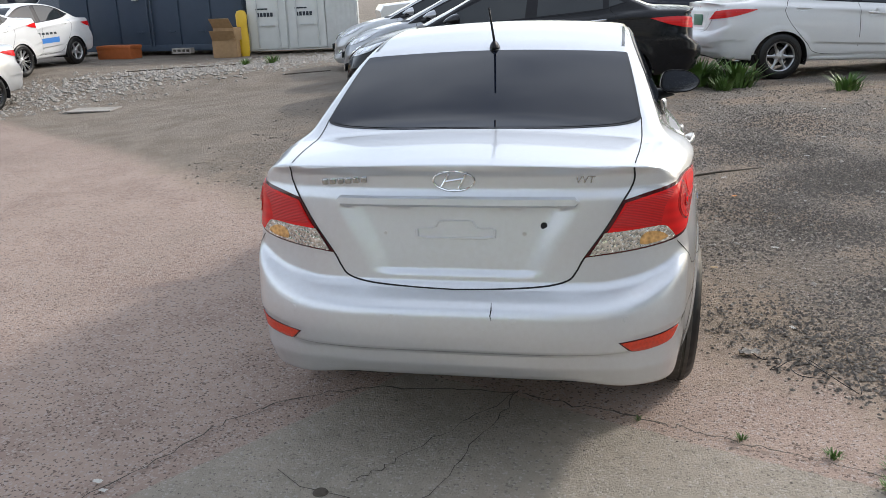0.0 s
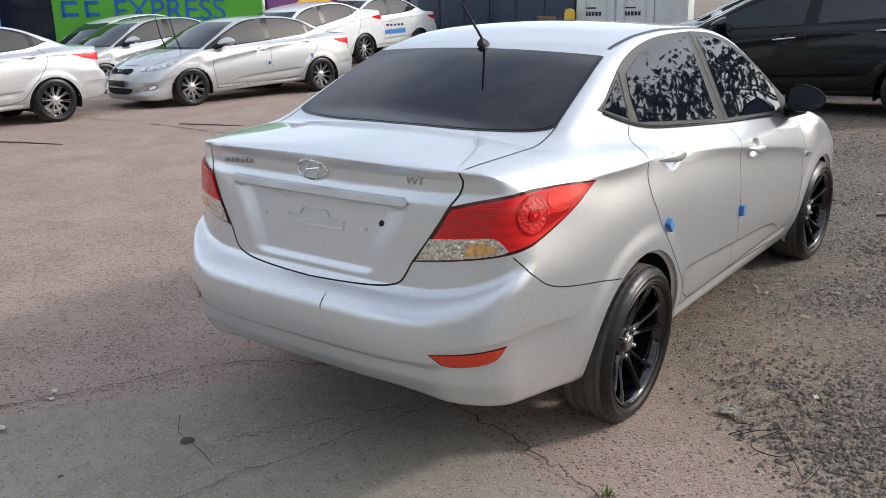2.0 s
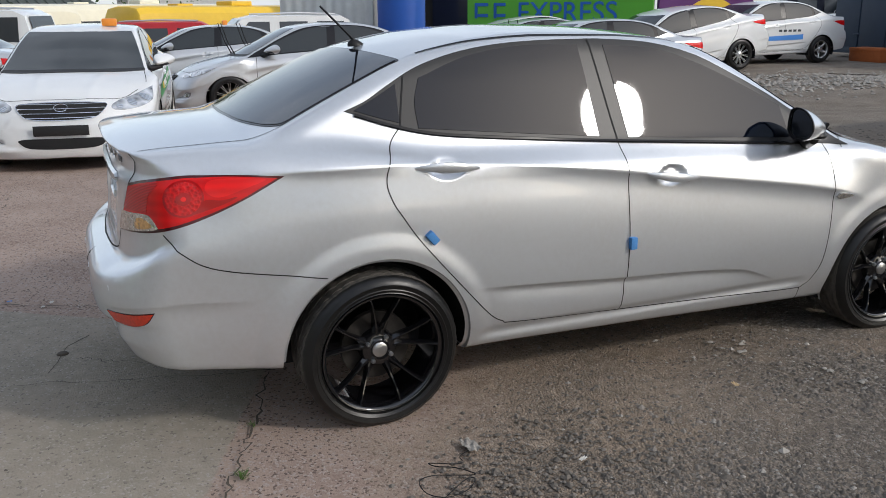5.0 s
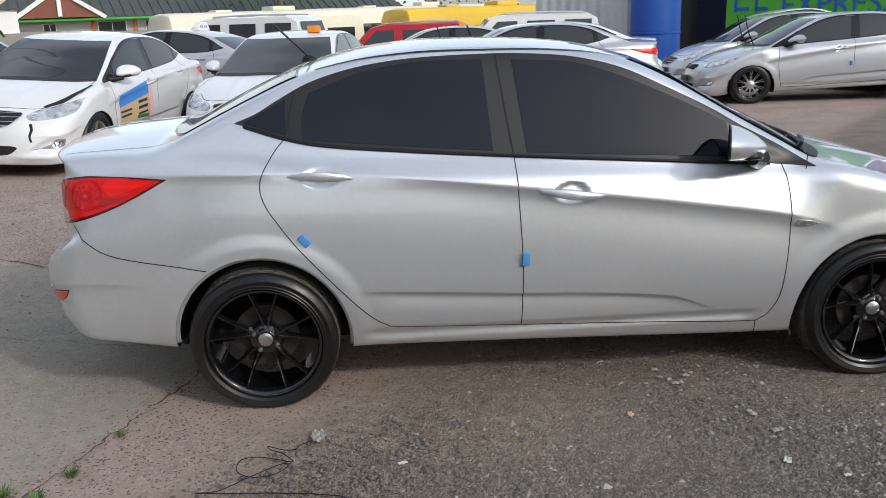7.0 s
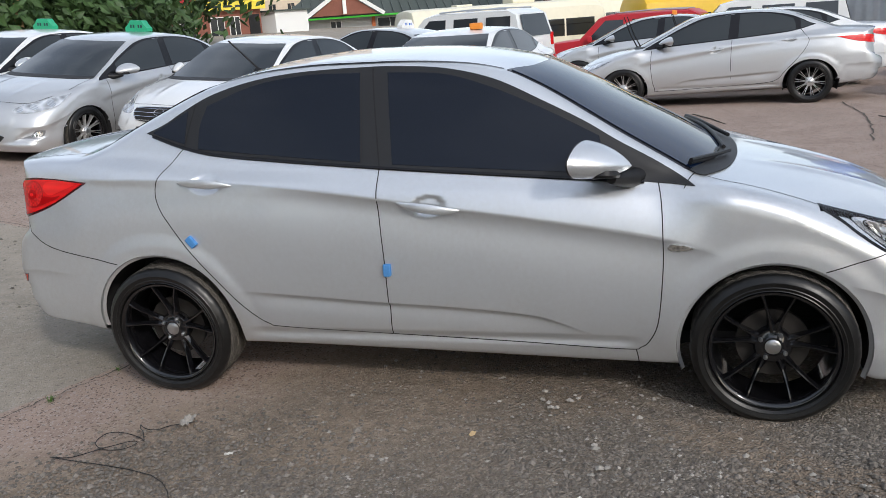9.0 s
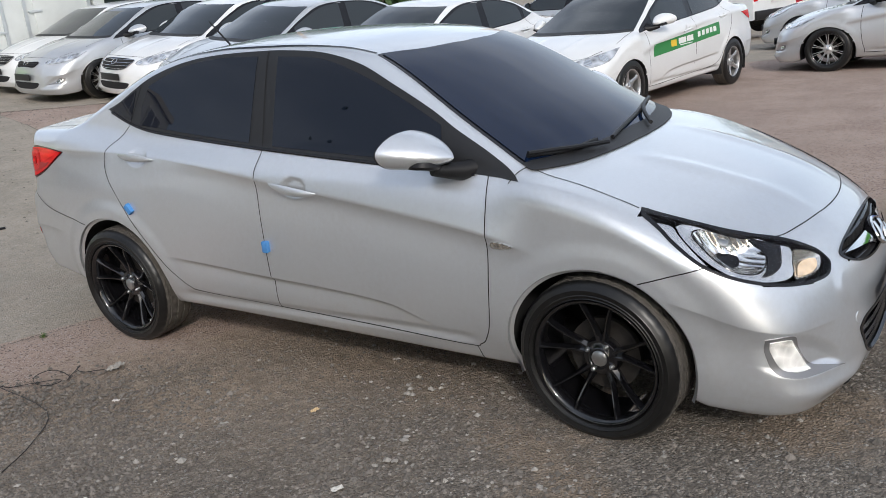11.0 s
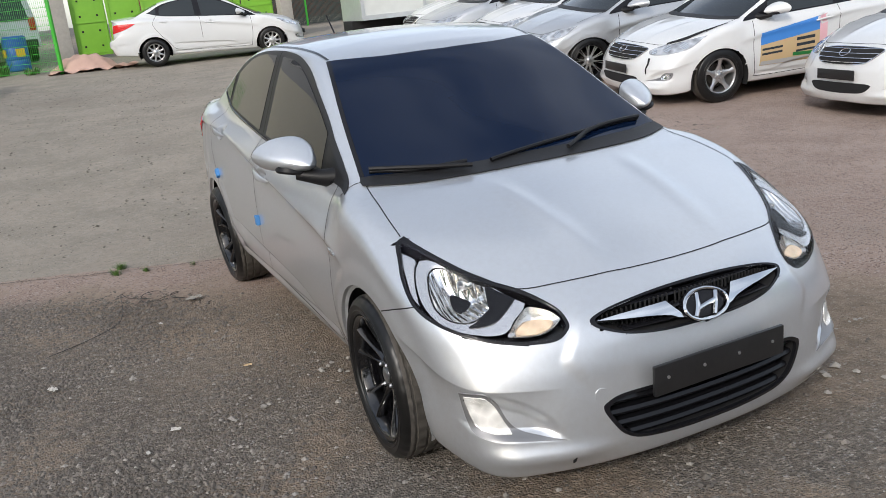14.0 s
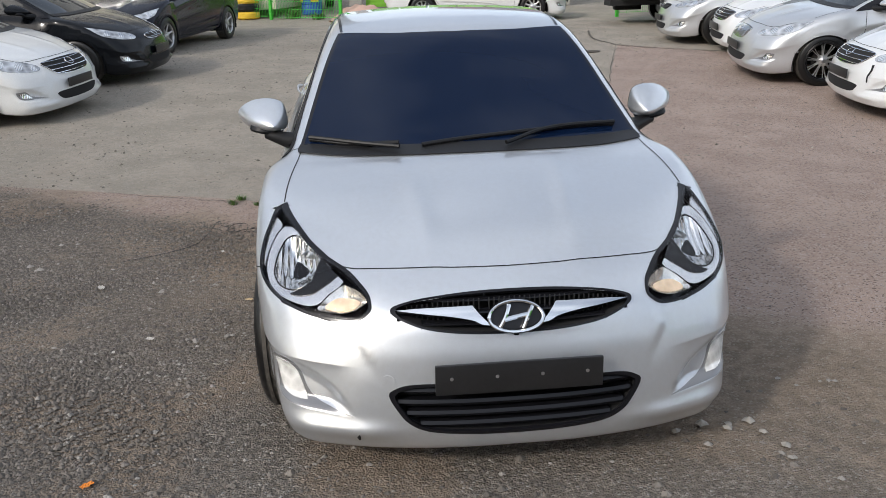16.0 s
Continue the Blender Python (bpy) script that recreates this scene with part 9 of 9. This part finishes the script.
def scraps():
    rnd = random.Random(8)
    spots = [(1.55, 5.6), (1.9, 6.3), (2.1, 6.0), (1.6, 6.9), (2.5, 5.4), (2.2, 4.6), (2.8, 6.8), (1.4, 3.8), (1.2, 5.2), (3.2, 5.2), (1.5, 1.9), (1.9, 3.1), (3.3, 3.0), (-1.194, -1.212), (-1.9, -1.6), (0.9, 4.4), (-0.3, 4.3), (-1.5, 3.6)]
    for x, y in spots:
        s = rnd.uniform(0.014, 0.032)
        n = 5
        v = [(s * (i / n - 0.5) * 1.6, s * (j / n - 0.5), 0.004 + 0.3 * s * abs(math.sin(i * 1.3 + j * 0.9 + x)) * rnd.uniform(0.4, 1)) for i in range(n + 1) for j in range(n + 1)]
        f = [(i * (n + 1) + j, (i + 1) * (n + 1) + j, (i + 1) * (n + 1) + j + 1, i * (n + 1) + j + 1) for i in range(n) for j in range(n)]
        ob = tagged(new("paper_scrap", mesh_of("paper_scrap", v, f, PAPER, False)), "crumpled white scrap of paper on the ground", "litter", "scraps")
        ob.matrix_basis = facing(x, y, rnd.uniform(0, 360))
    c = tagged(new("cardboard_sheet", mesh_of("cardboard_sheet", *box(0, 0, 0.02, 0.75, 0.5, 0.02, 0.004), PALE_STONE, False)), "flat pale board lying on the dirt", "litter")
    c.matrix_basis = facing(-7.9, 9.3, 10)
    for a, b in (((-9.6, 13.2), (-7.6, 14.6)), ((-8.2, 4.8), (-7.2, 5.1)), ((-9.2, 2.5), (-8.0, 2.9)), ((1.0, 3.7), (1.75, 4.15)), ((-4.9, 12.6), (-5.6, 12.0))):
        z = float(ground_z(*a)) + 0.02
        tagged(new("steel_rod", mesh_of("steel_rod", *tube([(*a, z), ((a[0] + b[0]) / 2, (a[1] + b[1]) / 2 + 0.04, z), (*b, z)], 0.009, 6), CRACK)), "rusty dark rod lying on the ground", "rod", "rods")
    # crumpled papers, leaves, a blue cap and pale broken lumps, each its own
    for x, y, s, mat, label, kind in ((-1.10, -1.49, 0.042, PAPER, "crumpled white scrap of paper on the slab", "paper_scrap"), (-1.24, -1.17, 0.022, PAPER, "small white scrap of paper on the slab", "paper_scrap"), (-1.34, -1.38, 0.016, SKY_BLUE, "tiny blue plastic scrap on the concrete", "plastic_scrap"),
                                      (1.09, 1.45, 0.024, PRINT_TAN, "dry yellow leaf on the gravel", "dry_leaf"), (1.41, 3.20, 0.026, ORANGE_LAMP, "orange plastic scrap on the gravel", "plastic_scrap"), (1.36, 0.54, 0.020, PAPER, "torn white scrap of paper on the gravel", "paper_scrap"),
                                      (1.12, 0.22, 0.055, PALE_STONE, "flat grey board scrap beside the wire", "board_scrap"), (1.63, 2.05, 0.016, PAPER, "torn white scrap of paper on the gravel", "paper_scrap"), (1.94, 1.12, 0.035, PAPER, "crumpled pale scrap of paper on the gravel", "paper_scrap")):
        n = 6
        v = [(s * (i / n - 0.5) * 1.7, s * (j / n - 0.5) * (1.0 - 0.5 * abs(i / n - 0.5)), 0.010 + 0.22 * s * abs(math.sin(i * 1.1 + j * 0.8 + 9 * x))) for i in range(n + 1) for j in range(n + 1)]
        f = [(i * (n + 1) + j, (i + 1) * (n + 1) + j, (i + 1) * (n + 1) + j + 1, i * (n + 1) + j + 1) for i in range(n) for j in range(n)]
        ob = tagged(new(kind, mesh_of(kind, v, f, mat, False)), label, "litter", "litter")
        ob.matrix_basis = facing(x, y, rnd.uniform(0, 360))
    for cx, cy, count, spread, size in ((0.77, 1.72, 7, 0.055, 0.022), (-0.78, 3.10, 8, 0.10, 0.028), (-0.92, 3.28, 4, 0.05, 0.022), (2.43, 0.67, 3, 0.05, 0.026), (2.38, 0.19, 2, 0.05, 0.026), (1.11, 1.93, 2, 0.05, 0.020), (1.26, 1.95, 2, 0.04, 0.018), (0.79, 3.6, 3, 0.12, 0.018), (-1.3, 2.7, 5, 0.18, 0.016), (-1.1, 3.7, 4, 0.20, 0.018)):
        for k in range(count):
            v, f = clod(rnd, size * rnd.uniform(0.6, 1.1))
            ob = tagged(new("rubble_lump", mesh_of("rubble_lump", [(a, b, c * 0.7 + 0.006) for a, b, c in v], f, PALE_STONE, False)), "pale broken lump of rubble on the gravel", "rubble", "rubble lumps")
            ob.matrix_basis = facing(cx + rnd.gauss(0, spread), cy + rnd.gauss(0, spread), rnd.uniform(0, 360))
    lie = [(0.30, -3.42), (0.22, -3.55), (0.14, -3.52), (0.12, -3.38), (0.22, -3.24), (0.10, -3.20), (-0.08, -3.26), (-0.35, -3.10)]
    tagged(new("cable", mesh_of("cable", *tube([(px, py, float(ground_z(px, py)) + 0.014) for px, py in rounded_path(lie, 6, closed=False)], 0.011, 7), TRIM)), "short hooked end of black cable on the concrete", "cable")
    # a tangle of thin wire beside the rear wheel
    rnd = random.Random(5)
    pts = [(1.12, 0.25, 0.01)]
    for k in range(20):
        t = k / 20
        pts.append((1.16 + 0.30 * t + 0.05 * math.sin(k * 1.1) + rnd.uniform(-0.01, 0.01), 0.12 - 0.14 * t + 0.10 * math.cos(k * 0.83) * (0.4 + t), 0.008 + 0.02 * abs(math.sin(k * 0.7))))
    pts += [(1.55, 0.32, 0.01), (1.75, 0.52, 0.006), (1.95, 0.63, 0.006)]
    tagged(new("wire", mesh_of("wire", *tube([tuple(p) for p in rounded_path(pts, 4, closed=False)], 0.0019, 5), TRIM)), "tangled thin dark wire on the gravel", "wire")
    bolt = thing("drain_stub", "dark metal stub with a bent wire in the slab", "stub", facing(-0.44, -1.12, 0))
    part("stub", lathe([(0.0, 0.012), (0.022, 0.010), (0.03, 0.0)], 14, "z"), CRACK, bolt)
    part("wire", tube([(-0.20, 0.12, 0.006), (-0.08, 0.02, 0.008), (0, 0, 0.01), (0.10, -0.02, 0.008), (0.22, -0.06, 0.006)], 0.0013, 6), CRACK, bolt)
    man = thing("drain_cover", "small round iron drain cover", "drain", facing(-3.3, -8.6, 0))
    part("plate", lathe([(0.0, 0.008), (0.20, 0.008), (0.23, 0.0)], 28, "z"), CRACK, man)


def weed(x, y, size, seed, n=40):
    rnd = random.Random(seed)
    v, f = [], []
    for k in range(n):
        a, r = rnd.uniform(0, 6.28), size * rnd.uniform(0, 0.6)
        bx, by = r * math.cos(a), r * math.sin(a)
        h, lean = size * rnd.uniform(0.3, 0.9), size * rnd.uniform(0.1, 0.7)
        w = size * rnd.uniform(0.03, 0.07)
        d, s = (math.cos(a), math.sin(a)), (-math.sin(a), math.cos(a))
        i = len(v)
        for t, ww in ((0, 0.7), (0.5, 1.0), (1.0, 0.1)):
            cx, cy, cz = bx + d[0] * lean * t * t, by + d[1] * lean * t * t, h * t * (1.15 - 0.25 * t)
            v += [(cx + s[0] * w * ww, cy + s[1] * w * ww, cz), (cx - s[0] * w * ww, cy - s[1] * w * ww, cz)]
        f += [(i, i + 1, i + 3, i + 2), (i + 2, i + 3, i + 5, i + 4)]
    ob = tagged(new("weed", mesh_of("weed", v, f, WEED, False)), "small green weed growing from a crack", "plant", "weeds")
    ob.matrix_basis = facing(x, y, 0)


def crack(points, width, seed):
    rnd = random.Random(seed)
    line = rounded_path(points, 14, closed=False)
    line = line + np.array([[rnd.gauss(0, 0.010), rnd.gauss(0, 0.010)] for _ in line])
    t = np.gradient(line, axis=0)
    t /= np.linalg.norm(t, axis=1, keepdims=True)
    w = np.stack([-t[:, 1], t[:, 0]], 1) * np.array([[width * rnd.uniform(0.3, 1.0) / 2] for _ in line])
    a, b = line - w, line + w
    v = [(x, y, float(ground_z(x, y)) + 0.0075) for x, y in a] + [(x, y, float(ground_z(x, y)) + 0.0075) for x, y in b]
    n = len(line)
    tagged(new("crack", mesh_of("crack", v, [(i, i + 1, n + i + 1, n + i) for i in range(n - 1)], CRACK, False)), "dirt-filled crack between concrete slabs", "crack", "cracks", "structure")


scraps()
for i, (x, y, s, n) in enumerate(((0.985, -0.572, 0.035, 40), (1.424, -0.853, 0.06, 70), (0.62, -0.46, 0.025, 30), (1.28, -0.66, 0.045, 60), (1.47, -0.72, 0.06, 60), (3.4, 8.4, 0.30, 90), (1.6, 9.2, 0.5, 160), (2.1, 9.0, 0.45, 140), (1.1, 9.4, 0.4, 140), (1.9, 8.6, 0.25, 90), (0.8, 9.0, 0.3, 90), (-7.5, 14.6, 0.2, 60), (-7.0, 14.9, 0.25, 60), (2.2, -18.2, 0.4, 80), (1.5, -17.6, 0.3, 60))):
    weed(x, y, s, 60 + i, n)
crack([(-1.75, -2.15), (-1.22, -1.24), (-0.95, -0.64), (-0.52, -0.33), (0.13, -0.29)], 0.011, 1)
crack([(0.13, -0.29), (0.60, -0.44), (0.96, -0.59), (1.45, -0.78), (2.55, -1.30)], 0.011, 2)
crack([(0.14, -0.28), (-0.05, -1.01), (-0.30, -1.9)], 0.005, 3)
crack([(0.13, -0.29), (-0.22, -0.85), (-0.35, -1.05)], 0.005, 4)
crack([(-4.0, -9.3), (-4.6, -8.6), (-5.8, -7.6), (-7.0, -6.0), (-9.0, -4.6)], 0.05, 5)
crack([(-4.0, -9.3), (-3.9, -10.5), (-4.2, -12.0)], 0.05, 6)
crack([(-1.75, -2.15), (-2.4, -4.2), (-3.2, -6.8), (-4.0, -9.3)], 0.012, 7)
crack([(-10.3, 4.7), (-8.2, 4.65), (-6.0, 4.3)], 0.03, 8)
